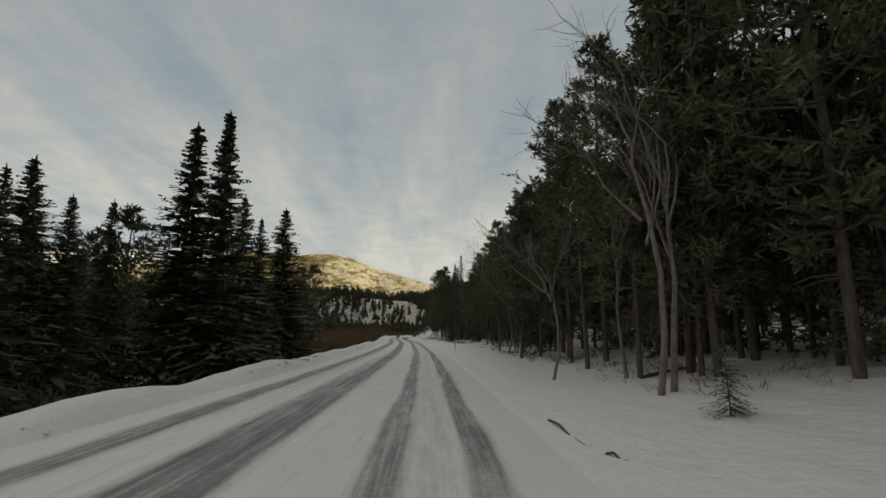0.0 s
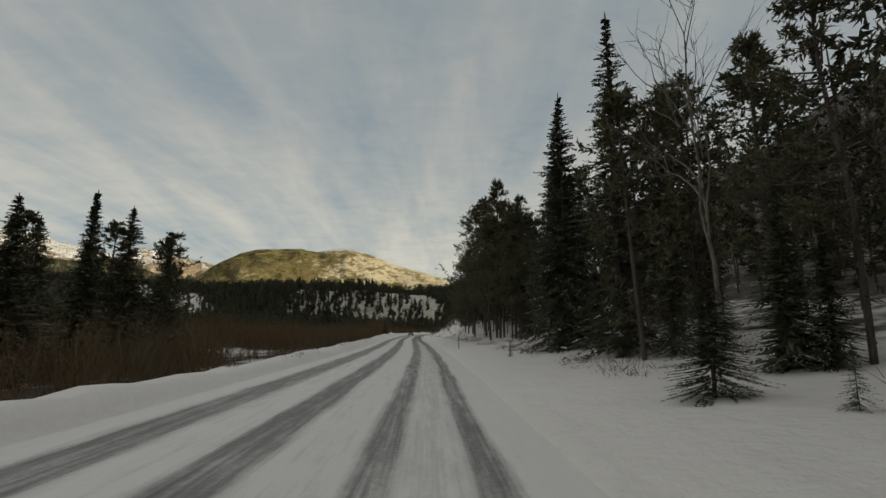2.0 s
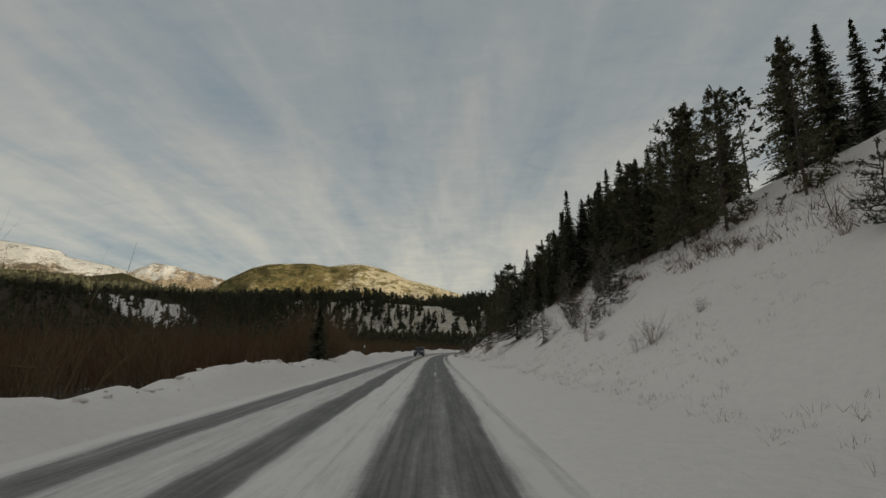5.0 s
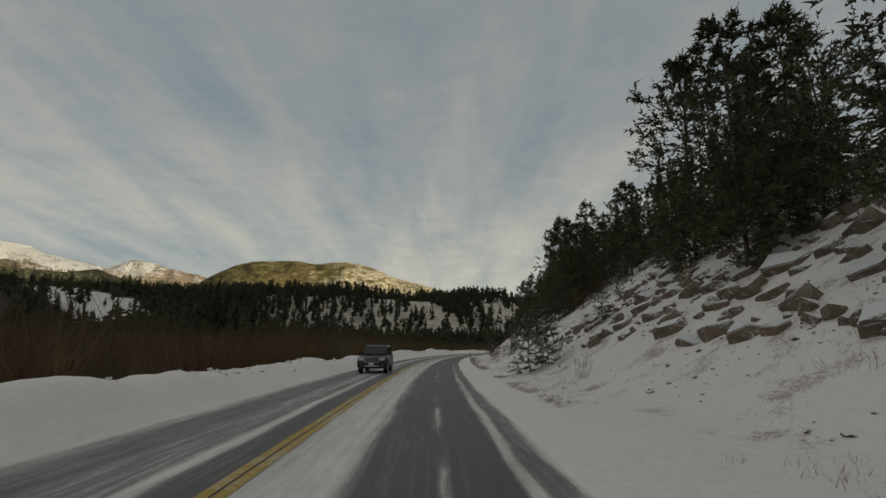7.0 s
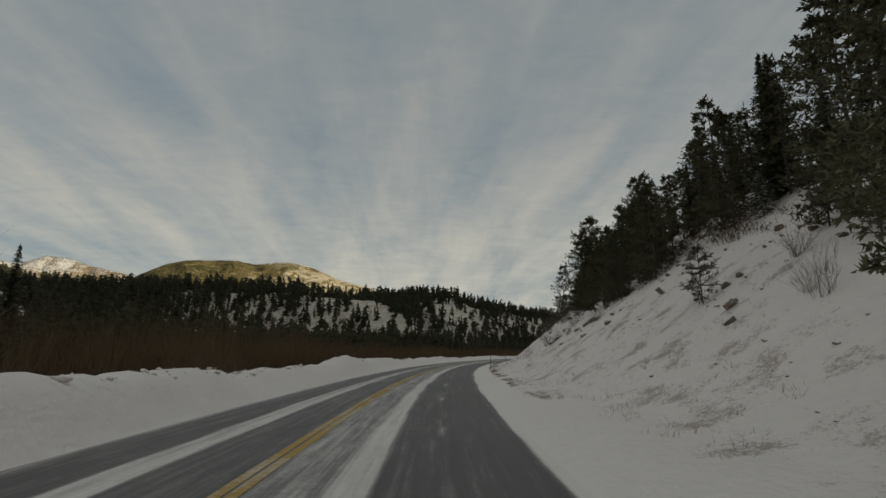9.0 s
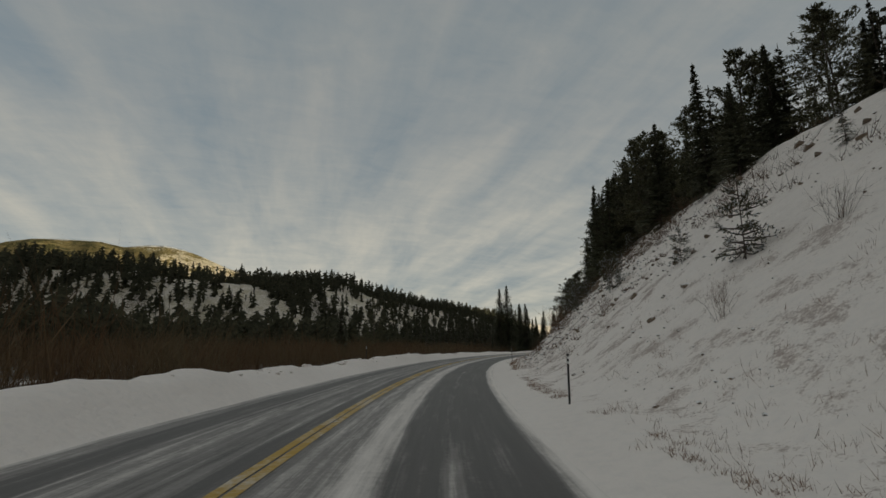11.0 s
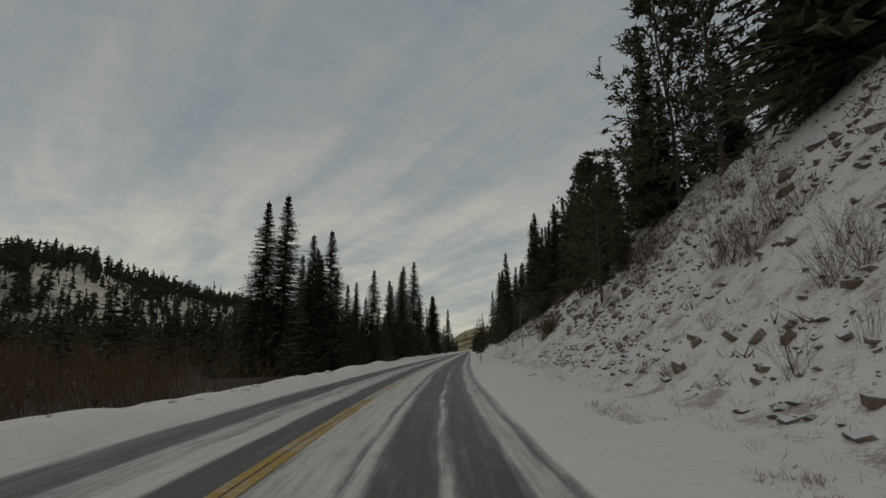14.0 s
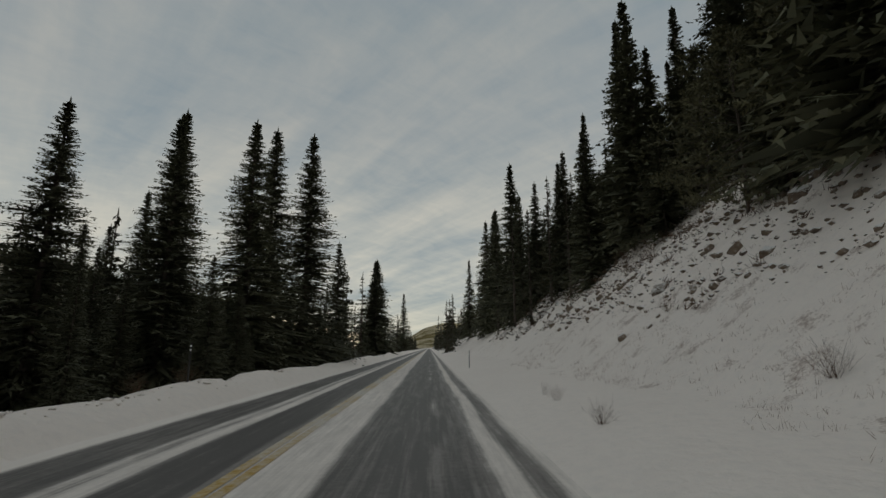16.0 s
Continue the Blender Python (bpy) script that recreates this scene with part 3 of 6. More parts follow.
def build_road():
    s = np.concatenate([np.arange(-60, -4, 4.0), np.arange(-4, 150, 1.2), np.arange(150, 320, 0.6), np.arange(320, 620, 1.2), np.arange(620, 1400, 8.0)])
    d = np.concatenate([np.arange(-6.35, 2.05, 0.06), [2.1]])
    S, D = np.meshgrid(s, d, indexing="ij")
    X, Y = place(S, D)
    Z = 0.012 * bumps(X, Y, 2.2, 61, 2) - 0.02 * np.abs(D + 2.1) / 4
    me = mesh_from("road", np.stack([X, Y, Z], -1).reshape(-1, 3), grid_faces(*X.shape), ROAD, True)
    floats(me, "cover", road_cover(S, D))
    uv = me.uv_layers.new(name="metres")
    idx = np.zeros(len(me.loops), np.int32)
    me.loops.foreach_get("vertex_index", idx)
    uv.data.foreach_set("uv", np.stack([D.ravel()[idx], S.ravel()[idx]], -1).astype(np.float32).ravel())
    ob = tagged(new("road", me), "two-lane asphalt road with packed snow and wheel tracks", "road", kind="structure")
    for c, s0, s1, paint in ((-2.30, 216, 229, SNOWY_YELLOW), (-2.50, 216, 229, SNOWY_YELLOW), (-2.30, 229, 474, YELLOW), (-2.50, 229, 474, YELLOW), (-2.30, 474, 1000, SNOWY_YELLOW), (-2.50, 474, 1000, SNOWY_YELLOW)):
        s2 = np.arange(s0, s1 + 1, 1.0)
        S2, D2 = np.meshgrid(s2, np.array([c - 0.078, c + 0.078]), indexing="ij")
        X2, Y2 = place(S2, D2)
        Z2 = 0.012 * bumps(X2, Y2, 2.2, 61, 2) - 0.02 * np.abs(D2 + 2.1) / 4 + 0.007
        line = mesh_from("centre_line", np.stack([X2, Y2, Z2], -1).reshape(-1, 3), grid_faces(*X2.shape), paint)
        part("centre_line", line, ob, "worn yellow painted line half under snow")
    return ob


def build_mountain(name, skyline, near, crest, back, mat, rough, seed, label):
    """A range seen against the sky: crest height by bearing from the valley's middle."""
    ox, oy = -10.0, 195.0
    bear = np.linspace(skyline[0][0], skyline[-1][0], 240)
    tall = np.interp(bear, [a for a, _ in skyline], [b for _, b in skyline]) * crest
    r = np.concatenate([np.linspace(near, crest, 64), np.linspace(crest, back, 10)[1:]])
    B, R = np.meshgrid(np.radians(bear), r, indexing="ij")
    X, Y = ox + R * np.sin(B), oy + R * np.cos(B)
    rise = np.where(R < crest, ((R - near) / (crest - near)) ** 0.85, 1 - 0.5 * (R - crest) / (back - crest))
    U, V = 0.82 * X + 0.57 * Y, 0.5 * (0.82 * Y - 0.57 * X)
    n = bumps(X, Y, 620.0, seed, 4) * 0.5 + (0.42 - np.abs(bumps(U, V, 260.0, seed + 3, 4))) * 1.3
    fade = np.where(R < crest, np.sin(np.clip(rise, 0, 1) * np.pi), 0.0)
    Z = tall[:, None] * rise * (1 + rough * n * fade) - 40 * (1 - rise)
    me = mesh_from(name, np.stack([X, Y, Z], -1).reshape(-1, 3), grid_faces(*X.shape)[:, ::-1], mat, True)
    return tagged(new(name, me), label, "mountain", kind="structure")


build_ground()
build_road()
build_mountain("backdrop_hill", [(-37, 0.03), (-31, 0.085), (-28.2, 0.112), (-26.4, 0.133), (-24.3, 0.154), (-22.6, 0.163), (-20.8, 0.167), (-17.7, 0.170), (-15.8, 0.164), (-13.9, 0.171), (-12.4, 0.173), (-10.6, 0.168), (-8.6, 0.156), (-6.5, 0.140), (-3.8, 0.129), (-0.5, 0.112), (5, 0.07), (9, 0.02)],
               2300, 4100, 4500, HILL, 0.24, 71, "sunlit grassy hill with dark woods and a snowy top")
build_mountain("backdrop_peaks", [(-62, 0.12), (-52, 0.158), (-47, 0.166), (-44.2, 0.163), (-41.8, 0.159), (-40.7, 0.148), (-37.5, 0.140), (-35.6, 0.131), (-33.5, 0.12), (-30, 0.09), (-27, 0.04)],
               3300, 4400, 4650, PEAK, 0.5, 83, "far snowy mountain range in warm low sun")
build_mountain("backdrop_peak", [(-39, 0.09), (-37, 0.120), (-35.6, 0.134), (-34.5, 0.145), (-33.8, 0.151), (-31.8, 0.148), (-30.7, 0.139), (-28.6, 0.134), (-27.2, 0.129), (-24, 0.10), (-20, 0.05)],
               3150, 4300, 4600, STONY, 0.5, 87, "stony tan peak with thin snow in low sun")
build_mountain("backdrop_shoulder", [(-62, 0.11), (-50, 0.121), (-43.8, 0.122), (-39.1, 0.120), (-37.8, 0.125), (-36.5, 0.130), (-34.8, 0.119), (-33.3, 0.111), (-31, 0.09), (-27, 0.03)],
               1900, 3000, 3300, SHOULDER, 0.10, 91, "low wooded shoulder below the snowy range")
build_mountain("backdrop_far_hill", [(37.5, 0.008), (40, 0.036), (42.0, 0.046), (43.8, 0.046), (45.5, 0.034), (48.5, 0.008)],
               2600, 3600, 4000, HILL, 0.12, 97, "distant rounded hill where the road ends")
# added out of view: blocks the low sun from road, flats and hillside
build_mountain("shade_ridge", [(56, 0.03), (64, 0.21), (76, 0.28), (110, 0.295), (150, 0.285), (185, 0.23), (215, 0.05)],
               760, 1120, 1500, SHADE_RIDGE, 0.06, 101, "unseen ridge added behind the cut slope to shade the valley")
# ---- trees and plants ----
def blades(base, along, side, length, width):
    """Slim three-cornered blades from base points: vertices and faces."""
    n = len(base)
    w = side * (width / 2)[:, None]
    v = np.stack([base - w, base + w, base + along * length[:, None]], 1).reshape(-1, 3)
    return v, np.arange(3 * n).reshape(n, 3)


def unit(v):
    return v / np.maximum(np.linalg.norm(v, axis=-1, keepdims=True), 1e-9)


def tube(points, radii, sides=6):
    """A tapered limb along points."""
    pts, n = np.asarray(points, float), len(points)
    ring = np.linspace(0, 2 * np.pi, sides, endpoint=False)
    v = []
    for i in range(n):
        a = unit(pts[min(i + 1, n - 1)] - pts[max(i - 1, 0)])
        u = unit(np.cross(a, [0.3, 1, 0.1] if abs(a[2]) > 0.5 else [0, 0, 1]))
        w = np.cross(a, u)
        v.append(pts[i] + radii[i] * (np.cos(ring)[:, None] * u + np.sin(ring)[:, None] * w))
    f = [(i * sides + j, i * sides + (j + 1) % sides, (i + 1) * sides + (j + 1) % sides, (i + 1) * sides + j) for i in range(n - 1) for j in range(sides)]
    return np.concatenate(v), f


def gather(pieces):
    verts, faces, k = [], [], 0
    for v, f in pieces:
        verts.append(v)
        faces += [tuple(int(a) + k for a in q) for q in (f if isinstance(f, list) else f.tolist())]
        k += len(v)
    return np.concatenate(verts), faces


def crown_blades(rng, base, tip, count, length, width, droop, spread):
    """Needle sprays along boughs that run from base to tip."""
    b = len(base)
    f = np.tile(np.linspace(0.12, 1.0, count), (b, 1)) + rng.uniform(-0.04, 0.04, (b, count))
    p = base[:, None] + (tip - base)[:, None] * f[..., None]
    bough = np.linalg.norm(tip - base, axis=1)
    p[..., 2] -= (droop * bough)[:, None] * f * (1.0 - 0.45 * f)
    d = unit(tip - base)[:, None] + np.zeros_like(p)
    flat = unit(np.cross(d, [0, 0, 1.0]))
    sgn = np.where(np.arange(count) % 2 == 0, 1.0, -1.0)[None, :, None]
    a = unit(d * rng.uniform(0.35, 1.1, p.shape[:2])[..., None] + flat * sgn * spread + rng.normal(0, 0.28, p.shape) + np.array([0, 0, -0.12]))
    side = unit(np.cross(a, rng.normal(0, 0.55, p.shape) + np.array([0, 0, 1.0])))
    ln = (length * (0.45 + 0.55 * (1 - f)) * rng.uniform(0.7, 1.25, f.shape) * np.clip(bough, 0.32, 1.6)[:, None])
    return blades(p.reshape(-1, 3), a.reshape(-1, 3), side.reshape(-1, 3), ln.ravel(), (width * rng.uniform(0.7, 1.3, f.shape)).ravel())


def spruce_shape(seed, tall, spread, whorls, boughs, sprays, width, low=0.04, length=0.5, web=0.3):
    rng = np.random.RandomState(seed)
    z = np.concatenate([np.repeat(tall * (low + (0.985 - low) * (np.arange(whorls) / whorls) ** 0.9), boughs)])
    z = z + rng.uniform(-0.4, 0.4, len(z)) * tall / whorls
    az = rng.uniform(0, 2 * np.pi, len(z))
    k = np.clip(1 - z / tall, 0, 1)
    lump = 1 + 0.22 * np.sin(z * 1.7 + seed) * np.cos(az * 2 + seed) + rng.normal(0, 0.16, len(z))
    reach = np.clip(spread * (0.03 + 1.03 * k) * lump * np.clip(0.7 + 5 * (z / tall - low), 0.6, 1), 0.12, 9)
    base = np.stack([0 * z, 0 * z, z], 1)
    tip = base + np.stack([np.cos(az) * reach, np.sin(az) * reach, reach * (0.32 - 0.65 * k)], 1)
    v, f = crown_blades(rng, base, tip, sprays, length, width, 0.22 * np.ones(len(z)), 0.75)
    wv, wf = blades(base + (tip - base) * 0.08, unit(tip - base), unit(np.cross(tip - base, rng.normal(0, 0.35, tip.shape) + [0, 0, 1.0])), np.linalg.norm(tip - base, axis=1) * 0.9, reach * web)
    top, tf = blades(np.array([[0, 0, tall * 0.955]] * 3), unit(np.array([[0, 0, 1.0], [0.05, 0, 1], [0, 0.05, 1]])), np.array([[1.0, 0, 0], [0, 1, 0], [0.7, 0.7, 0]]), np.full(3, tall * 0.05), np.full(3, 0.12))
    trunk = tube([(0, 0, -0.5), (0.02, 0, tall * 0.3), (0.0, 0.03, tall * 0.65), (0, 0, tall * 0.97)], [tall * 0.0125, tall * 0.0095, tall * 0.006, 0.02])
    return trunk, gather([(v, f), (wv, wf), (top, tf)])


def pine_shape(seed, tall, spread, boughs, tufts, width, low=0.4, needles=12, length=1.0):
    """A lodgepole pine: bare lower stem, open crown of separate tufts."""
    rng = np.random.RandomState(seed)
    f = rng.uniform(0, 1, boughs) ** (0.85 if low > 0.07 else 1.2)
    z = tall * (low + (0.97 - low) * f)
    az = rng.uniform(0, 2 * np.pi, boughs)
    form = np.clip(np.minimum((z / tall - low + (0.06 if low > 0.07 else 0.15)) * 4.5, (1.04 - z / tall) * 2.1), 0.1, 1)
    reach = spread * form * rng.uniform(0.5, 1.15, boughs)
    base = np.stack([0 * z, 0 * z, z], 1)
    tip = base + np.stack([np.cos(az) * reach, np.sin(az) * reach, reach * (rng.uniform(-0.05, 0.65, boughs) - (0.45 * np.clip(1 - 2.5 * f, 0, 1) if low < 0.07 else 0))], 1)
    # twigs on the outer boughs, needles all along the twigs
    along = rng.uniform(0.30, 1.0, (boughs, tufts))
    start = (base[:, None] + (tip - base)[:, None] * along[..., None]).reshape(-1, 3)
    n = len(start)
    aim = unit(np.repeat(unit(tip - base), tufts, 0) + rng.normal(0, 0.55, (n, 3)) + np.array([0, 0, 0.22]))
    twig = (0.34 * np.repeat(reach, tufts) * (1.25 - along.ravel()) + 0.13 * spread) * rng.uniform(0.7, 1.2, n)
    q = start[:, None] + aim[:, None] * (twig[:, None] * rng.uniform(0, 1, (n, needles)))[..., None]
    out = unit(aim[:, None] * 0.75 + rng.normal(0, 0.6, (n, needles, 3)))
    side = unit(np.cross(out, rng.normal(0, 1, out.shape)))
    ln = length * rng.uniform(0.16, 0.34, (n, needles)) * np.clip(spread / 2.0, 0.35, 1.25)
    v, fc = blades(q.reshape(-1, 3), out.reshape(-1, 3), side.reshape(-1, 3), ln.ravel(), np.full(n * needles, width))
    bend = rng.uniform(-0.012, 0.012, 2) * tall
    trunk = tube([(0, 0, -0.5), (bend[0], bend[1], tall * 0.35), (bend[0] * 0.5, -bend[1], tall * 0.7), (0, 0, tall * 0.97)], [tall * 0.0088, tall * 0.0074, tall * 0.005, 0.02])
    limbs = [trunk]
    for i in range(0, boughs, 2 if boughs > 50 else 6):
        limbs.append(tube([base[i], (base[i] + tip[i]) / 2 + [0, 0, -0.04 * reach[i]], tip[i]], [0.035, 0.022, 0.008], 3))
    for i in range(int(tall * 1.1) if boughs > 50 else 3):
        zz = rng.uniform(0.12, low + 0.1) * tall
        a, ln2 = rng.uniform(0, 6.28), rng.uniform(0.3, 1.2) * spread * 0.5
        q = np.array([0, 0, zz])
        limbs.append(tube([q, q + [math.cos(a) * ln2 * 0.6, math.sin(a) * ln2 * 0.6, -0.05], q + [math.cos(a) * ln2, math.sin(a) * ln2, -0.22 * ln2]], [0.02, 0.013, 0.005], 3))
    return gather(limbs), (v, fc)


def branchy_shape(seed, tall, radius, forks, depth, up=0.55):
    """A leafless broadleaf: stem, limbs and twigs."""
    rng = np.random.RandomState(seed)
    limbs, marks = [], []

    def grow(p, d, ln, r, left):
        if left == depth - 1:
            marks.append(len(limbs))
        pts, rad = [p], [r]
        for i in range(4):
            d = unit(d + rng.normal(0, 0.13 if left == depth else 0.20, 3) + np.array([0, 0, 0.05]))
            p = p + d * ln / 4
            pts.append(p)
            rad.append(r * (1 - 0.16 * (i + 1)))
        limbs.append(tube(pts, rad, 5 if left > 1 else 3))
        if left == 0:
            return
        for i in range(forks):
            k = rng.uniform(0.35, 1.0) if left < depth else rng.uniform(0.45, 1.0)
            q = pts[1] + (pts[4] - pts[1]) * k
            grow(q, unit(d * up + rng.normal(0, 0.42, 3) + np.array([0, 0, 0.2])), ln * rng.uniform(0.4, 0.62), r * 0.45, left - 1)

    grow(np.array([0, 0, -0.3]), np.array([0.05, 0, 1.0]), tall * 0.66, radius, depth)
    top = limbs[0][0][-5:].mean(0)
    for v, _ in limbs:
        v[:, :2] -= np.outer(np.maximum(v[:, 2], 0), 0.85 * top[:2] / top[2])
    return limbs[0], [gather(limbs[a:b]) for a, b in zip(marks, marks[1:] + [len(limbs)])]


def shrub_shape(seed, tall, stems, fan, width):
    """A bare shrub: a fan of bent twigs with side shoots."""
    rng = np.random.RandomState(seed)
    base = np.stack([rng.normal(0, 0.10 * tall, stems), rng.normal(0, 0.10 * tall, stems), np.full(stems, -0.08)], 1)
    a = unit(np.stack([rng.normal(0, fan, stems), rng.normal(0, fan, stems), np.ones(stems)], 1))
    ln = tall * rng.uniform(0.55, 1.1, stems)
    side = unit(np.cross(a, rng.normal(0, 1, a.shape)))
    v1 = blades(base, a, side, ln, np.full(stems, width))
    reps = 3
    q = np.repeat(base + a * (ln * 0.4)[:, None], reps, 0) + np.repeat(a * ln[:, None], reps, 0) * rng.uniform(0, 0.4, stems * reps)[:, None]
    b = unit(np.repeat(a, reps, 0) + rng.normal(0, 0.45, (stems * reps, 3)))
    v2 = blades(q, b, unit(np.cross(b, rng.normal(0, 1, b.shape))), np.repeat(ln, reps) * rng.uniform(0.2, 0.45, stems * reps), np.full(stems * reps, width * 0.7))
    return gather([v1, v2])


def tree_thing(name, trunk, crown, bark, needles, label, category="tree", group=""):
    ob = tagged(new(name), label, category, group)
    ob.empty_display_size = 0.2
    part("trunk", mesh_from(name + "_trunk", trunk[0], trunk[1], bark, True), ob)
    if crown is not None:
        part("crown", mesh_from(name + "_crown", crown[0], crown[1], needles), ob)
    return ob


class Kind:
    """A kind of plant in a few forms; the first ones set are the forms themselves, the rest are copies."""

    def __init__(self, makers):
        self.makers, self.made = makers, {}

    def put(self, i, p, size, turn, lean=(0.0, 0.0)):
        i %= len(self.makers)
        m = Matrix.Translation(p) @ Euler((lean[0], lean[1], turn)).to_matrix().to_4x4() @ Matrix.Diagonal((size, size, size, 1))
        if i not in self.made:
            self.made[i] = self.makers[i]()
            self.made[i].matrix_basis = m
            return self.made[i]
        src = self.made[i]
        ob = copy_thing(src, Matrix.Identity(4))
        ob.matrix_basis = m
        return ob


SPRUCE_LABEL, PINE_LABEL = "tall dark green spruce with ragged drooping boughs", "dark lodgepole pine with a bare lower stem"
spruce = Kind([lambda k=k: tree_thing("spruce_tree", *spruce_shape(100 + k, 10.0, (2.0, 1.6, 2.3, 1.3)[k], 48, 9, 8, 0.14, 0.02, 0.43, 0.18), BARK, SPRUCE, SPRUCE_LABEL, group="roadside conifers") for k in range(4)])
spruce_dense = Kind([lambda k=k: tree_thing("spruce_tree", *spruce_shape(110 + k, 10.0, (2.0, 1.6, 2.3, 1.3)[k], 52, 10, 8, 0.13, 0.02, 0.41, 0.22), BARK, SPRUCE, SPRUCE_LABEL, group="roadside conifers") for k in range(4)])
spruce_near = Kind([lambda k=k: tree_thing("spruce_tree", *spruce_shape(120 + k, 10.0, (1.5, 2.3)[k], 50, 9, 19, 0.065, 0.03, 0.25, 0.05), BARK, SNOWY_SPRUCE, SPRUCE_LABEL, group="roadside conifers") for k in range(2)])
spruce_tall = Kind([lambda k=k: tree_thing("spruce_tree", *spruce_shape(130 + k, 10.0, (1.75, 1.45, 1.95)[k], 72, 12, 15, 0.062, 0.015, 0.27, 0.10), BARK, SPRUCE, SPRUCE_LABEL, group="roadside conifers") for k in range(3)])
pine_near = Kind([lambda k=k: tree_thing("pine_tree", *pine_shape(210 + k, 10.0, (2.0, 1.7, 2.2)[k], 98, 9, 0.062, (0.16, 0.24, 0.10)[k], 8, 0.72), BARK, PINE, PINE_LABEL, group="roadside conifers") for k in range(3)])
spruce_big = Kind([lambda: tree_thing("spruce_tree", *spruce_shape(126, 10.0, 2.4, 40, 11, 64, 0.062, 0.01, 0.22, 0.008), BARK, SNOWY_SPRUCE, "large dark spruce with snow on its low boughs", group="roadside conifers")])
pine = Kind([lambda k=k: tree_thing("pine_tree", *pine_shape(200 + k, 10.0, (2.1, 1.8, 2.3, 1.7)[k], 84, 8, 0.10, (0.13, 0.20, 0.08, 0.22)[k], 7, 0.82), BARK, PINE, PINE_LABEL, group="roadside conifers") for k in range(4)])
bushy_pine = Kind([lambda k=k: tree_thing("pine_tree", *pine_shape(220 + k, 10.0, (2.3, 1.9, 2.6)[k], 104, 8, 0.105, (0.02, 0.05, 0.02)[k], 8, 0.78), BARK, PINE, "dark bushy pine with boughs low on the stem", group="roadside conifers") for k in range(3)])
DEEP = [spruce_shape(140, 10.0, 1.9, 13, 5, 4, 0.42, 0.04, 0.6, 0.4), spruce_shape(141, 10.0, 1.5, 13, 5, 4, 0.36, 0.04, 0.55, 0.4), pine_shape(240, 10.0, 1.8, 30, 3, 0.30, 0.2, 5), pine_shape(241, 10.0, 1.5, 28, 3, 0.30, 0.28, 5),
        spruce_shape(142, 10.0, 1.9, 22, 6, 6, 0.16, 0.04, 0.5, 0.08), spruce_shape(143, 10.0, 1.5, 22, 6, 6, 0.15, 0.04, 0.45, 0.08), pine_shape(242, 10.0, 2.1, 36, 4, 0.18, 0.16, 6), pine_shape(243, 10.0, 1.9, 36, 4, 0.18, 0.24, 6)]
sapling = Kind([lambda k=k: tree_thing("young_pine", *pine_shape(260 + k, 2.6, (0.95, 0.75, 1.1)[k], 52, 6, 0.034, (0.05, 0.06, 0.04)[k], 9), BARK, SNOWY_PINE, "small snow-dusted pine on the snowy bank", group="young pines on the slope") for k in range(3)])
full_sapling = Kind([lambda k=k: tree_thing("young_pine", *pine_shape(266 + k, 2.6, (0.95, 0.8)[k], 64, 8, 0.026, (0.03, 0.05)[k], 13, 0.8), BARK, SNOWY_PINE, "bushy snow-dusted young pine on the snowy bank", group="young pines on the slope") for k in range(2)])
fir_sapling = Kind([lambda k=k: tree_thing("young_spruce", *spruce_shape(280 + k, 2.6, (0.95, 0.75)[k], 20, 8, 12, 0.035, 0.02, 0.28, 0.08), BARK, SNOWY_PINE, "small snow-dusted spruce on the snowy bank", group="young spruces on the slope") for k in range(2)])


def aspen_form(k):
    stem, limbs = branchy_shape(300 + k, 10.0, 0.10, 5, 3, 1.0)
    ob = tagged(new("aspen_tree"), "leafless pale-barked aspen with crooked limbs", "tree", "bare aspens")
    part("trunk", mesh_from("aspen_trunk", stem[0], stem[1], ASPEN, True), ob)
    for v, f in limbs:
        part("limb", mesh_from("aspen_limb", v, f, ASPEN, True), ob)
    return ob


aspen = Kind([lambda k=k: aspen_form(k) for k in range(3)])


def bare_shrub(k):
    return tagged(new("bare_shrub", mesh_from("bare_shrub", *shrub_shape(320 + k, 1.3, (44, 26, 60)[k], (0.45, 0.3, 0.6)[k], 0.011), TWIG)), "leafless brown shrub poking out of the snow", "shrub", "bare shrubs on the slope")


shrub = Kind([lambda k=k: bare_shrub(k) for k in range(3)])


def block_points(r2, stretch):
    """Corners of a broken block: a box with knocked-off corners and split faces."""
    box_pts = np.array([(x, y, z) for x in (-1, 1) for y in (-1, 1) for z in (-1, 1)], float)
    pts = np.concatenate([box_pts * r2.uniform(0.55, 1.0, (8, 3)), unit(r2.normal(0, 1, (9, 3))) * r2.uniform(0.85, 1.25, (9, 1))])
    return pts * 0.33 * stretch


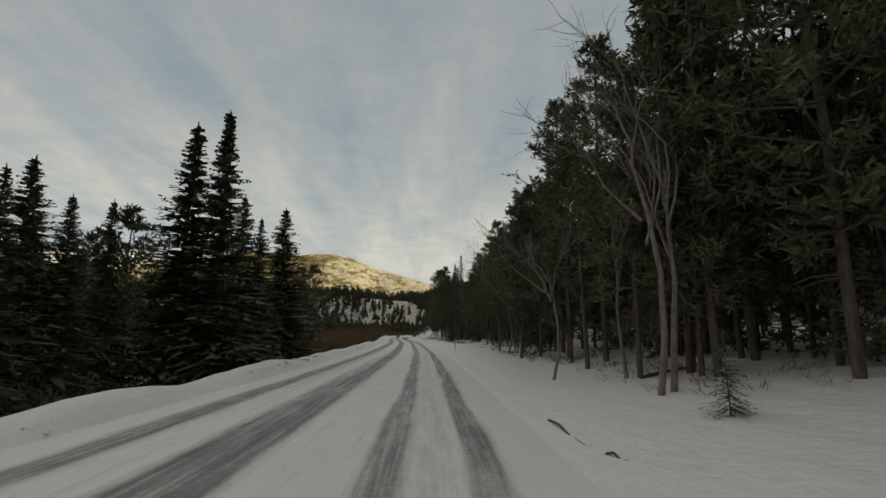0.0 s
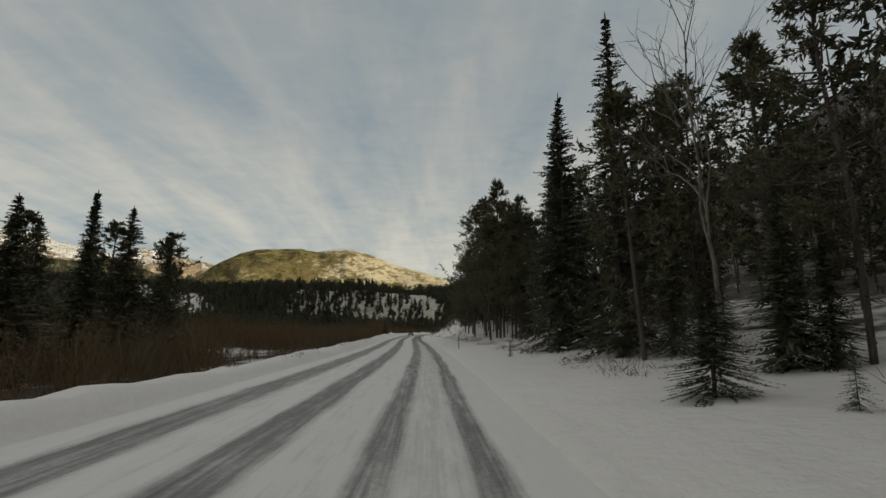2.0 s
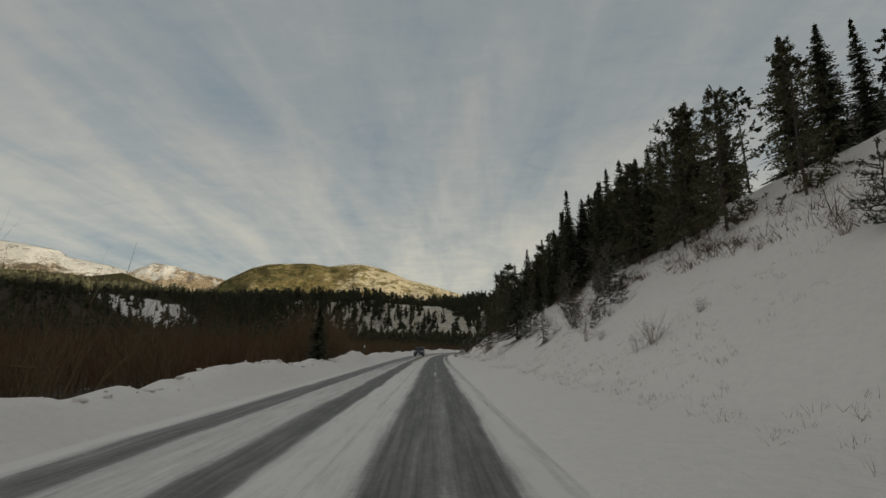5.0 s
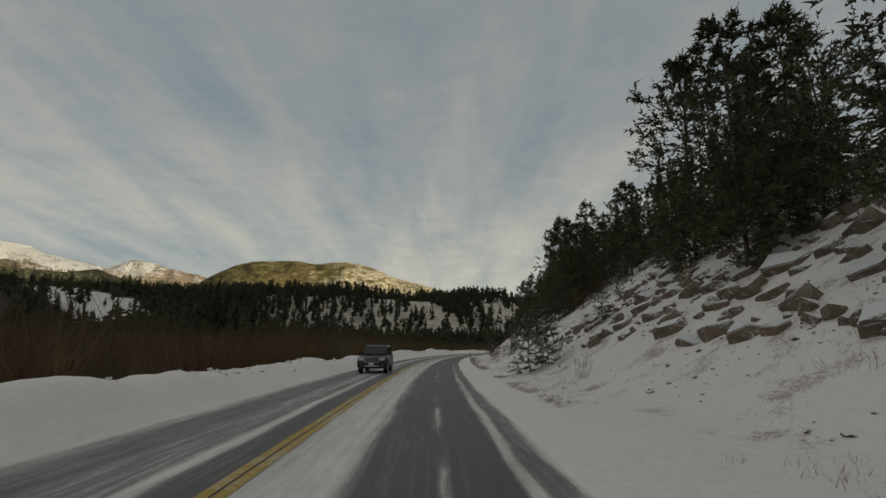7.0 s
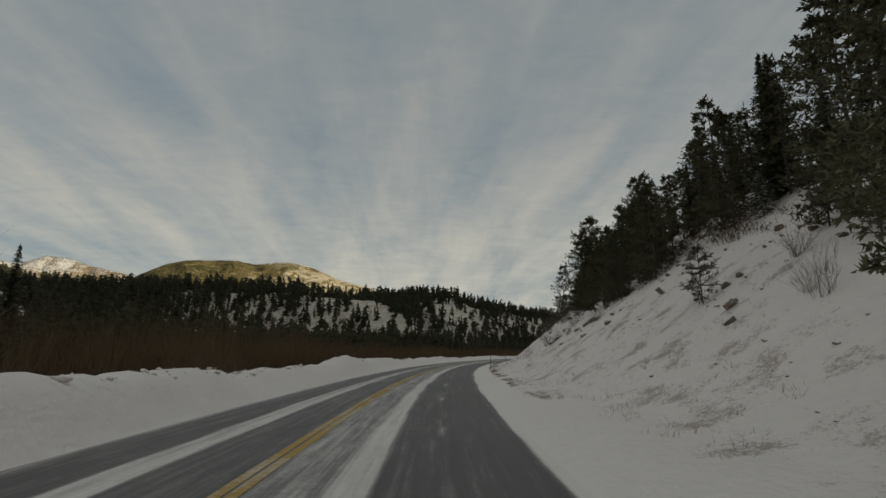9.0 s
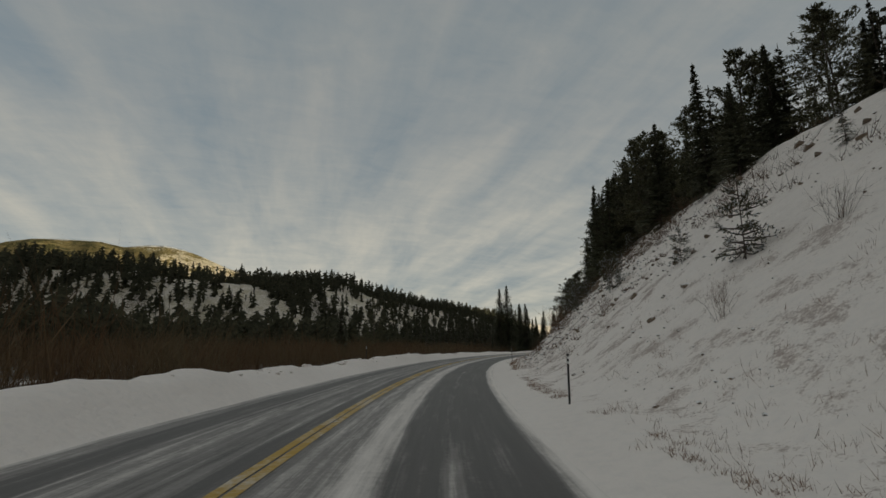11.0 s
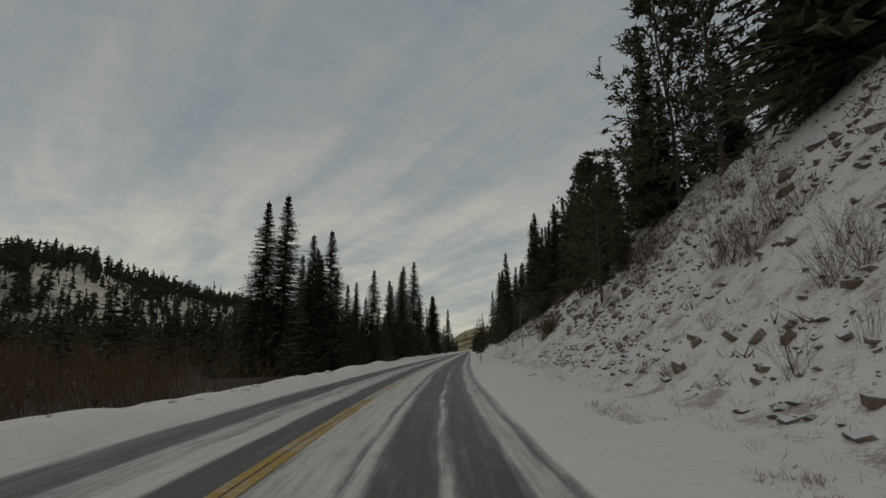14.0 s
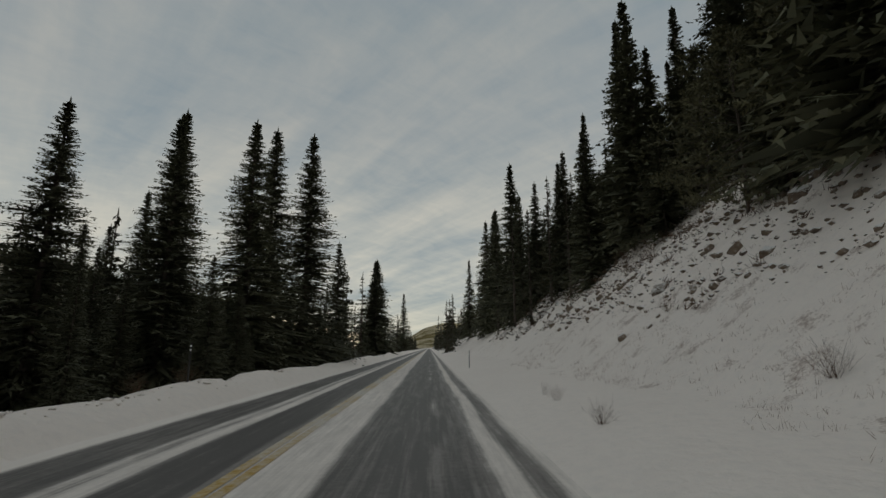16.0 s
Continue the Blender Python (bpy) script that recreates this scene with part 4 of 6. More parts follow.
def rock_form(k):
    """An angular weathered stone: a split block with worn edges and rough faces."""
    bm = bmesh.new()
    r2 = np.random.RandomState(400 + k)
    stretch = np.array([(0.95, 1.35, 0.75), (0.9, 1.15, 0.9), (1.0, 1.6, 0.6), (1.0, 1.1, 0.85), (1.05, 1.45, 0.7)][k])
    for p in block_points(r2, stretch):
        bm.verts.new(p)
    bmesh.ops.convex_hull(bm, input=bm.verts)
    bmesh.ops.delete(bm, geom=[v for v in bm.verts if not v.link_faces], context="VERTS")
    bmesh.ops.bevel(bm, geom=list(bm.edges), offset=0.022, segments=2, affect="EDGES")
    bmesh.ops.triangulate(bm, faces=bm.faces)
    bmesh.ops.subdivide_edges(bm, edges=[e for e in bm.edges if e.calc_length() > 0.14], cuts=1)
    for v in bm.verts:
        p = np.array(v.co)
        v.co = p * (1 + 0.07 * float(bumps(p[0] * 6 + k * 9, p[1] * 6 + p[2] * 5, 1.0, 450 + k, 2)))
    me = bpy.data.meshes.new("boulder")
    bm.normal_update()
    bm.to_mesh(me)
    bm.free()
    me.materials.append(ROCK)
    return tagged(new("boulder", me), "angular tan-brown rock half buried in snow", "rock", "rocks on the cut slope")


rock = Kind([lambda k=k: rock_form(k) for k in range(5)])


SMALL_BLOCKS = []


def rock_at(k, s, d, size, turn, sink=0.06):
    """A rock bedded in the ground, lying with the slope. The small ones are gathered into one heap of blocks."""
    fall = math.atan(float(height(s, d + 0.4) - height(s, d - 0.4)) / 0.8)
    m = Matrix.Translation(spot(s, d, sink * size)) @ Euler((0, 0, -float(np.interp(s, S_AXIS, H_AXIS)))).to_matrix().to_4x4() @ Euler((0.25 * math.sin(turn * 3), -0.8 * fall + 0.2 * math.cos(turn * 5), 0.5 * math.sin(turn))).to_matrix().to_4x4() @ Matrix.Diagonal((size, size, size, 1))
    if size < 0.5 and len(rock.made) == 5:
        SMALL_BLOCKS.append((k % 5, m))
        return
    rock.put(k, (0, 0, 0), size, 0.0).matrix_basis = m


def small_blocks():
    """The smaller blocks of the cut, as one mass."""
    pieces = []
    for k, m in SMALL_BLOCKS:
        me = rock.made[k].data
        co = np.zeros(len(me.vertices) * 3, np.float32)
        me.vertices.foreach_get("co", co)
        w = np.array(m)
        pieces.append((co.reshape(-1, 3) @ w[:3, :3].T + w[:3, 3], [tuple(p.vertices) for p in me.polygons]))
    v, f = gather(pieces)
    return tagged(new("broken_rock", mesh_from("small_blocks", v, f, ROCK)), "small broken brown blocks bedded in the snow", "rocks", kind="stuff")


# ---- what grows and lies where ----
rng = np.random.RandomState(7)


def forest(kind_picks, s0, s1, d0, d1, gap, tall, seed, keep=1.0, first=None):
    """Trees on a jittered net over a stretch of the plan. first: the distance by s at which the wood begins."""
    r = np.random.RandomState(seed)
    for s in np.arange(s0, s1, gap):
        for d in np.arange(d0, d1, gap):
            ss, dd = s + r.uniform(-0.45, 0.45) * gap, d + r.uniform(-0.45, 0.45) * gap
            k, size, turn, lx, ly, ok = r.randint(0, 999), r.uniform(*tall), r.uniform(0, 6.28), r.normal(0, 0.015), r.normal(0, 0.015), r.uniform()
            if ok > keep or (first and abs(dd) < abs(first(ss))):
                continue
            kind_picks[k % len(kind_picks)].put(k // 7, spot(ss, dd), size / 10.0, turn, (lx, ly))


# single trees: along, across, height
PINES = [
    [(13.2, 7.1, 11.1), (19.2, 7.1, 14.1), (21.4, -13.1, 8.5), (23.7, -16.1, 8.1), (26.4, 7.5, 14.8), (28.3, 7.6, 10.1), (29.9, 7.7, 10.2), (33, 8.2, 10.5), (35.5, 7.7, 10.9), (37.5, 8, 13.1), (43.6, 9, 9), (46.1, 8.1, 11), (48.2, 8, 9.6), (49, -12.2, 9.8), (49.9, 8.1, 11.3), (51.9, -24.1, 9.8), (55.4, -19.3, 9), (59, 8.6, 12.2), (63.3, 9.7, 10.3), (64.8, 8.1, 11.9), (68.7, 8.1, 10.7), (75.3, 9, 9.4), (77.6, 9, 8.9), (81.6, 9.2, 10), (83.3, -28.2, 10.3), (85.4, 10.1, 11), (102.5, 10.1, 8.7), (106.8, -26.2, 12.6), (107.9, -34.2, 13.5)],
    [(110.7, 12.1, 9.7), (112.2, -24.1, 12.4), (113.6, 13.2, 10.3), (115.8, 8.1, 17), (117.8, 8.1, 15.3), (121.7, 8, 14.4), (124.5, 8, 17.3), (131.2, 7.5, 18.3), (137.7, 8.1, 14.9), (141.8, 8, 13.4), (146.9, 8.1, 13.4), (199.7, 16.2, 7.3), (225.4, 9.1, 7.6), (227.3, 12, 6.4), (227.4, 14, 6.4), (235.2, 10.1, 9.4), (242.4, 12.2, 8.3), (242.9, 10.6, 9.5), (247.2, 14.2, 7.1), (249.9, 12.7, 11.1), (262.4, 14.4, 7.44), (303.9, 17.9, 6.93), (279.5, 17.6, 6.61), (287.9, 18.2, 7.65), (301.7, 14.8, 7), (298, 13.1, 5.4), (302.7, 11.1, 7.2), (305.3, 12.1, 7.5), (315, 14.1, 5.9)],
    [(325.7, 13.2, 4.79), (328.3, 13.3, 5.29), (330.8, 10.5, 6.55), (337.9, 12.7, 7.64), (351.3, 14, 4.6), (362.1, 12.1, 7.2), (442.2, 16, 10.4), (444.8, 15.1, 14.3), (476.4, 17.5, 23.4), (471.4, 17.5, 18.3), (481, -50.1, 15.7), (487.4, 17.9, 18.1), (493.3, 17.6, 20.4), (495.7, 17.9, 11.9), (504.7, 16, 11.6), (520.2, 15.7, 13.2), (526.4, 14, 11.5), (531.5, 13, 13.5), (536.8, 13, 17.5), (592.1, 12, 24.1)],
]
SPRUCES = [
    [(16.9, -14.1, 8.5), (23.3, -11.7, 12.4), (23.5, -10.1, 13.1), (38.2, -11.1, 12), (84.9, 7.8, 15.1), (92.5, 7.7, 14.2), (94.2, -24, 10.8), (96.5, 8.5, 14.3), (100.7, -24.1, 11.8), (101.3, -42.2, 12.7), (101.7, -40.1, 14.3), (104.7, -26.6, 13.8), (108.8, -26, 13.5), (109, -44.1, 13.8), (110, -40, 15.2), (110.5, 10.1, 11.2), (116, -26.1, 11.7), (119.1, -27.1, 13), (124.3, -45.1, 16.1), (201, -9, 5.6), (202.8, 15.2, 8.7), (204.5, 12.1, 10), (205.3, 15, 7.6), (212.1, 12.1, 6.1), (214, 11.1, 6.1), (214.9, 14.2, 8.8), (223.5, 13.2, 6.6), (233.4, 14.3, 6.5), (263, 17.3, 7.4), (265.7, 17.4, 5.76)],
    [(274.3, 17.5, 6.91), (269.1, 17.3, 7.4), (273.4, 17.3, 7.17), (284.7, 17.2, 7.1), (291.8, 16.2, 6.3), (295.1, 15.1, 5.7), (297.9, 16.1, 6.6), (301.6, 16.1, 6.5), (303.4, 15, 5.9), (321.4, 15.1, 4.79), (335.3, 16.1, 4.37), (412.3, 15.2, 8.05), (414.7, 14.2, 10.3), (421.8, 15.1, 8.63), (433.9, 15.1, 8.64), (436.3, 16.1, 9.12), (455, -42.2, 13.8), (456.4, 17.2, 12.8), (460.2, 17.1, 12.2), (468.1, 17.1, 17.6), (477.2, 17.4, 16.3), (498.2, 17.7, 19.6), (508.5, -13.2, 15.1), (508.8, -15.3, 14.7), (513.4, 15, 14.3), (516.9, -24.5, 21.3), (517.3, -21.8, 22.2), (518.5, -18.1, 15.4), (521.8, 16.1, 14), (524.3, -15.3, 11.5)],
    [(526.2, -20.1, 15.6), (526.5, -22.1, 15), (527.4, -15, 12.2), (528.6, 16.1, 14.3), (531.5, -13.3, 14.6), (532.3, -22.2, 17.4), (534.2, 17.2, 11.4), (535.2, -26.2, 18), (535.7, -17.1, 11.6), (537.4, 16.1, 15.9), (539.7, -12.2, 10.6), (541.8, 17.1, 14.5), (542.5, -22.1, 16.3), (546.8, 16.1, 14.3), (546.8, 18.1, 16.2), (548.6, -13.1, 14.3), (549.4, 17.1, 15.4), (550.8, -14.1, 15.6), (555.3, -22.2, 10.5), (555.6, 18.1, 15), (557, 15, 19.4), (557.7, -12.5, 18.4), (557.8, -22.1, 10.9), (558.4, -20.1, 13.4), (558.5, 17.1, 14.5), (561.7, 16, 20.3), (562.4, 13, 13.6), (563.2, -13, 20.4), (568.9, -11.5, 22.3), (570.3, 16, 16.2)],
    [(572.8, 14.1, 15), (578.4, 15.1, 15.1), (585.9, 14, 16.3), (587.4, 12.4, 16.7), (587.3, -12, 15.9), (589.4, 12, 17), (609.8, 12.2, 21.9), (611, 12, 22.3), (614.7, 12, 22.6), (624, -11, 20.1), (624.3, 12, 23.8), (631.2, -12, 20.9), (636.8, -12, 21.9), (657, 11, 22), (727.8, -10.5, 24)],
]

BIG = [(91.2, 7.5, 14.5, 0.76), (207.9, 7.7, 7.2, 1.2)]
for n, group in enumerate(PINES):
    for k, (s, d, tall) in enumerate(group):
        tree = (spruce_dense if s > 495 or 400 < s < 480 else bushy_pine if s > 170 or d < 0 and s < 60 else pine_near if 0 < d < 9.8 and s < 160 else pine).put(k + n, spot(s, d), tall / 10.0, k * 2.4, (0.02 * math.sin(k * 1.7), 0.02 * math.cos(k * 2.3)))
        if 170 < s < 400:
            wide = 1.12 if s > 280 else 1.05
            tree.scale = (tree.scale[0] * wide, tree.scale[1] * wide, tree.scale[2])
            if d < 13:
                bushy_pine.put(k + 1, spot(s + 0.7 * math.sin(k), d - 0.5), 0.42 * tall / 10.0, k * 1.3)
for n, group in enumerate(SPRUCES):
    for k, (s, d, tall) in enumerate(group):
        tree = (spruce_near.put if 0 < d < 9 and s < 160 else spruce_tall.put if d < 0 and 480 < s < 575 else spruce_dense.put if d < 0 or s > 470 else spruce.put)((0, 1, 3)[(k + n) % 3] if d < 0 else (1, 3)[k % 2] if s > 160 else 0, spot(s, d), tall / 10.0, k * 2.4, (0.012 * math.sin(k * 1.7), 0.012 * math.cos(k * 2.3)))
        tree.scale = [a * b for a, b in zip(tree.scale, (1.5, 1.5, 1.08) if d < 0 and s < 60 else (1.24, 1.24, 1.05) if d < 0 else (1.0, 1.0, 1.0))]
for s, d, tall, wide in BIG:
    big = spruce_big.put(0, spot(s, d), tall / 10.0, s)
    big.scale = (big.scale[0] * wide, big.scale[1] * wide, big.scale[2])

edge_right = lambda s: np.interp(s, [0, 60, 100, 140, 160, 180, 200, 240, 254, 262, 278, 285, 300, 330, 380, 420, 445, 470, 492, 500, 508, 540, 560, 600], [6.2, 6.5, 7.5, 8.5, 13, 16, 16, 15, 15, 18, 18.5, 15, 15, 14.5, 15, 16, 17.3, 17.8, 18.2, 16, 13.5, 12.8, 14, 12.8])
forest([pine_near, pine, pine_near, spruce_near], 2, 150, 6, 12, 3.5, (7, 11.5), 21, 0.75, edge_right)
forest([pine, pine_near], 18, 60, 9.5, 15, 3.4, (8.6, 11.2), 33, 0.65)
forest([pine, spruce, bushy_pine], 146, 170, 9.5, 16, 3.0, (8, 12), 30, 0.75)
forest([bushy_pine, spruce], 166, 206, 14.4, 19.5, 2.6, (5.5, 8.5), 24, 0.9)
forest([bushy_pine, spruce], 204, 226, 12.2, 18, 2.8, (6.5, 9), 25, 0.9)
forest([bushy_pine, spruce], 210, 385, 13.0, 21, 3.1, (5, 8.0), 23, 0.85, edge_right)
forest([spruce, bushy_pine, spruce_near], 34, 103, 8.2, 13.5, 2.7, (2.2, 4.8), 34, 0.75)
forest([pine_near, pine], 113, 140, 9.5, 14, 3.2, (10, 14), 28, 0.6)
for s, d, tall in [(109.6, 8.8, 11.5), (107.4, 9.6, 9.5), (108.7, 9.2, 8.2), (112.4, 9.0, 13.0), (111.0, 10.5, 12.0)]:
    pine_near.put(int(s), spot(s, d), tall / 10.0, s)
forest([pine_near, pine], 0, 18, 8.5, 14, 3.0, (11, 14.5), 29, 0.75)
forest([bushy_pine, spruce, spruce], 385, 475, 15, 22, 3.4, (7, 10.5), 26, 0.85, edge_right)
forest([spruce, bushy_pine], 408, 440, 13.5, 19, 2.7, (8, 11.5), 31, 0.9)
forest([spruce_dense, bushy_pine, spruce], 475, 600, 13, 21, 3.0, (7, 11), 27, 0.78, edge_right)


def deep_woods(name, stretches, seed, label):
    """The wood behind the front trees, as one mass."""
    r = np.random.RandomState(seed)
    trunks, crowns = [], []
    for s0, s1, d0, d1, gap, lo, hi, first, picks in stretches:
        for s in np.arange(s0, s1, gap):
            for d in np.arange(d0, d1, gap):
                ss, dd = s + r.uniform(-0.45, 0.45) * gap, d + r.uniform(-0.45, 0.45) * gap
                tall, turn, k, ok = r.uniform(lo, hi), r.uniform(0, 6.28), picks[r.randint(0, len(picks))], r.uniform()
                if ok > 0.85 or (first and abs(dd) < first(ss)):
                    continue
                p = np.array(spot(ss, dd))
                c, q = math.cos(turn), math.sin(turn)
                m = np.array([[c, -q, 0], [q, c, 0], [0, 0, 1]]) * tall / 10.0
                trunk, crown = DEEP[k]
                trunks.append((trunk[0] @ m.T + p, trunk[1]))
                crowns.append((crown[0] @ m.T + p, crown[1]))
    tv, tf = gather(trunks)
    cv, cf = gather(crowns)
    me = mesh_from(name, np.concatenate([tv, cv]), tf + [tuple(a + len(tv) for a in f) for f in cf], BARK)
    me.materials.append(FAR_WOOD)
    me.polygons.foreach_set("material_index", np.concatenate([np.zeros(len(tf), np.int32), np.ones(len(cf), np.int32)]))
    return tagged(new(name, me), label, "woods", kind="stuff")


deep_woods("woods", [(-24, 160, 10.5, 24, 3.4, 7, 12, None, (6, 7, 6)), (-20, 160, 26, 40, 5.0, 8, 12, None, (2, 3, 0)),
                     (168, 570, 20, 32, 4.6, 6, 9, None, (4, 0, 1, 2)),
                     (565, 640, 12, 30, 5.5, 9, 15, None, (4, 5)), (640, 1000, 8, 26, 8.5, 10, 17, None, (0, 1))], 41, "dark conifer wood on the snowy slope")
deep_woods("woods", [(508, 600, -26, -12.5, 3.4, 5, 10, None, (4, 5)), (515, 640, -60, -24, 6.5, 9, 15, None, (0, 1)), (600, 1000, -22, -9.8, 7.0, 9, 17, None, (0, 1)),
                     (-10, 46, -26, -11.5, 3.9, 4.5, 7.5, None, (4, 6)), (-20, 70, -60, -26, 7.5, 7, 11, None, (0, 2)), (95, 140, -60, -36, 8.0, 6, 10, None, (0, 1))], 42, "dark spruce wood beyond the snow bank")

# far woods on the hillside and dark clumps on the flats
def far_woods(name, count, s0, s1, q0, q1, tall, seed, label, rule=None):
    r = np.random.RandomState(seed)
    s, q = r.uniform(s0, s1, count), r.uniform(q0, q1, count)
    keep = np.ones(count, bool) if rule is None else rule(s, q, r)
    s, q = s[keep], q[keep]
    n = len(s)
    x, y = place(s, -q)
    z = height(s, -q)
    h = tall[0] + (tall[1] - tall[0]) * r.uniform(size=n) ** 1.35
    # ragged boughs round a stem
    count = 46
    f = (np.linspace(0.05, 0.95, count)[None] + r.uniform(-0.03, 0.03, (n, count)))
    az = r.uniform(0, 6.28, (n, count))
    slim = r.uniform(0.28, 0.44, n)
    round_top = (r.uniform(size=n) < 0.4)[:, None]
    form = np.where(round_top, 0.95 * np.sqrt(np.clip((f - 0.12) * (1.03 - f), 0.002, 1)) * 1.5, np.clip(1.04 - f, 0, 1) ** 0.8)
    reach = h[:, None] * slim[:, None] * form * r.uniform(0.55, 1.2, (n, count))
    foot = np.stack([x[:, None] + 0 * f, y[:, None] + 0 * f, z[:, None] + h[:, None] * f], -1)
    half = h[:, None] * (0.036 + 0.050 * (1 - f)) * r.uniform(0.7, 1.4, (n, count))
    high, low = foot + [0, 0, 1] * half[..., None], foot - [0, 0, 1] * (half * 0.8)[..., None]
    tip = foot + np.stack([np.cos(az) * reach, np.sin(az) * reach, -0.30 * reach + h[:, None] * 0.01], -1)
    bough = np.stack([high, low, tip], 2).reshape(-1, 3)
    core = []
    for turn in (0.0, 1.57):
        w = np.stack([np.cos(turn) * h * 0.035, np.sin(turn) * h * 0.035, 0 * h], -1)
        c = np.stack([x, y, z], -1)
        core.append(np.stack([c - w, c + w, c + [0, 0, 1] * h[:, None]], 1).reshape(-1, 3))
    verts = [bough] + core
    faces = [np.arange(sum(len(v) for v in verts)).reshape(-1, 3)]
    me = mesh_from(name, np.concatenate(verts), np.concatenate(faces), FAR_WOOD)
    return tagged(new(name, me), label, "woods", kind="stuff")


def on_far_side(s, q, r):
    x, y = place(s, -q)
    return r.uniform(size=len(s)) < 1 - 0.70 * step(-290, -235, x) - 0.8 * clearing(x, y)


def on_hill(s, q, r):
    toe = np.interp(s, [0, 300, 420, 520, 620, 700, 1100], [560, 480, 420, 385, 290, 215, 215])
    x, y = place(s, -q)
    dense = 0.70 + 0.55 * bumps(x, y, 45.0, 111, 2) + 0.32 * step(95, 150, q - toe) + 0.9 * step(-235, -300, x) - 0.22 * step(540, 640, s) - 1.0 * clearing(x, y) + (0.45 - 0.33 * step(600, 690, s)) * step(60, 0, q - toe)
    return (q > toe - 25) & (q < toe + 230) & (r.uniform(size=len(s)) < dense)


far_woods("hillside_woods", 21000, 200, 1500, 180, 760, (6, 24), 51, "thin dark conifers over a snowy hillside", on_hill)

far_woods("hillside_woods", 2600, 380, 610, 420, 660, (8, 22), 53, "dense dark conifers over the far hillside", on_far_side)


def on_flats(s, q, r):
    x, y = place(s, -q)
    toe = np.interp(s, [0, 300, 420, 520, 620, 700, 1100], [560, 480, 420, 385, 290, 215, 215])
    return (q < toe) & (bumps(x, y, 60.0, 121, 2) > np.interp(q, [75, 120, 200], [0.55, 0.0, -0.8]) + 0.6 * step(480, 600, s))


far_woods("valley_woods", 14000, 60, 760, 95, 520, (7, 18), 52, "dark belt of conifers across the valley floor", on_flats)


def willow_thicket(name, count, s0, s1, q0, q1, stems, tall, width, seed, gaps):
    r = np.random.RandomState(seed)
    s, q = r.uniform(s0, s1, count), r.uniform(q0, q1, count)
    x, y = place(s, -q)
    keep = (bumps(x, y, 9.0, 131, 2) > gaps - 0.3 * step(150, 200, s)) & ((s < 490) | (q > 34))
    s, q, x, y = s[keep], q[keep], x[keep], y[keep]
    n = len(s)
    h = r.uniform(*tall, n) * np.interp(s, [60, 180, 215, 340, 400], [1.2, 1.35, 1.45, 1.45, 1.05]) * np.interp(q, [25, 45], [1.0, 1.22]) * (1 + 0.25 * bumps(x, y, 15.0, 133, 2))
    b = np.stack([x, y, height(s, -q) - 0.05], 1)
    base = np.repeat(b, stems, 0) + r.normal(0, 0.45, (n * stems, 3)) * [1, 1, 0]
    a = unit(np.stack([r.normal(0, 0.30, n * stems), r.normal(0, 0.30, n * stems), np.ones(n * stems)], 1))
    ln = np.repeat(h, stems) * r.uniform(0.5, 1.1, n * stems)
    stem = blades(base, a, unit(np.cross(a, r.normal(0, 1, a.shape))), ln, width * r.uniform(0.7, 1.3, n * stems))
    # two side shoots on each stem
    q2 = np.repeat(base, 2, 0) + np.repeat(a * ln[:, None], 2, 0) * r.uniform(0.3, 0.75, n * stems * 2)[:, None]
    b2 = unit(np.repeat(a, 2, 0) + r.normal(0, 0.38, (n * stems * 2, 3)))
    shoot = blades(q2, b2, unit(np.cross(b2, r.normal(0, 1, b2.shape))), np.repeat(ln, 2) * r.uniform(0.25, 0.5, n * stems * 2), width * r.uniform(0.5, 0.9, n * stems * 2))
    v, f = gather([stem, shoot])
    return tagged(new(name, mesh_from(name, v, f, WILLOW)), "dense leafless brown willow thicket with snow between", "willows", kind="stuff")


willow_thicket("willow_thicket", 4300, 48, 515, 9.9, 34, 15, (1.9, 3.7), 0.034, 61, -0.16)
willow_thicket("willow_thicket", 7600, 50, 640, 34, 150, 9, (2.6, 4.8), 0.09, 62, -0.55)
willow_thicket("willow_thicket", 130, 205, 218, 10.4, 13.0, 18, (3.3, 4.6), 0.022, 63, -2.0)

# the cut slope: rocks, shrubs, young trees
r = np.random.RandomState(77)
for i in range(290):
    s = r.uniform(228, 585)
    dense = np.interp(s, [228, 232, 250, 256, 262, 384, 392, 410, 420, 434, 452, 463, 481, 488, 525, 545, 585], [0.4, 0.9, 0.9, 0.15, 0.02, 0.03, 0.14, 0.14, 0.05, 0.35, 0.35, 0.16, 0.18, 0.6, 0.8, 1.2, 1.2])
    e, size, k, turn, u = r.uniform(1.2, 10.5), 0.18 + 0.55 * r.uniform() ** 2.4, r.randint(0, 99), r.uniform(0, 6.28), r.uniform()
    if s > 497 and e < 3.6 or s < 260 and e < 2.6:
        continue
    if u < dense * (0.55 + 1.1 * float(bumps(s, e, 7.0, 161, 2))):
        rock_at(k, s, knots(s, TOE) + e, size * 0.85, turn, 0.08)
for i in range(85):
    s, e, k, size, turn = r.uniform(165, 545), r.uniform(0.6, 9.5), r.randint(0, 99), r.uniform(0.4, 1.15), r.uniform(0, 6.28)
    shrub.put(k, spot(s, knots(s, TOE) + e), size, turn)
for i in range(64):
    s, e, k, size, turn = r.uniform(155, 480), r.uniform(4.5, 10.5), r.randint(0, 99), r.uniform(0.45, 1.1), r.uniform(0, 6.28)
    (sapling if k % 3 else fir_sapling).put(k // 3, spot(s, knots(s, TOE) + e), size, turn)


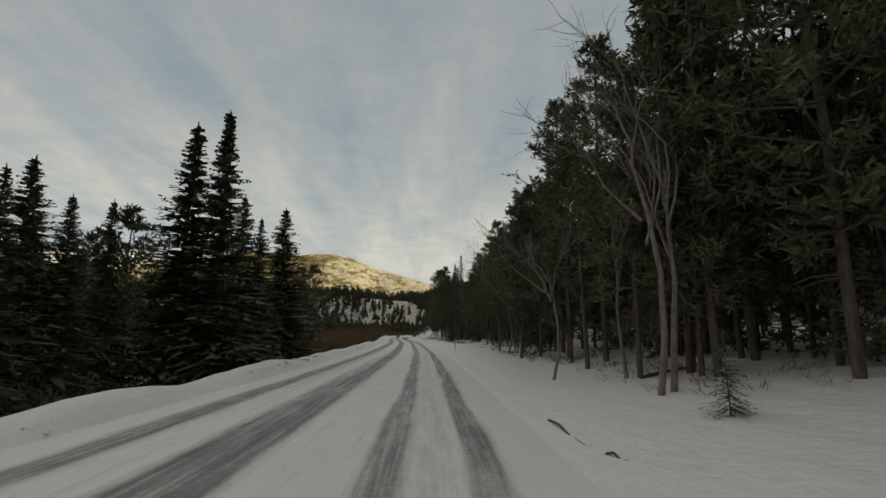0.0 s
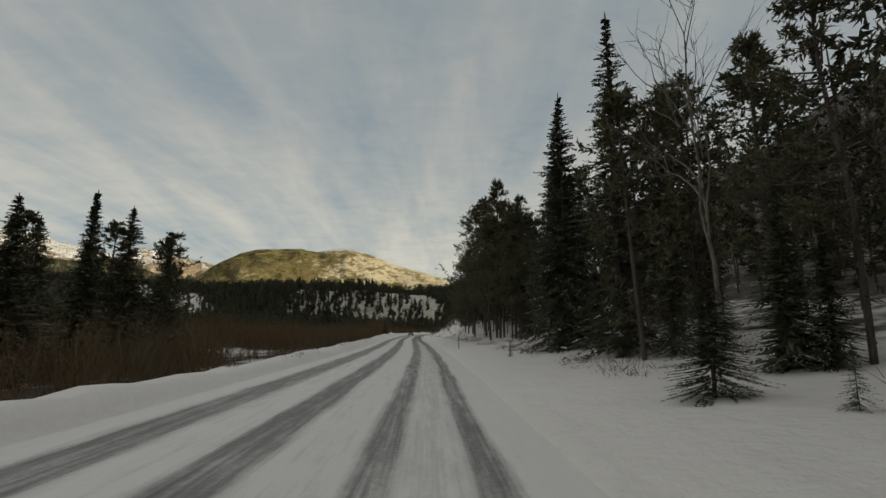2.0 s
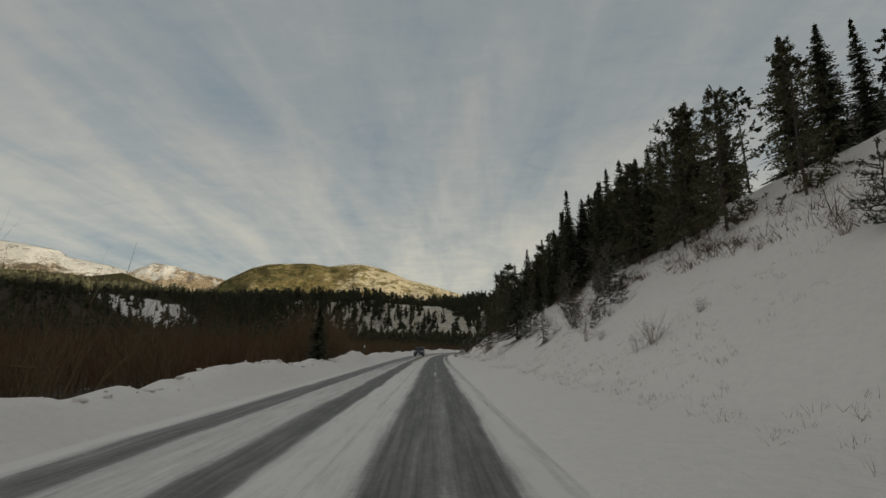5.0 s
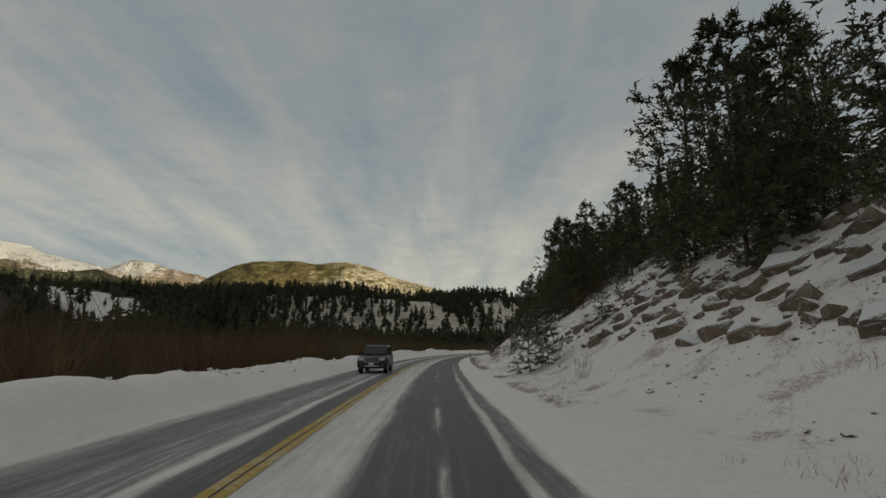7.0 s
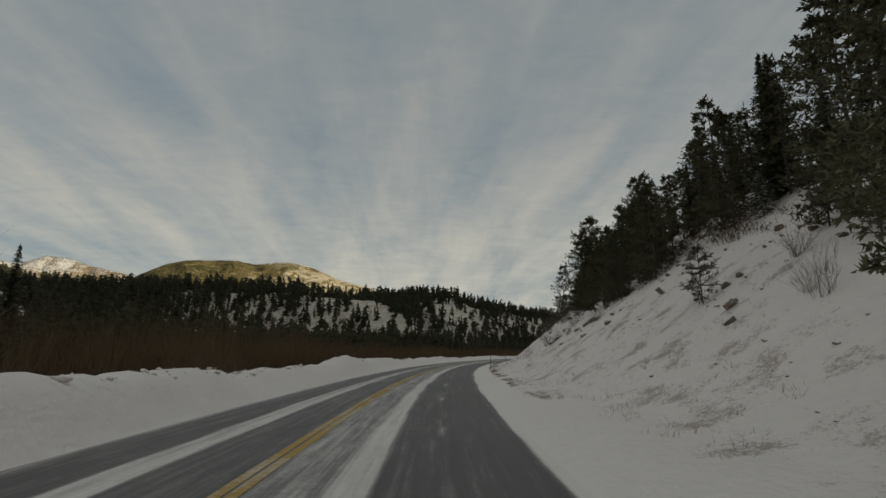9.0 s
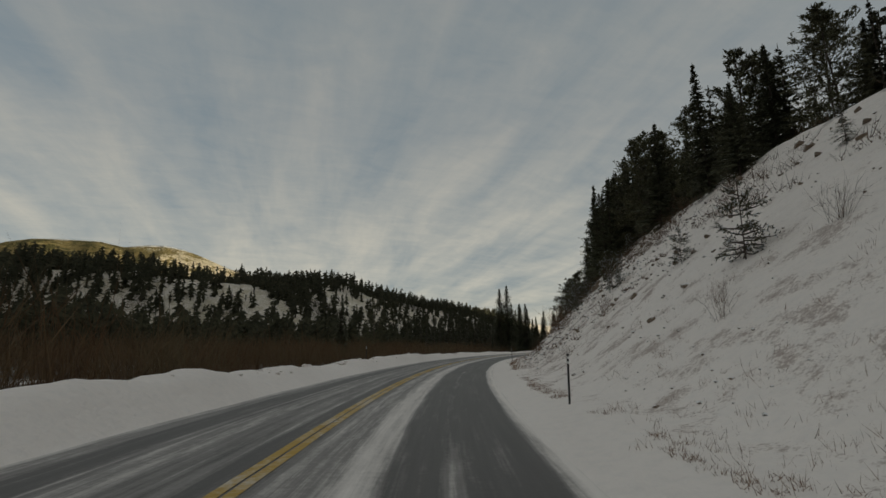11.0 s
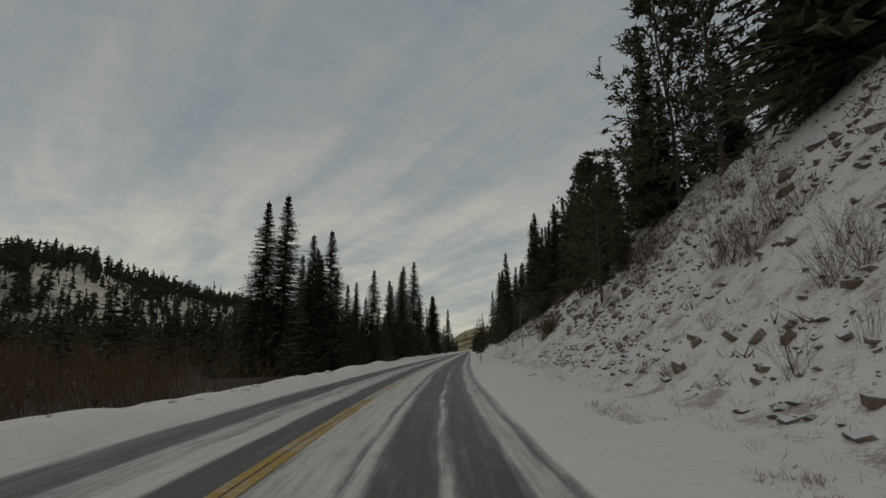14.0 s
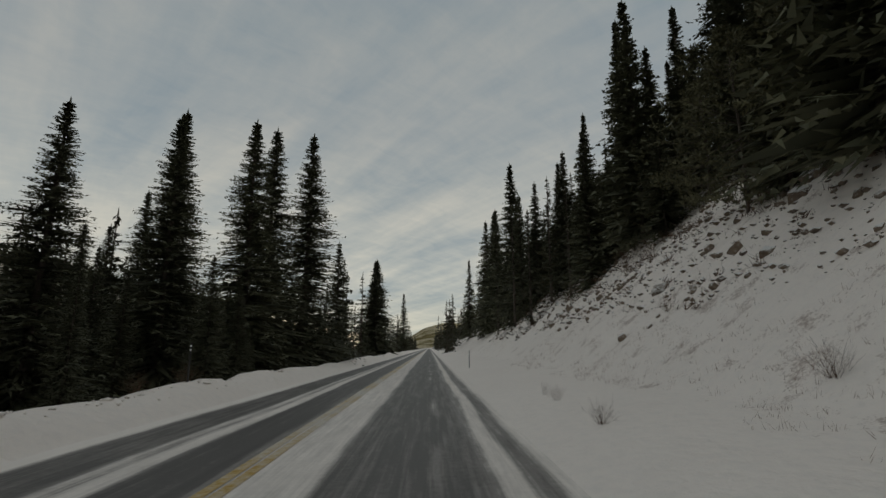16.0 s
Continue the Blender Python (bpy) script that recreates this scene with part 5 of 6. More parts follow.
def dry_grass():
    r = np.random.RandomState(88)
    n = 9500
    s, e = r.uniform(165, 560, n), r.uniform(-1.2, 7.5, n) * r.uniform(0.3, 1, n)
    d = knots(s, TOE) + e
    x, y = place(s, d)
    keep = (bumps(x, y, 4.0, 141, 3) > 0.05 - 0.25 * (s > 360)) & (d > 2.6)
    s, d, x, y = s[keep], d[keep], x[keep], y[keep]
    stems = 7
    m = len(s) * stems
    base = np.repeat(np.stack([x, y, height(s, d) - 0.03], 1), stems, 0) + r.normal(0, 0.09, (m, 3)) * [1, 1, 0]
    a = unit(np.stack([r.normal(0, 0.5, m), r.normal(0, 0.5, m), np.ones(m)], 1))
    v, f = blades(base, a, unit(np.cross(a, r.normal(0, 1, a.shape))), r.uniform(0.07, 0.26, m), np.full(m, 0.009))
    return tagged(new("dry_grass", mesh_from("dry_grass", v, f, STRAW)), "dry grass tufts sticking out of thin snow", "grass", kind="stuff")


dry_grass()


def verge_grass():
    """Brown tufts along the broken edge of the ploughed shoulder."""
    r = np.random.RandomState(92)
    n = 3600
    s = r.uniform(235, 470, n)
    d = 2.95 + 0.22 * bumps(s, s * 0 + 3, 6.0, 173, 2) + np.abs(r.normal(0, 0.32, n)) + 0.5 * step(380, 420, s)
    x, y = place(s, d)
    keep = bumps(s, s * 0, 3.5, 175, 3) > -0.1
    s, d, x, y = s[keep], d[keep], x[keep], y[keep]
    stems = 12
    m = len(s) * stems
    base = np.repeat(np.stack([x, y, height(s, d) - 0.02], 1), stems, 0) + r.normal(0, 0.06, (m, 3)) * [1, 1, 0]
    a = unit(np.stack([r.normal(0, 0.8, m), r.normal(0, 0.8, m), np.ones(m)], 1))
    v, f = blades(base, a, unit(np.cross(a, r.normal(0, 1, a.shape))), r.uniform(0.05, 0.16, m), np.full(m, 0.011))
    return tagged(new("dry_grass", mesh_from("verge_grass", v, f, STRAW)), "brown grass tufts along the shoulder edge", "grass", kind="stuff")


verge_grass()


def small_stones():
    """Loose fist- to head-sized stones in the snow of the cut."""
    r = np.random.RandomState(99)
    n = 30000
    s = r.uniform(226, 592, n)
    e = r.uniform(0.4, 11, n)
    d = knots(s, TOE) + e
    x, y = place(s, d)
    dense = np.interp(s, [205, 225, 255, 270, 300, 320, 345, 378, 388, 411, 418, 430, 440, 520, 535, 592], [0.1, 0.4, 0.4, 0.12, 0.12, 0.2, 0.15, 0.25, 1.0, 1.0, 0.25, 0.4, 1.1, 1.1, 2.0, 2.0]) * (0.40 + 1.1 * bumps(x, y, 5.0, 151, 3))
    keep = (r.uniform(size=n) < dense) & ((s < 497) | (e > 3.4))
    s, d, x, y = s[keep], d[keep], x[keep], y[keep]
    m = len(s)
    size = 0.03 + np.interp(s, [380, 390, 410, 420, 440], [0.07, 0.11, 0.11, 0.07, 0.17]) * r.uniform(size=m) ** 3.2
    shape = np.array([(1, 0, 0), (0, 1, 0), (-1, 0, 0), (0, -1, 0), (0, 0, 1), (0, 0, -1), (0.7, 0.7, 0.5), (-0.7, 0.6, 0.5), (-0.6, -0.7, 0.5), (0.7, -0.6, 0.5)], float) * [1.2, 0.85, 0.65]
    tri = np.array([(0, 1, 6), (1, 4, 6), (4, 0, 6), (1, 2, 7), (2, 4, 7), (4, 1, 7), (2, 3, 8), (3, 4, 8), (4, 2, 8), (3, 0, 9), (0, 4, 9), (4, 3, 9), (1, 0, 5), (2, 1, 5), (3, 2, 5), (0, 3, 5)])
    a = r.uniform(0, 6.28, m)
    c, q = np.cos(a)[:, None], np.sin(a)[:, None]
    v = shape[None] * (1 + r.normal(0, 0.2, (m, 10, 3)))
    v = np.stack([v[..., 0] * c - v[..., 1] * q, v[..., 0] * q + v[..., 1] * c, v[..., 2]], -1) * size[:, None, None]
    v += np.stack([x, y, height(s, d) + size * 0.15], -1)[:, None]
    f = (tri[None] + (np.arange(m) * 10)[:, None, None]).reshape(-1, 3)
    return tagged(new("loose_stones", mesh_from("loose_stones", v.reshape(-1, 3), f, ROCK)), "loose brown stones half buried in snow", "stones", kind="stuff")


small_stones()


def rubble():
    """Broken blocks bedded in the cut, a hand to half a metre across."""
    r = np.random.RandomState(211)
    forms = []
    for k in range(6):
        bm = bmesh.new()
        for p in block_points(r, np.array([1.9, 1.4, 0.95])):
            bm.verts.new(p)
        bmesh.ops.convex_hull(bm, input=bm.verts)
        bmesh.ops.delete(bm, geom=[v for v in bm.verts if not v.link_faces], context="VERTS")
        bmesh.ops.triangulate(bm, faces=bm.faces)
        pts = [np.array(v.co) for v in bm.verts]
        bm.verts.index_update()
        forms.append((np.array(pts), np.array([[v.index for v in f.verts] for f in bm.faces])))
        bm.free()
    n = 15000
    s, e = r.uniform(226, 600, n), r.uniform(0.8, 12.0, n)
    d = knots(s, TOE) + e
    x, y = place(s, d)
    dense = np.interp(s, [226, 231, 254, 262, 300, 320, 370, 386, 412, 424, 432, 470, 495, 515, 530, 600], [0.2, 0.9, 0.9, 0.10, 0.08, 0.35, 0.10, 0.30, 0.30, 0.25, 0.75, 0.75, 0.6, 0.7, 1.0, 1.0])
    low = np.interp(s, [226, 256, 300, 330, 420, 432, 470, 495, 520, 600], [2.8, 3.0, 4.0, 3.6, 2.5, 0.8, 1.0, 2.8, 4.0, 2.6])
    keep = (r.uniform(size=n) < dense * (0.42 + 1.3 * bumps(x, y, 4.6, 213, 3))) & (e > low)
    s, d, x, y = s[keep], d[keep], x[keep], y[keep]
    size = 0.06 + 0.34 * r.uniform(size=len(s)) ** 3.2
    z = height(s, d)
    pieces = []
    for i in range(len(s)):
        v, f = forms[i % 6]
        turn = Euler((r.uniform(-0.5, 0.5), r.uniform(-0.9, 0.1), r.uniform(0, 6.28))).to_matrix()
        pieces.append((v @ np.array(turn).T * size[i] + [x[i], y[i], z[i] + 0.12 * size[i]], f))
    v, f = gather(pieces)
    return tagged(new("broken_rock", mesh_from("broken_rock", v, f, ROCK)), "broken brown rock capped with snow on the cut slope", "rocks", kind="stuff")


rubble()


def snow_chunks():
    """Ploughed lumps along the crest and face of the left bank."""
    r = np.random.RandomState(137)
    n = 3400
    s = r.uniform(0, 600, n)
    keep = r.uniform(size=n) < 0.35 + 0.9 * bumps(s, s * 0, 7.0, 191, 2)
    s = s[keep]
    m = len(s)
    d = -(knots(s, BANK_AT) - 0.05 + r.normal(0, 0.24, m))
    x, y = place(s, d)
    size = 0.03 + 0.13 * r.uniform(size=m) ** 3.5
    shape = np.array([(1, 0, 0), (0, 1, 0), (-1, 0, 0), (0, -1, 0), (0, 0, 1), (0, 0, -1), (0.7, 0.7, 0.5), (-0.7, 0.6, 0.5), (-0.6, -0.7, 0.5), (0.7, -0.6, 0.5)], float) * [1.2, 0.9, 0.7]
    tri = np.array([(0, 1, 6), (1, 4, 6), (4, 0, 6), (1, 2, 7), (2, 4, 7), (4, 1, 7), (2, 3, 8), (3, 4, 8), (4, 2, 8), (3, 0, 9), (0, 4, 9), (4, 3, 9), (1, 0, 5), (2, 1, 5), (3, 2, 5), (0, 3, 5)])
    a = r.uniform(0, 6.28, m)
    c, q = np.cos(a)[:, None], np.sin(a)[:, None]
    v = shape[None] * (1 + r.normal(0, 0.22, (m, 10, 3)))
    v = np.stack([v[..., 0] * c - v[..., 1] * q, v[..., 0] * q + v[..., 1] * c, v[..., 2]], -1) * size[:, None, None]
    v += np.stack([x, y, height(s, d) + size * 0.1], -1)[:, None]
    return tagged(new("snow_chunks", mesh_from("snow_chunks", v.reshape(-1, 3), (tri[None] + (np.arange(m) * 10)[:, None, None]).reshape(-1, 3), GROUND, True)), "lumps of ploughed snow along the bank's crest", "snow", kind="stuff")


snow_chunks()


def undergrowth():
    """Brush at the foot of the trees along the top of the cut."""
    r = np.random.RandomState(131)
    n = 2600
    s = r.uniform(168, 600, n)
    e = np.interp(s, [168, 260, 300, 400, 470, 600], [6.0, 8.0, 8.5, 8.5, 8.0, 5.5]) + np.abs(r.normal(0, 2.6, n))
    d = knots(s, TOE) + e
    x, y = place(s, d)
    keep = bumps(x, y, 6.0, 181, 2) > -0.15
    s, d, x, y = s[keep], d[keep], x[keep], y[keep]
    stems = 26
    m = len(s) * stems
    h = np.repeat(r.uniform(0.25, 0.95, len(s)), stems) * r.uniform(0.5, 1.1, m)
    base = np.repeat(np.stack([x, y, height(s, d) - 0.05], 1), stems, 0) + r.normal(0, 0.28, (m, 3)) * [1, 1, 0]
    a = unit(np.stack([r.normal(0, 0.7, m), r.normal(0, 0.7, m), np.ones(m)], 1))
    v, f = blades(base, a, unit(np.cross(a, r.normal(0, 1, a.shape))), h, r.uniform(0.008, 0.034, m))
    return tagged(new("undergrowth", mesh_from("undergrowth", v, f, TWIG)), "dark brush and low boughs under the trees", "brush", kind="stuff")


undergrowth()


def wood_floor_brush():
    """Dead twigs and low boughs on the snow inside the first wood."""
    r = np.random.RandomState(139)
    n = 1500
    s = r.uniform(2, 158, n)
    d = 4.9 + np.abs(r.normal(0, 3.2, n))
    x, y = place(s, d)
    keep = bumps(x, y, 3.5, 185, 2) > 0.0
    s, d, x, y = s[keep], d[keep], x[keep], y[keep]
    stems = 14
    m = len(s) * stems
    h = np.repeat(r.uniform(0.15, 0.8, len(s)), stems) * r.uniform(0.5, 1.1, m)
    base = np.repeat(np.stack([x, y, height(s, d) - 0.04], 1), stems, 0) + r.normal(0, 0.20, (m, 3)) * [1, 1, 0]
    a = unit(np.stack([r.normal(0, 1.0, m), r.normal(0, 1.0, m), np.ones(m)], 1))
    v, f = blades(base, a, unit(np.cross(a, r.normal(0, 1, a.shape))), h, r.uniform(0.006, 0.022, m))
    return tagged(new("undergrowth", mesh_from("wood_floor_brush", v, f, TWIG)), "dead twigs and brush on the snowy wood floor", "brush", kind="stuff")


wood_floor_brush()


def low_brush():
    """Low dark brush and twigs scattered over the rocky slope."""
    r = np.random.RandomState(167)
    n = 2000
    s = r.uniform(380, 592, n)
    e = r.uniform(0.8, 11.5, n)
    d = knots(s, TOE) + e
    x, y = place(s, d)
    dense = np.interp(s, [380, 388, 411, 418, 425, 435, 490, 500, 525, 535, 592], [0.2, 0.9, 0.9, 0.25, 0.35, 0.9, 0.9, 0.5, 0.6, 1.3, 1.3]) * (0.5 + 1.2 * bumps(x, y, 4.5, 183, 2))
    keep = (r.uniform(size=n) < dense) & ((s < 497) | (e > 3.2))
    s, d, x, y = s[keep], d[keep], x[keep], y[keep]
    stems = 22
    m = len(s) * stems
    wide = np.repeat(r.uniform(0.06, 0.26, len(s)), stems)
    base = np.repeat(np.stack([x, y, height(s, d) - 0.03], 1), stems, 0) + r.normal(0, 1, (m, 3)) * wide[:, None] * [1, 1, 0]
    a = unit(np.stack([r.normal(0, 0.9, m), r.normal(0, 0.9, m), np.ones(m)], 1))
    v, f = blades(base, a, unit(np.cross(a, r.normal(0, 1, a.shape))), wide * r.uniform(0.8, 2.2, m), r.uniform(0.012, 0.045, m))
    return tagged(new("low_brush", mesh_from("low_brush", v, f, TWIG)), "low brown brush poking through thin snow", "brush", kind="stuff")


low_brush()
# bank of stones at the outcrop, brush and young trees on the later slope
r = np.random.RandomState(151)
for i in range(190):
    s, e, size, turn, k = r.uniform(230, 256), r.uniform(2.8, 9.0), 0.34 + 0.95 * r.uniform() ** 2, r.uniform(0, 6.28), r.randint(0, 99)
    rock_at(k, s, knots(s, TOE) + e, size * 1.15, turn)
for i in range(45):
    s, e, size, turn, k = r.uniform(398, 470), r.uniform(2.5, 10.5), r.uniform(0.5, 1.5), r.uniform(0, 6.28), r.randint(0, 99)
    shrub.put(k, spot(s, knots(s, TOE) + e), size, turn)
for i in range(26):
    s, e, size, turn, k = r.uniform(402, 470), r.uniform(5.5, 11.5), r.uniform(0.5, 1.15), r.uniform(0, 6.28), r.randint(0, 99)
    sapling.put(k, spot(s, knots(s, TOE) + e), size, turn)
for s, d, tall, k in [(341.3, -70, 20.8, 0), (338.8, -70, 18.0, 1), (344.0, -70, 18.6, 3), (347.6, -70, 18.2, 0), (353.7, -70, 19.0, 1), (350.0, -76, 15.0, 3), (334.0, -68, 16.0, 0)]:
    spruce.put(k, spot(s, d), tall / 10.0, s)
for s, d, tall, k in [(329.4, 10.3, 3.4, 0), (324.8, 9.7, 3.6, 1), (323.4, 10, 4, 2), (321.9, 10.2, 4, 0), (320.5, 10.2, 4.2, 1), (334.1, 10.8, 3, 2), (349.8, 11.3, 2.6, 1), (429.6, 9.3, 3.6, 0), (424.9, 9.2, 3.2, 1), (423.6, 9.8, 4.5, 2), (420.7, 9.6, 4.2, 0), (417.4, 9.6, 3.6, 1), (427.0, 10.5, 5.0, 2), (432.0, 11.0, 5.5, 0), (323.0, 10.5, 4.2, 1), (327.8, 11.7, 5.0, 2), (323.6, 13.0, 5.2, 0), (320.6, 11.4, 5.0, 1), (318.5, 11.5, 5.4, 2), (321.5, 12.3, 4.8, 0), (325.2, 11.2, 4.6, 1), (326.5, 12.6, 5.0, 2), (330.6, 11.0, 5.6, 0), (319.5, 13.0, 5.2, 1), (13.0, 10.5, 9.0, 0), (16.0, 11.0, 10.0, 1), (19.0, 10.2, 9.5, 2), (11.0, 12.0, 10.0, 0), (22.0, 11.5, 10.0, 1), (25.0, 10.6, 10.0, 2), (14.5, 13.0, 11.0, 0), (10.2, 10.0, 6.5, 1), (17.5, 9.2, 6.0, 2), (28.0, 11.5, 10.0, 0)]:
    bushy_pine.put(k, spot(s, d), tall / 10.0, s)
for s, d, tall, k in [(207.8, 13.2, 7.5, 0), (209.9, 13.1, 8.6, 1), (206.5, 14.0, 8.0, 2), (211.2, 12.4, 7.4, 3), (205.4, 12.2, 6.2, 0), (289.8, 13.8, 8.0, 1), (292.0, 13.7, 8.2, 0), (291.0, 15.0, 9.0, 2), (287.5, 13.5, 7.4, 3), (294.6, 13.8, 7.2, 1)]:
    spruce.put(k, spot(s, d), tall / 10.0, s)
for s, d, tall, k in [(192.8, 14.3, 7.2, 0), (194.3, 14.1, 7.2, 1), (197.4, 14.2, 8.2, 2), (190.5, 14.0, 6.8, 3), (189.0, 15.0, 8.0, 0), (199.5, 13.2, 8.0, 1)]:
    spruce.put(k, spot(s, d), tall / 10.0, s)
for s, d, tall, k in [(191.7, 8.6, 1.5, 0), (189.3, 9.2, 1.3, 1), (193.0, 11.0, 2.0, 0), (190.3, 10.2, 1.7, 1), (196.5, 9.6, 1.8, 0), (187.9, 8.4, 0.9, 1)]:
    full_sapling.put(k, spot(s, d), tall / 2.6, s)
for s, d, tall, k in [(194.5, 9.1, 1.5, 0), (188.8, 8.2, 1.2, 1), (192.2, 9.6, 1.7, 2), (195.4, 8.2, 1.0, 0), (197.8, 10.6, 1.6, 2), (191.0, 11.4, 1.8, 1), (186.6, 7.6, 0.9, 0), (199.6, 8.8, 1.1, 2)]:
    shrub.put(k, spot(s, d), tall / 1.3, s)
# trees and brush beyond the bank at the start
for s, d, tall, k in [(46.5, -11.4, 7.8, 1), (46.9, -12.6, 6.8, 2), (50.5, -13.0, 7.5, 0), (44.0, -11.5, 6.5, 1), (53.0, -14.5, 6.5, 2), (57.8, -14.5, 6.4, 1), (41.0, -12.5, 7.5, 0), (38.5, -11.0, 6.0, 2)]:
    bushy_pine.put(k, spot(s, d), tall / 10.0, s)
pine.put(3, spot(47.6, -10.6), 0.98, 1.0)
for s, d, tall, k in [(28.2, -9.7, 9.6, 0), (27.3, -10.4, 10.8, 2), (15.0, -13.3, 8.2, 0), (16.3, -13.3, 8.0, 1), (17.7, -13.1, 8.0, 2), (20.2, -13.2, 8.5, 0), (28.0, -13.5, 9.0, 2), (30.0, -14.5, 9.0, 0)]:
    spruce_dense.put(k, spot(s, d), tall / 10.0, s)
for s, d, tall, k in [(110.5, 8.6, 13, 0), (113.1, 9.9, 14, 1), (118.5, 10.8, 12, 2), (115.2, 8.4, 12, 1), (115.8, 7.1, 13, 0), (25.0, 4.9, 8.5, 0), (16.4, 5.4, 9.5, 1), (12.9, 5.6, 9.0, 2), (34.7, 5.4, 9.5, 1), (24.7, 5.8, 9.5, 0), (45.5, 6.6, 8.0, 1), (43.3, 7.1, 8.9, 0), (19.5, 5.8, 9.0, 2), (29.0, 5.9, 9.5, 1)]:
    pine_near.put(k, spot(s, d), tall / 10.0, s * 2.1)
pine_near.put(0, spot(9.5, 8.5), 1.45, 2.0)
forest([spruce_tall], 506, 575, -13.5, -9.6, 2.9, (3.5, 7.5), 35, 0.85)
pine_near.put(2, spot(12.0, 7.2), 1.3, 4.0)
for s, d, tall, k in [(8.0, 10.2, 14.5, 1), (10.6, 11.5, 15.5, 0), (13.8, 9.4, 15.5, 2), (18.2, 10.8, 15.5, 0), (23.5, 12.5, 15.0, 1), (12.3, 13.5, 16.0, 2)]:
    pine_near.put(k, spot(s, d), tall / 10.0, s * 1.7)
for i in range(40):
    s, d, size, turn, k = r.uniform(6, 62), -r.uniform(9.0, 14.0), r.uniform(0.7, 1.7), r.uniform(0, 6.28), r.randint(0, 99)
    shrub.put(k, spot(s, d), size, turn)
for i in range(22):
    s, e, size, turn, k = r.uniform(140, 200), r.uniform(1.5, 7.5), r.uniform(0.3, 0.9), r.uniform(0, 6.28), r.randint(0, 99)
    if k % 3:
        shrub.put(k, spot(s, knots(s, TOE) + e), size, turn)
    else:
        sapling.put(k, spot(s, knots(s, TOE) + 2 + e), size, turn)
for s, d, tall, k in [(205.5, -8.3, 0.9, 0), (208.2, -8.0, 1.1, 1), (211.0, -8.4, 1.0, 2), (214.5, -7.9, 0.6, 1), (309.0, -8.2, 0.8, 2), (311.5, -8.0, 0.9, 0), (327.0, -8.3, 0.8, 1), (416.3, -8.0, 0.8, 0), (434.0, -8.1, 0.7, 1), (538.0, -7.8, 0.7, 2), (541.0, -8.0, 0.8, 0)]:
    shrub.put(k, spot(s, d), tall / 1.3, s)
r = np.random.RandomState(143)
for i in range(32):
    s, d, k, size, turn = r.uniform(2, 150), r.uniform(5.8, 10.5), r.randint(0, 99), r.uniform(0.25, 0.6), r.uniform(0, 6.28)
    shrub.put(k, spot(s, d), size, turn)
# ---- single plants and stones of the cut slope ----
for s, d, tall, k in [(10.0, 4.7, 8.5, 0), (10.2, 5.1, 8.0, 1), (14.5, 3.7, 5.5, 2), (13.0, 5.3, 6.5, 1), (47.0, -12.0, 8.5, 1), (29.6, 5.0, 7.4, 2), (30.2, 5.5, 6.0, 0), (78.6, 7.8, 9.8, 1), (518.3, 8.1, 7.0, 2), (194.5, 9.0, 2.6, 1), (192.9, 11.1, 4.2, 2), (191.5, 8.5, 2.4, 1), (198.0, 10.0, 3.6, 0), (196.0, 11.5, 4.0, 2),
                      (189.2, 9.4, 3.0, 0), (433.7, 9.1, 3.2, 1), (434.0, 5.5, 2.6, 2), (446.0, 10.5, 5.0, 0)]:
    aspen.put(k, spot(s, d), tall / 10.0, s * 1.3)
for s, d, tall, k in [(250.9, 4.6, 2.7, 0), (250.4, 5.4, 2.7, 1), (203.4, 8.1, 2.3, 0), (445.3, 7.3, 3.6, 0), (308.3, 8.8, 2.0, 1),
                      (274.6, 8.5, 1.3, 0), (272.4, 7.9, 1.3, 1), (274, 6.9, 1, 0), (281.1, 5.2, 1.5, 1), (277.2, 5.6, 1.2, 0), (277.9, 11.9, 0.9, 1), (269, 8.5, 1.6, 0), (266.3, 5.9, 0.9, 1), (267.1, 6.2, 0.8, 0), (281, 10.1, 0.9, 1)]:
    full_sapling.put(k, spot(s, d), tall / 2.6, s)
for s, d, tall, k in [(286.5, 10.4, 2.6, 1), (290.2, 10.2, 2.8, 0), (277.1, 12.0, 2.4, 0), (221.0, 6.6, 1.6, 2), (418.0, 8.2, 3.4, 0), (410.0, 9.0, 3.8, 1), (424.0, 9.5, 4.2, 2)]:
    sapling.put(k, spot(s, d), tall / 2.6, s)
for s, d, tall, k in [(72.4, 6.0, 0.9, 1), (90.5, 4.3, 0.8, 1), (7.5, 4.6, 1.3, 0), (195.1, 7.3, 2.8, 1), (269.4, 7.8, 1.9, 0), (272.9, 9.1, 0.7, 1), (271.8, 9.5, 1.3, 1), (283.3, 14, 0.8, 0), (266.7, 5.8, 0.6, 0), (222.6, 7.9, 1.5, 1)]:
    fir_sapling.put(k, spot(s, d), tall / 2.6, s)
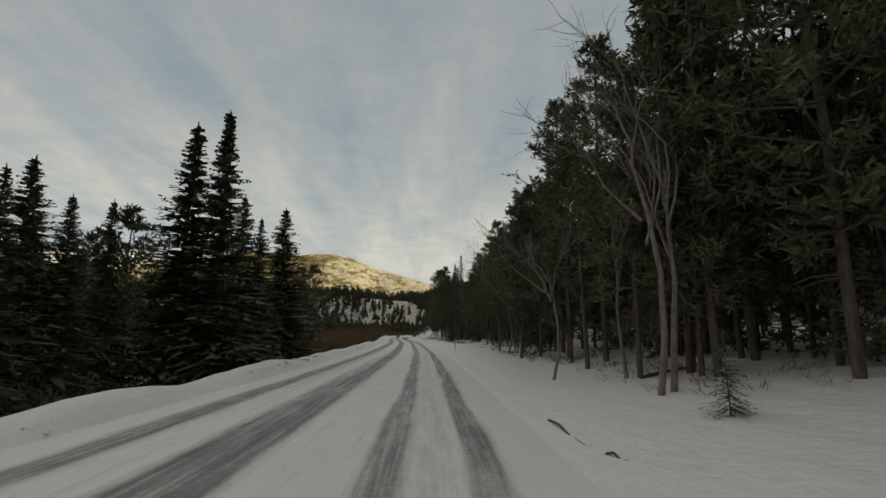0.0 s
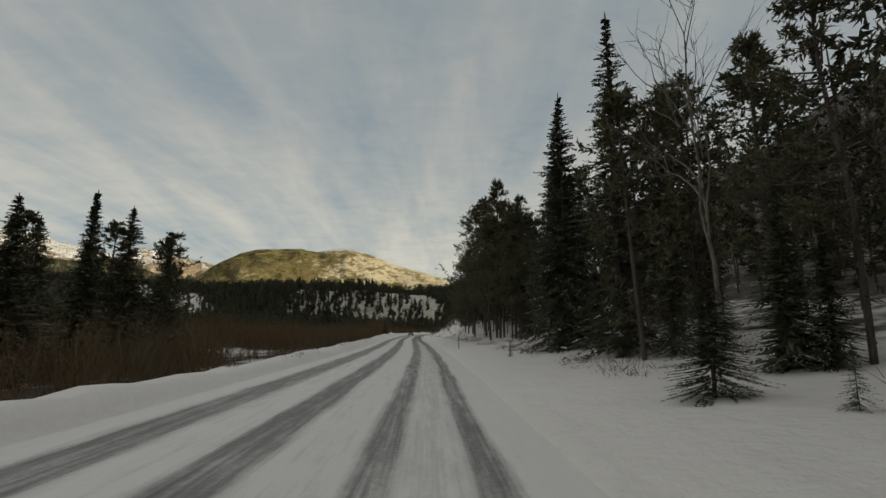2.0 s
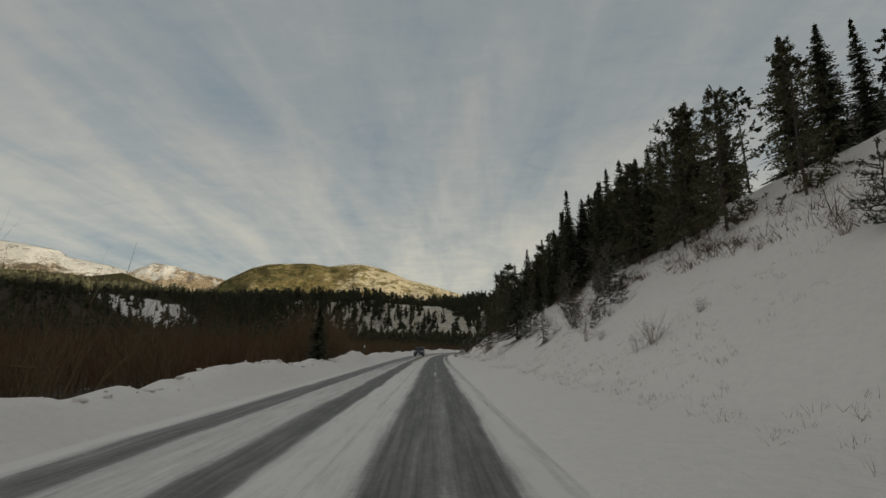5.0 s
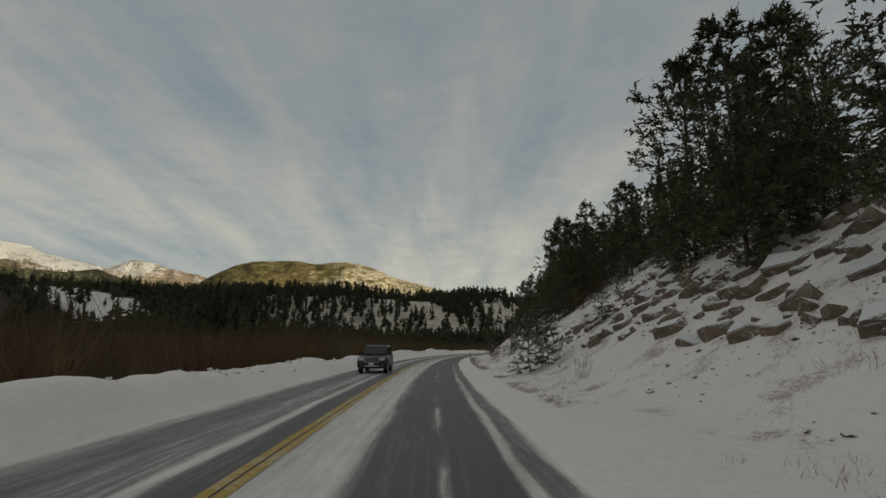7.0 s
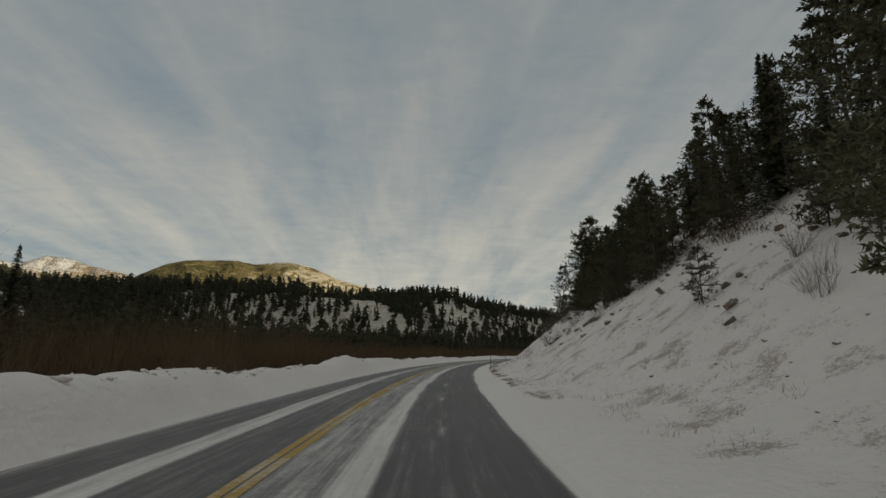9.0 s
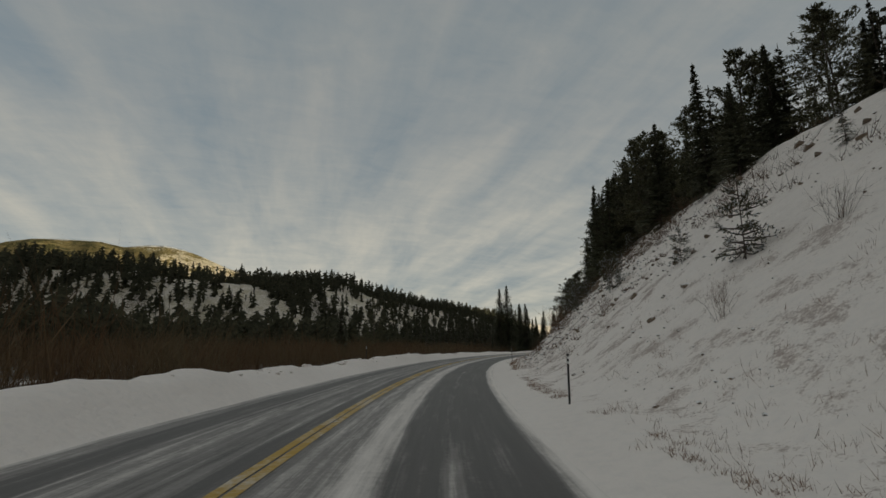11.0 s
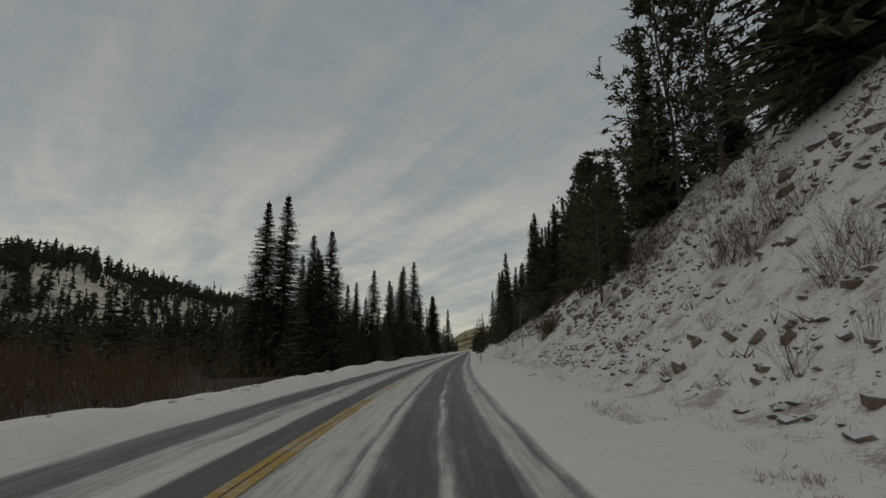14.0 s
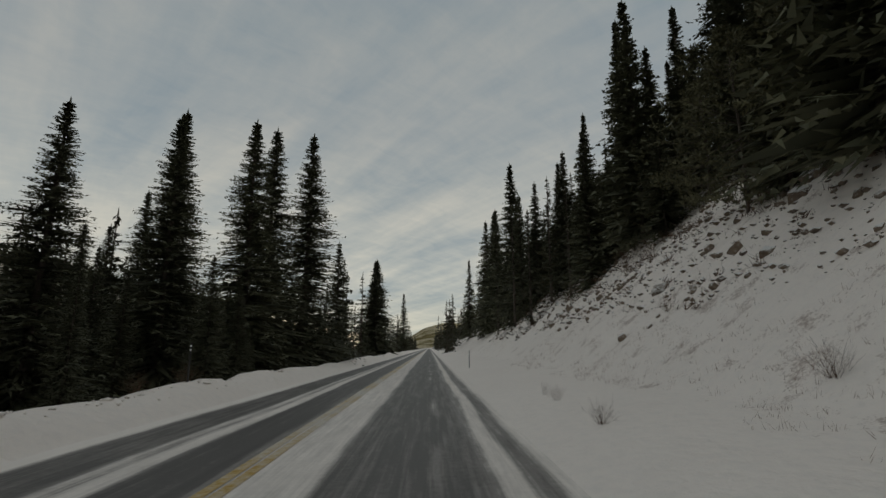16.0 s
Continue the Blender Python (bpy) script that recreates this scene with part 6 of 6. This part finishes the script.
for s, d, tall, k in [(418.6, 7.0, 1.7, 2), (504.9, 8.9, 2.8, 2), (219.3, 5.9, 1.3, 0), (265.7, 4.3, 0.7, 1), (533.7, 3.2, 0.55, 2), (397.4, 5.4, 1.3, 2), (399.7, 7.1, 2.4, 0), (399.2, 7.4, 2.6, 0), (405.9, 5.7, 1, 1), (396.9, 5.2, 0.9, 2), (485.5, 9.5, 1.3, 2), (487.9, 12.4, 1.6, 2), (495.3, 15.9, 1, 0), (525.4, 9.8, 0.9, 1), (488, 10.2, 0.7, 1), (266.3, 4.6, 0.9, 1), (269, 5.5, 0.6, 1), (267, 5.7, 0.7, 0), (268.9, 7.1, 0.9, 1), (272, 7, 0.9, 1), (271.8, 7.8, 0.9, 0), (537.3, 3.3, 0.45, 0), (539.0, 3.4, 0.4, 1), (220.2, 6.3, 1.5, 2), (208.8, 6.3, 0.6, 1), (207.6, 6.0, 0.5, 0), (399.1, 7.1, 1.5, 1), (396.8, 7.4, 1.5, 1), (192.6, 8.6, 1.8, 1), (503.6, 9.3, 2.3, 2)]:
    shrub.put(k, spot(s, d), tall / 1.3, s)
pine.put(1, spot(297.0, 5.4), 0.58, 1.0)
for s, d, tall, k in [(269.6, 11.0, 9.0, 0), (272.0, 12.2, 8.5, 1), (267.8, 10.0, 7.5, 2), (274.5, 13.5, 8.0, 0), (270.5, 13.6, 9.0, 1), (277.0, 15.0, 7.5, 2), (279.5, 15.6, 7.0, 0), (500.5, 12.4, 13.0, 1)]:
    bushy_pine.put(k, spot(s, d), tall / 10.0, s)
low_spruce = spruce_big.put(0, spot(74.4, 5.15), 0.27, 1.0)
low_spruce.scale = (0.35, 0.35, 0.25)
STONES = [(237.3, 7.3, 0.95), (239.5, 10.6, 1.2), (241.0, 9.2, 1.1), (235.3, 7.5, 1.1), (242.6, 7.5, 0.7), (239.2, 7.6, 0.8), (417.3, 6.6, 0.85), (415.8, 6.4, 0.5), (416.3, 5.7, 0.3), (444.5, 9.0, 1.1), (441.0, 5.9, 0.6),
          (439.9, 5.2, 0.55), (473.9, 12.2, 1.0), (502.4, 10.2, 0.9), (504.6, 11.8, 1.0), (485.2, 10.3, 0.9), (486.6, 11.1, 0.6), (482.6, 4.3, 0.25), (326.9, 7.2, 1.0), (518.5, 9.6, 1.0), (518.6, 10.4, 1.2)]
MORE_STONES = [(539.8, 12.6, 1.2), (546.2, 15.6, 1.6), (545.0, 8.2, 0.8), (188.9, 9.1, 0.35), (221.5, 9.6, 0.6), (219.6, 9.0, 0.5), (238.2, 8.8, 1.0), (241.8, 8.6, 1.1), (245.0, 8.8, 0.9), (246.2, 9.6, 1.0), (234.0, 8.3, 0.9), (232.6, 7.8, 0.7), (240.4, 8.4, 0.9), (236.6, 9.0, 1.2), (243.4, 9.8, 1.3), (516.0, 11.5, 1.5), (522.5, 9.8, 1.1),
               (221.9, 9.1, 1.3), (219.7, 8.0, 1.0), (223.4, 12.1, 1.4), (220.6, 8.5, 0.8), (304.8, 7.6, 0.6), (451.1, 6.9, 1.2), (449.5, 6.6, 0.9), (446.9, 5.1, 1.0), (452.2, 7.6, 0.9), (448.3, 7.4, 0.8), (447.9, 5.9, 0.7)]
for i, (s, d, size) in enumerate(STONES + MORE_STONES):
    rock_at(i, s, d, size * 0.85, i * 1.9, 0.02)

OUTCROPS = [(326.8, 7.6, 0.9), (329.9, 7.6, 0.7), (322.2, 8.5, 0.7), (321.3, 8.8, 0.9), (318.8, 7.5, 0.5), (322.9, 7.1, 0.4), (322.8, 8.1, 0.6), (403.3, 10.9, 1.3), (406.2, 12.3, 1.1), (409.4, 11.9, 1), (407.6, 11.2, 0.9), (408.5, 7.2, 1), (407.3, 7.9, 0.8), (403.1, 6.9, 0.7), (402.3, 6, 0.7), (398.8, 5.1, 0.8), (400.8, 5.4, 0.5), (406, 13.5, 1.1), (408.2, 12.6, 1), (406.8, 11.3, 1), (408.7, 13.6, 0.9), (401.3, 6.5, 0.5),
            (412.8, 10.6, 0.8), (485.4, 10.7, 1.5), (486.9, 11.3, 0.9), (493.2, 13.9, 0.8), (491.5, 12.7, 0.7), (488.7, 11.7, 0.7), (499.5, 12.9, 1.1), (508.8, 11.1, 1.1), (502.9, 11, 1), (495.1, 9.2, 0.9), (490, 9.5, 0.7), (493.5, 9.9, 0.9), (484.7, 8.9, 0.7), (483.1, 4.6, 0.35), (483.7, 7.7, 0.9), (503.5, 12.7, 1), (494.6, 9.6, 0.6), (484.3, 9.4, 0.8)]
for i, (s, d, size) in enumerate(OUTCROPS):
    rock_at(i + 2, s, d, size, i * 2.3, 0.04)

# tall tangled shrubs on the cut
for s, d, size, k in [(474.6, 9.9, 1.5, 2), (473.6, 10.0, 1.8, 0), (472.9, 10.1, 1.7, 2), (472.4, 10.8, 1.6, 2), (471.8, 11.2, 1.4, 0), (467.4, 8.3, 1.2, 2), (466.8, 8.5, 1.1, 2), (467.9, 9.2, 1.0, 0),
                      (508.1, 9.3, 1.6, 2), (505.9, 8.8, 2.0, 2), (504.9, 8.9, 2.1, 0), (504.3, 9.2, 1.9, 2), (503.9, 9.5, 1.7, 2), (506.6, 9.5, 2.0, 2), (505.4, 9.6, 1.8, 2)]:
    shrub.put(k, spot(s, d), size, s * 2.1 + d)

# brush, blocks and young spruces below the wood where the cut turns
r = np.random.RandomState(227)
for i in range(46):
    s, size, turn, k, u = r.uniform(474, 522), r.uniform(0.7, 1.7), r.uniform(0, 6.28), r.randint(0, 99), r.uniform()
    shrub.put(k, spot(s, np.interp(s, [474, 482, 492, 522], [10.0, 9.2, 11.0, 12.0]) + 4.0 * u), size, turn)
for i in range(42):
    s, size, turn, k, u = r.uniform(474, 522), 0.4 + 0.9 * r.uniform() ** 2, r.uniform(0, 6.28), r.randint(0, 99), r.uniform()
    rock_at(k, s, np.interp(s, [474, 482, 492, 522], [10.0, 8.6, 10.0, 11.0]) + 4.5 * u, size, turn)
for s, d, tall, k in [(494.0, 13.2, 5.5, 1), (497.5, 12.8, 5.0, 3), (498.5, 14.6, 7.0, 1)]:
    spruce.put(k, spot(s, d), tall / 10.0, s)
pine.put(2, spot(491.1, 10.6), 1.12, 0.7)
pine.put(0, spot(498.6, 12.8), 1.1, 2.9)

# broken rock and brush under the trees along the last cut
r = np.random.RandomState(123)
for i in range(90):
    s, e, size, turn, k = r.uniform(500, 600), r.uniform(2.6, 9.0), 0.22 + 0.6 * r.uniform() ** 2, r.uniform(0, 6.28), r.randint(0, 99)
    rock_at(k, s, 6.0 + e, size * 1.3, turn)
for i in range(60):
    s, e, size, turn, k = r.uniform(175, 575), r.uniform(7.0, 11.5), r.uniform(0.7, 1.5), r.uniform(0, 6.28), r.randint(0, 99)
    shrub.put(k, spot(s, knots(s, TOE) + e), size, turn)

small_blocks()

# ---- roadside posts and the small sign ----
BLACK = plain("weathered_black_plastic", (0.030, 0.028, 0.027), 0.6)
GALV = plain("galvanised_steel", (0.20, 0.19, 0.18), 0.5, 0.7, 0.2, 20.0)
WHITE = plain("white_sheeting", (0.72, 0.72, 0.70), 0.4)


def box(bm, x, y, z, cx=0.0, cy=0.0, cz=0.0, bevel=0.0):
    """A box of that size round a centre, joined into bm."""
    made = bmesh.ops.create_cube(bm, size=1.0, matrix=Matrix.Translation((cx, cy, cz)) @ Matrix.Diagonal((x, y, z, 1)))
    if bevel:
        edges = list({e for v in made["verts"] for e in v.link_edges})
        bmesh.ops.bevel(bm, geom=edges, offset=bevel, segments=2, affect="EDGES")


def finish(bm, name, mat, smooth=False):
    me = bpy.data.meshes.new(name)
    bm.normal_update()
    bm.to_mesh(me)
    bm.free()
    me.materials.append(mat)
    if smooth:
        me.polygons.foreach_set("use_smooth", np.ones(len(me.polygons), bool))
    return me


def delineator():
    ob = tagged(new("delineator_post"), "thin dark roadside marker post with white reflector bands", "marker post", "roadside marker posts")
    bm = bmesh.new()
    for x, y, w in ((-0.019, 0, 0.010), (0.019, 0, 0.010), (0, -0.012, 0.044)):
        box(bm, w, 0.030 if w < 0.03 else 0.008, 1.45, x, y, 0.475, 0.003)
    part("post", finish(bm, "post", BLACK), ob)
    for z in (1.10, 0.98):
        bm = bmesh.new()
        box(bm, 0.050, 0.010, 0.060, 0, -0.022, z, 0.003)
        part("reflector_band", finish(bm, "reflector_band", WHITE), ob, "white reflective band")
    return ob


posts = Kind([delineator])
for s, d in [(43.4, 2.9), (105.3, 2.8), (165.0, 3.0), (273.8, 2.8), (335.0, 3.0), (370.0, 3.0), (404.5, 3.1), (446.67, 3.3), (511.2, 2.82), (560.0, 2.9), (447.5, -7.6), (464.8, -8.4), (395.0, -8.0), (540.0, -7.4)]:
    p = spot(s, d)
    posts.put(0, p, 1.0, -float(np.interp(s, S_AXIS, H_AXIS)), (0.015 * math.sin(s), 0.012 * math.cos(s)))


def small_sign(s, d):
    ob = tagged(new("roadside_sign"), "small pale rectangular sign on a thin post", "sign")
    bm = bmesh.new()
    box(bm, 0.045, 0.03, 1.9, 0, 0, 0.5, 0.004)
    part("post", finish(bm, "sign_post", GALV), ob)
    bm = bmesh.new()
    box(bm, 0.20, 0.012, 0.27, 0, -0.025, 1.3, 0.004)
    part("plate", finish(bm, "sign_plate", WHITE), ob, "blank white plate")
    ob.matrix_basis = Matrix.Translation(spot(s, d)) @ pose(0, 0, 0, 0, 0, -math.degrees(float(np.interp(s, S_AXIS, H_AXIS))))


small_sign(225.0, -8.9)


def fallen_branch(points, radius):
    base = Vector(points[0])
    v, f = tube([np.array(p) - np.array(base) for p in points], [radius, radius * 0.9, radius * 0.7, radius * 0.35][:len(points)], 6)
    ob = new("fallen_branch", mesh_from("fallen_branch", v, f, BARK, True))
    ob.location = base
    return tagged(ob, "dark dead branch lying on the snow", "branch", "fallen branches")


for (s, d), (s2, d2), rad in [((9.1, 2.2), (7.1, 2.22), 0.022), ((6.5, 2.3), (6.1, 2.42), 0.02), ((61.6, 6.2), (59.6, 6.6), 0.03), ((60.6, 5.6), (60.2, 7.4), 0.025), ((280.5, 5.6), (279.9, 5.1), 0.015), ((12.6, 5.5), (15.0, 8.5), 0.05)]:
    pts = []
    for k in range(4):
        w = k / 3
        a, b = s + (s2 - s) * w, d + (d2 - d) * w
        q = spot(a, b)
        pts.append((q.x, q.y, q.z + rad * 0.7 + 0.04 * math.sin(k * 2.0)))
    fallen_branch(pts, rad)
# ---- the oncoming car ----
PAINT = plain("dark_green_car_paint", (0.018, 0.022, 0.020), 0.28, 0.0, 0.2, 3.0)
TRIM = plain("black_car_trim", (0.02, 0.02, 0.02), 0.55)
CHROME = plain("dull_chrome", (0.55, 0.55, 0.56), 0.25, 0.9, 0.1)
GLASS = plain("dark_car_glass", (0.012, 0.014, 0.016), 0.08)
LAMP = plain("clear_headlamp_lens", (0.62, 0.64, 0.66), 0.12)
TYRE = plain("snowy_rubber", (0.035, 0.034, 0.033), 0.85, 0.0, 0.4, 12.0)
RIM = plain("grey_alloy", (0.30, 0.30, 0.31), 0.35, 0.8)
RED = plain("red_lamp_lens", (0.25, 0.012, 0.010), 0.2)


def side_solid(profile, half, taper, bevel, mat, name):
    """A solid from a side outline (y, z), as wide as 2 * half, narrowed towards the top by taper."""
    bm = bmesh.new()
    rows = []
    for side in (-1, 1):
        rows.append([bm.verts.new((side * (half - taper * max(0.0, z - 0.95)), y, z)) for y, z in profile])
    bm.faces.new(rows[0])
    bm.faces.new(list(reversed(rows[1])))
    n = len(profile)
    for i in range(n):
        bm.faces.new((rows[0][i], rows[1][i], rows[1][(i + 1) % n], rows[0][(i + 1) % n]))
    bmesh.ops.recalc_face_normals(bm, faces=bm.faces)
    bmesh.ops.bevel(bm, geom=list(bm.edges), offset=bevel, segments=2, affect="EDGES")
    return finish(bm, name, mat, True)


def quad_plate(corners, thick, name, mat):
    """A thin plate on four corners, with a little depth."""
    bm = bmesh.new()
    n = (Vector(corners[1]) - Vector(corners[0])).cross(Vector(corners[3]) - Vector(corners[0])).normalized() * thick
    lo, hi = [bm.verts.new(Vector(c)) for c in corners], [bm.verts.new(Vector(c) + n) for c in corners]
    bm.faces.new(list(reversed(lo)))
    bm.faces.new(hi)
    for i in range(4):
        bm.faces.new((lo[i], lo[(i + 1) % 4], hi[(i + 1) % 4], hi[i]))
    bmesh.ops.recalc_face_normals(bm, faces=bm.faces)
    return finish(bm, name, mat)


def build_car():
    car = tagged(new("suv_car"), "dark green boxy suv with chrome grille on the snowy road", "car")
    # nose at -y
    lower = [(-2.20, 0.38), (-2.22, 0.62), (-2.16, 0.88), (-2.02, 1.00), (-1.05, 1.10), (-0.95, 1.12), (2.05, 1.12), (2.18, 1.00), (2.20, 0.60), (2.14, 0.38), (1.75, 0.30), (-1.90, 0.30)]
    upper = [(-0.98, 1.08), (-0.36, 1.68), (-0.10, 1.74), (1.75, 1.75), (1.98, 1.68), (2.10, 1.08)]
    body = part("body", side_solid(lower, 0.90, 0.10, 0.035, PAINT, "car_body"), car)
    part("cabin", side_solid(upper, 0.88, 0.24, 0.035, PAINT, "car_cabin"), car)
    part("windscreen", quad_plate([(-0.74, -0.90, 1.17), (0.74, -0.90, 1.17), (0.64, -0.40, 1.66), (-0.64, -0.40, 1.66)], 0.012, "windscreen", GLASS), car, "dark windscreen")
    for sx in (-1, 1):
        for y0, y1, y2, y3 in ((-0.62, 0.20, 0.20, -0.22), (0.28, 1.10, 1.10, 0.28), (1.18, 1.86, 1.72, 1.18)):
            c = [(sx * 0.852, y0, 1.16), (sx * 0.852, y1, 1.16), (sx * 0.735, y2, 1.62), (sx * 0.735, y3, 1.62)]
            part("side_window", quad_plate(c if sx > 0 else c[::-1], 0.010, "side_window", GLASS), car, "dark side window")
        bm = bmesh.new()
        box(bm, 0.20, 0.10, 0.15, sx * 1.00, -0.55, 1.20, 0.03)
        box(bm, 0.10, 0.05, 0.04, sx * 0.90, -0.55, 1.15)
        part("door_mirror", finish(bm, "door_mirror", PAINT), car)
        bm = bmesh.new()
        box(bm, 0.34, 0.10, 0.20, sx * 0.66, -2.16, 0.88, 0.03)
        part("headlight", finish(bm, "headlight", LAMP), car, "clear rectangular headlamp")
        bm = bmesh.new()
        box(bm, 0.12, 0.06, 0.09, sx * 0.66, -2.225, 0.52, 0.02)
        part("fog_light", finish(bm, "fog_light", LAMP), car, "small clear fog lamp")
        bm = bmesh.new()
        box(bm, 0.20, 0.08, 0.36, sx * 0.74, 2.17, 0.92, 0.02)
        part("tail_light", finish(bm, "tail_light", RED), car, "red tail lamp")
        bm = bmesh.new()
        box(bm, 0.035, 1.5, 0.035, sx * 0.60, 0.85, 1.80, 0.01)
        for y in (0.2, 1.5):
            box(bm, 0.03, 0.08, 0.06, sx * 0.60, y, 1.765)
        part("roof_rail", finish(bm, "roof_rail", CHROME), car, "grey roof rail")
    bm = bmesh.new()
    for z in (0.68, 0.78, 0.88, 0.96):
        box(bm, 0.92, 0.05, 0.035, 0, -2.235, z, 0.008)
    for x in (-0.46, 0.46):
        box(bm, 0.03, 0.05, 0.32, x, -2.235, 0.82, 0.008)
    part("grille", finish(bm, "grille", CHROME), car, "chrome bar grille")
    bm = bmesh.new()
    box(bm, 0.88, 0.03, 0.30, 0, -2.205, 0.82)
    part("grille_backing", finish(bm, "grille_backing", TRIM), car, "black grille backing")
    bm = bmesh.new()
    box(bm, 1.78, 0.18, 0.22, 0, -2.20, 0.46, 0.05)
    bumper = part("bumper", finish(bm, "bumper", TRIM), car, "black front bumper")
    bm = bmesh.new()
    box(bm, 0.90, 0.04, 0.09, 0, -2.30, 0.47, 0.01)
    part("bumper_insert", finish(bm, "bumper_insert", CHROME), bumper, "chrome lower intake trim")
    bm = bmesh.new()
    box(bm, 0.32, 0.015, 0.15, 0, -2.335, 0.60, 0.004)
    part("number_plate", finish(bm, "number_plate", WHITE), bumper, "pale blank number plate")
    for sx in (-1, 1):
        for y in (-1.38, 1.36):
            bm = bmesh.new()
            bmesh.ops.create_cone(bm, cap_ends=True, segments=28, radius1=0.35, radius2=0.35, depth=0.23, matrix=Matrix.Translation((sx * 0.80, y, 0.35)) @ Matrix.Rotation(math.pi / 2, 4, "Y"))
            bmesh.ops.bevel(bm, geom=[e for e in bm.edges if len(e.link_faces) == 2 and any(len(f.verts) > 4 for f in e.link_faces)], offset=0.04, segments=2, affect="EDGES")
            tyre = part("wheel", finish(bm, "tyre", TYRE), car, "black tyre caked with snow")
            bm = bmesh.new()
            bmesh.ops.create_cone(bm, cap_ends=True, segments=24, radius1=0.21, radius2=0.21, depth=0.02, matrix=Matrix.Translation((sx * 0.915, y, 0.35)) @ Matrix.Rotation(math.pi / 2, 4, "Y"))
            for k in range(5):
                a = k * 2 * math.pi / 5
                box(bm, 0.02, 0.05, 0.19, sx * 0.928, y + 0.10 * math.sin(a), 0.35 + 0.10 * math.cos(a))
            part("rim", finish(bm, "rim", RIM), tyre, "grey alloy rim")
    return car


CAR_S, CAR_D = 260.3, -4.0
car = build_car()
cx, cy = place(CAR_S, CAR_D)
car.matrix_basis = pose(float(cx), float(cy), -0.01, 0, 0, -math.degrees(float(np.interp(CAR_S, S_AXIS, H_AXIS))))
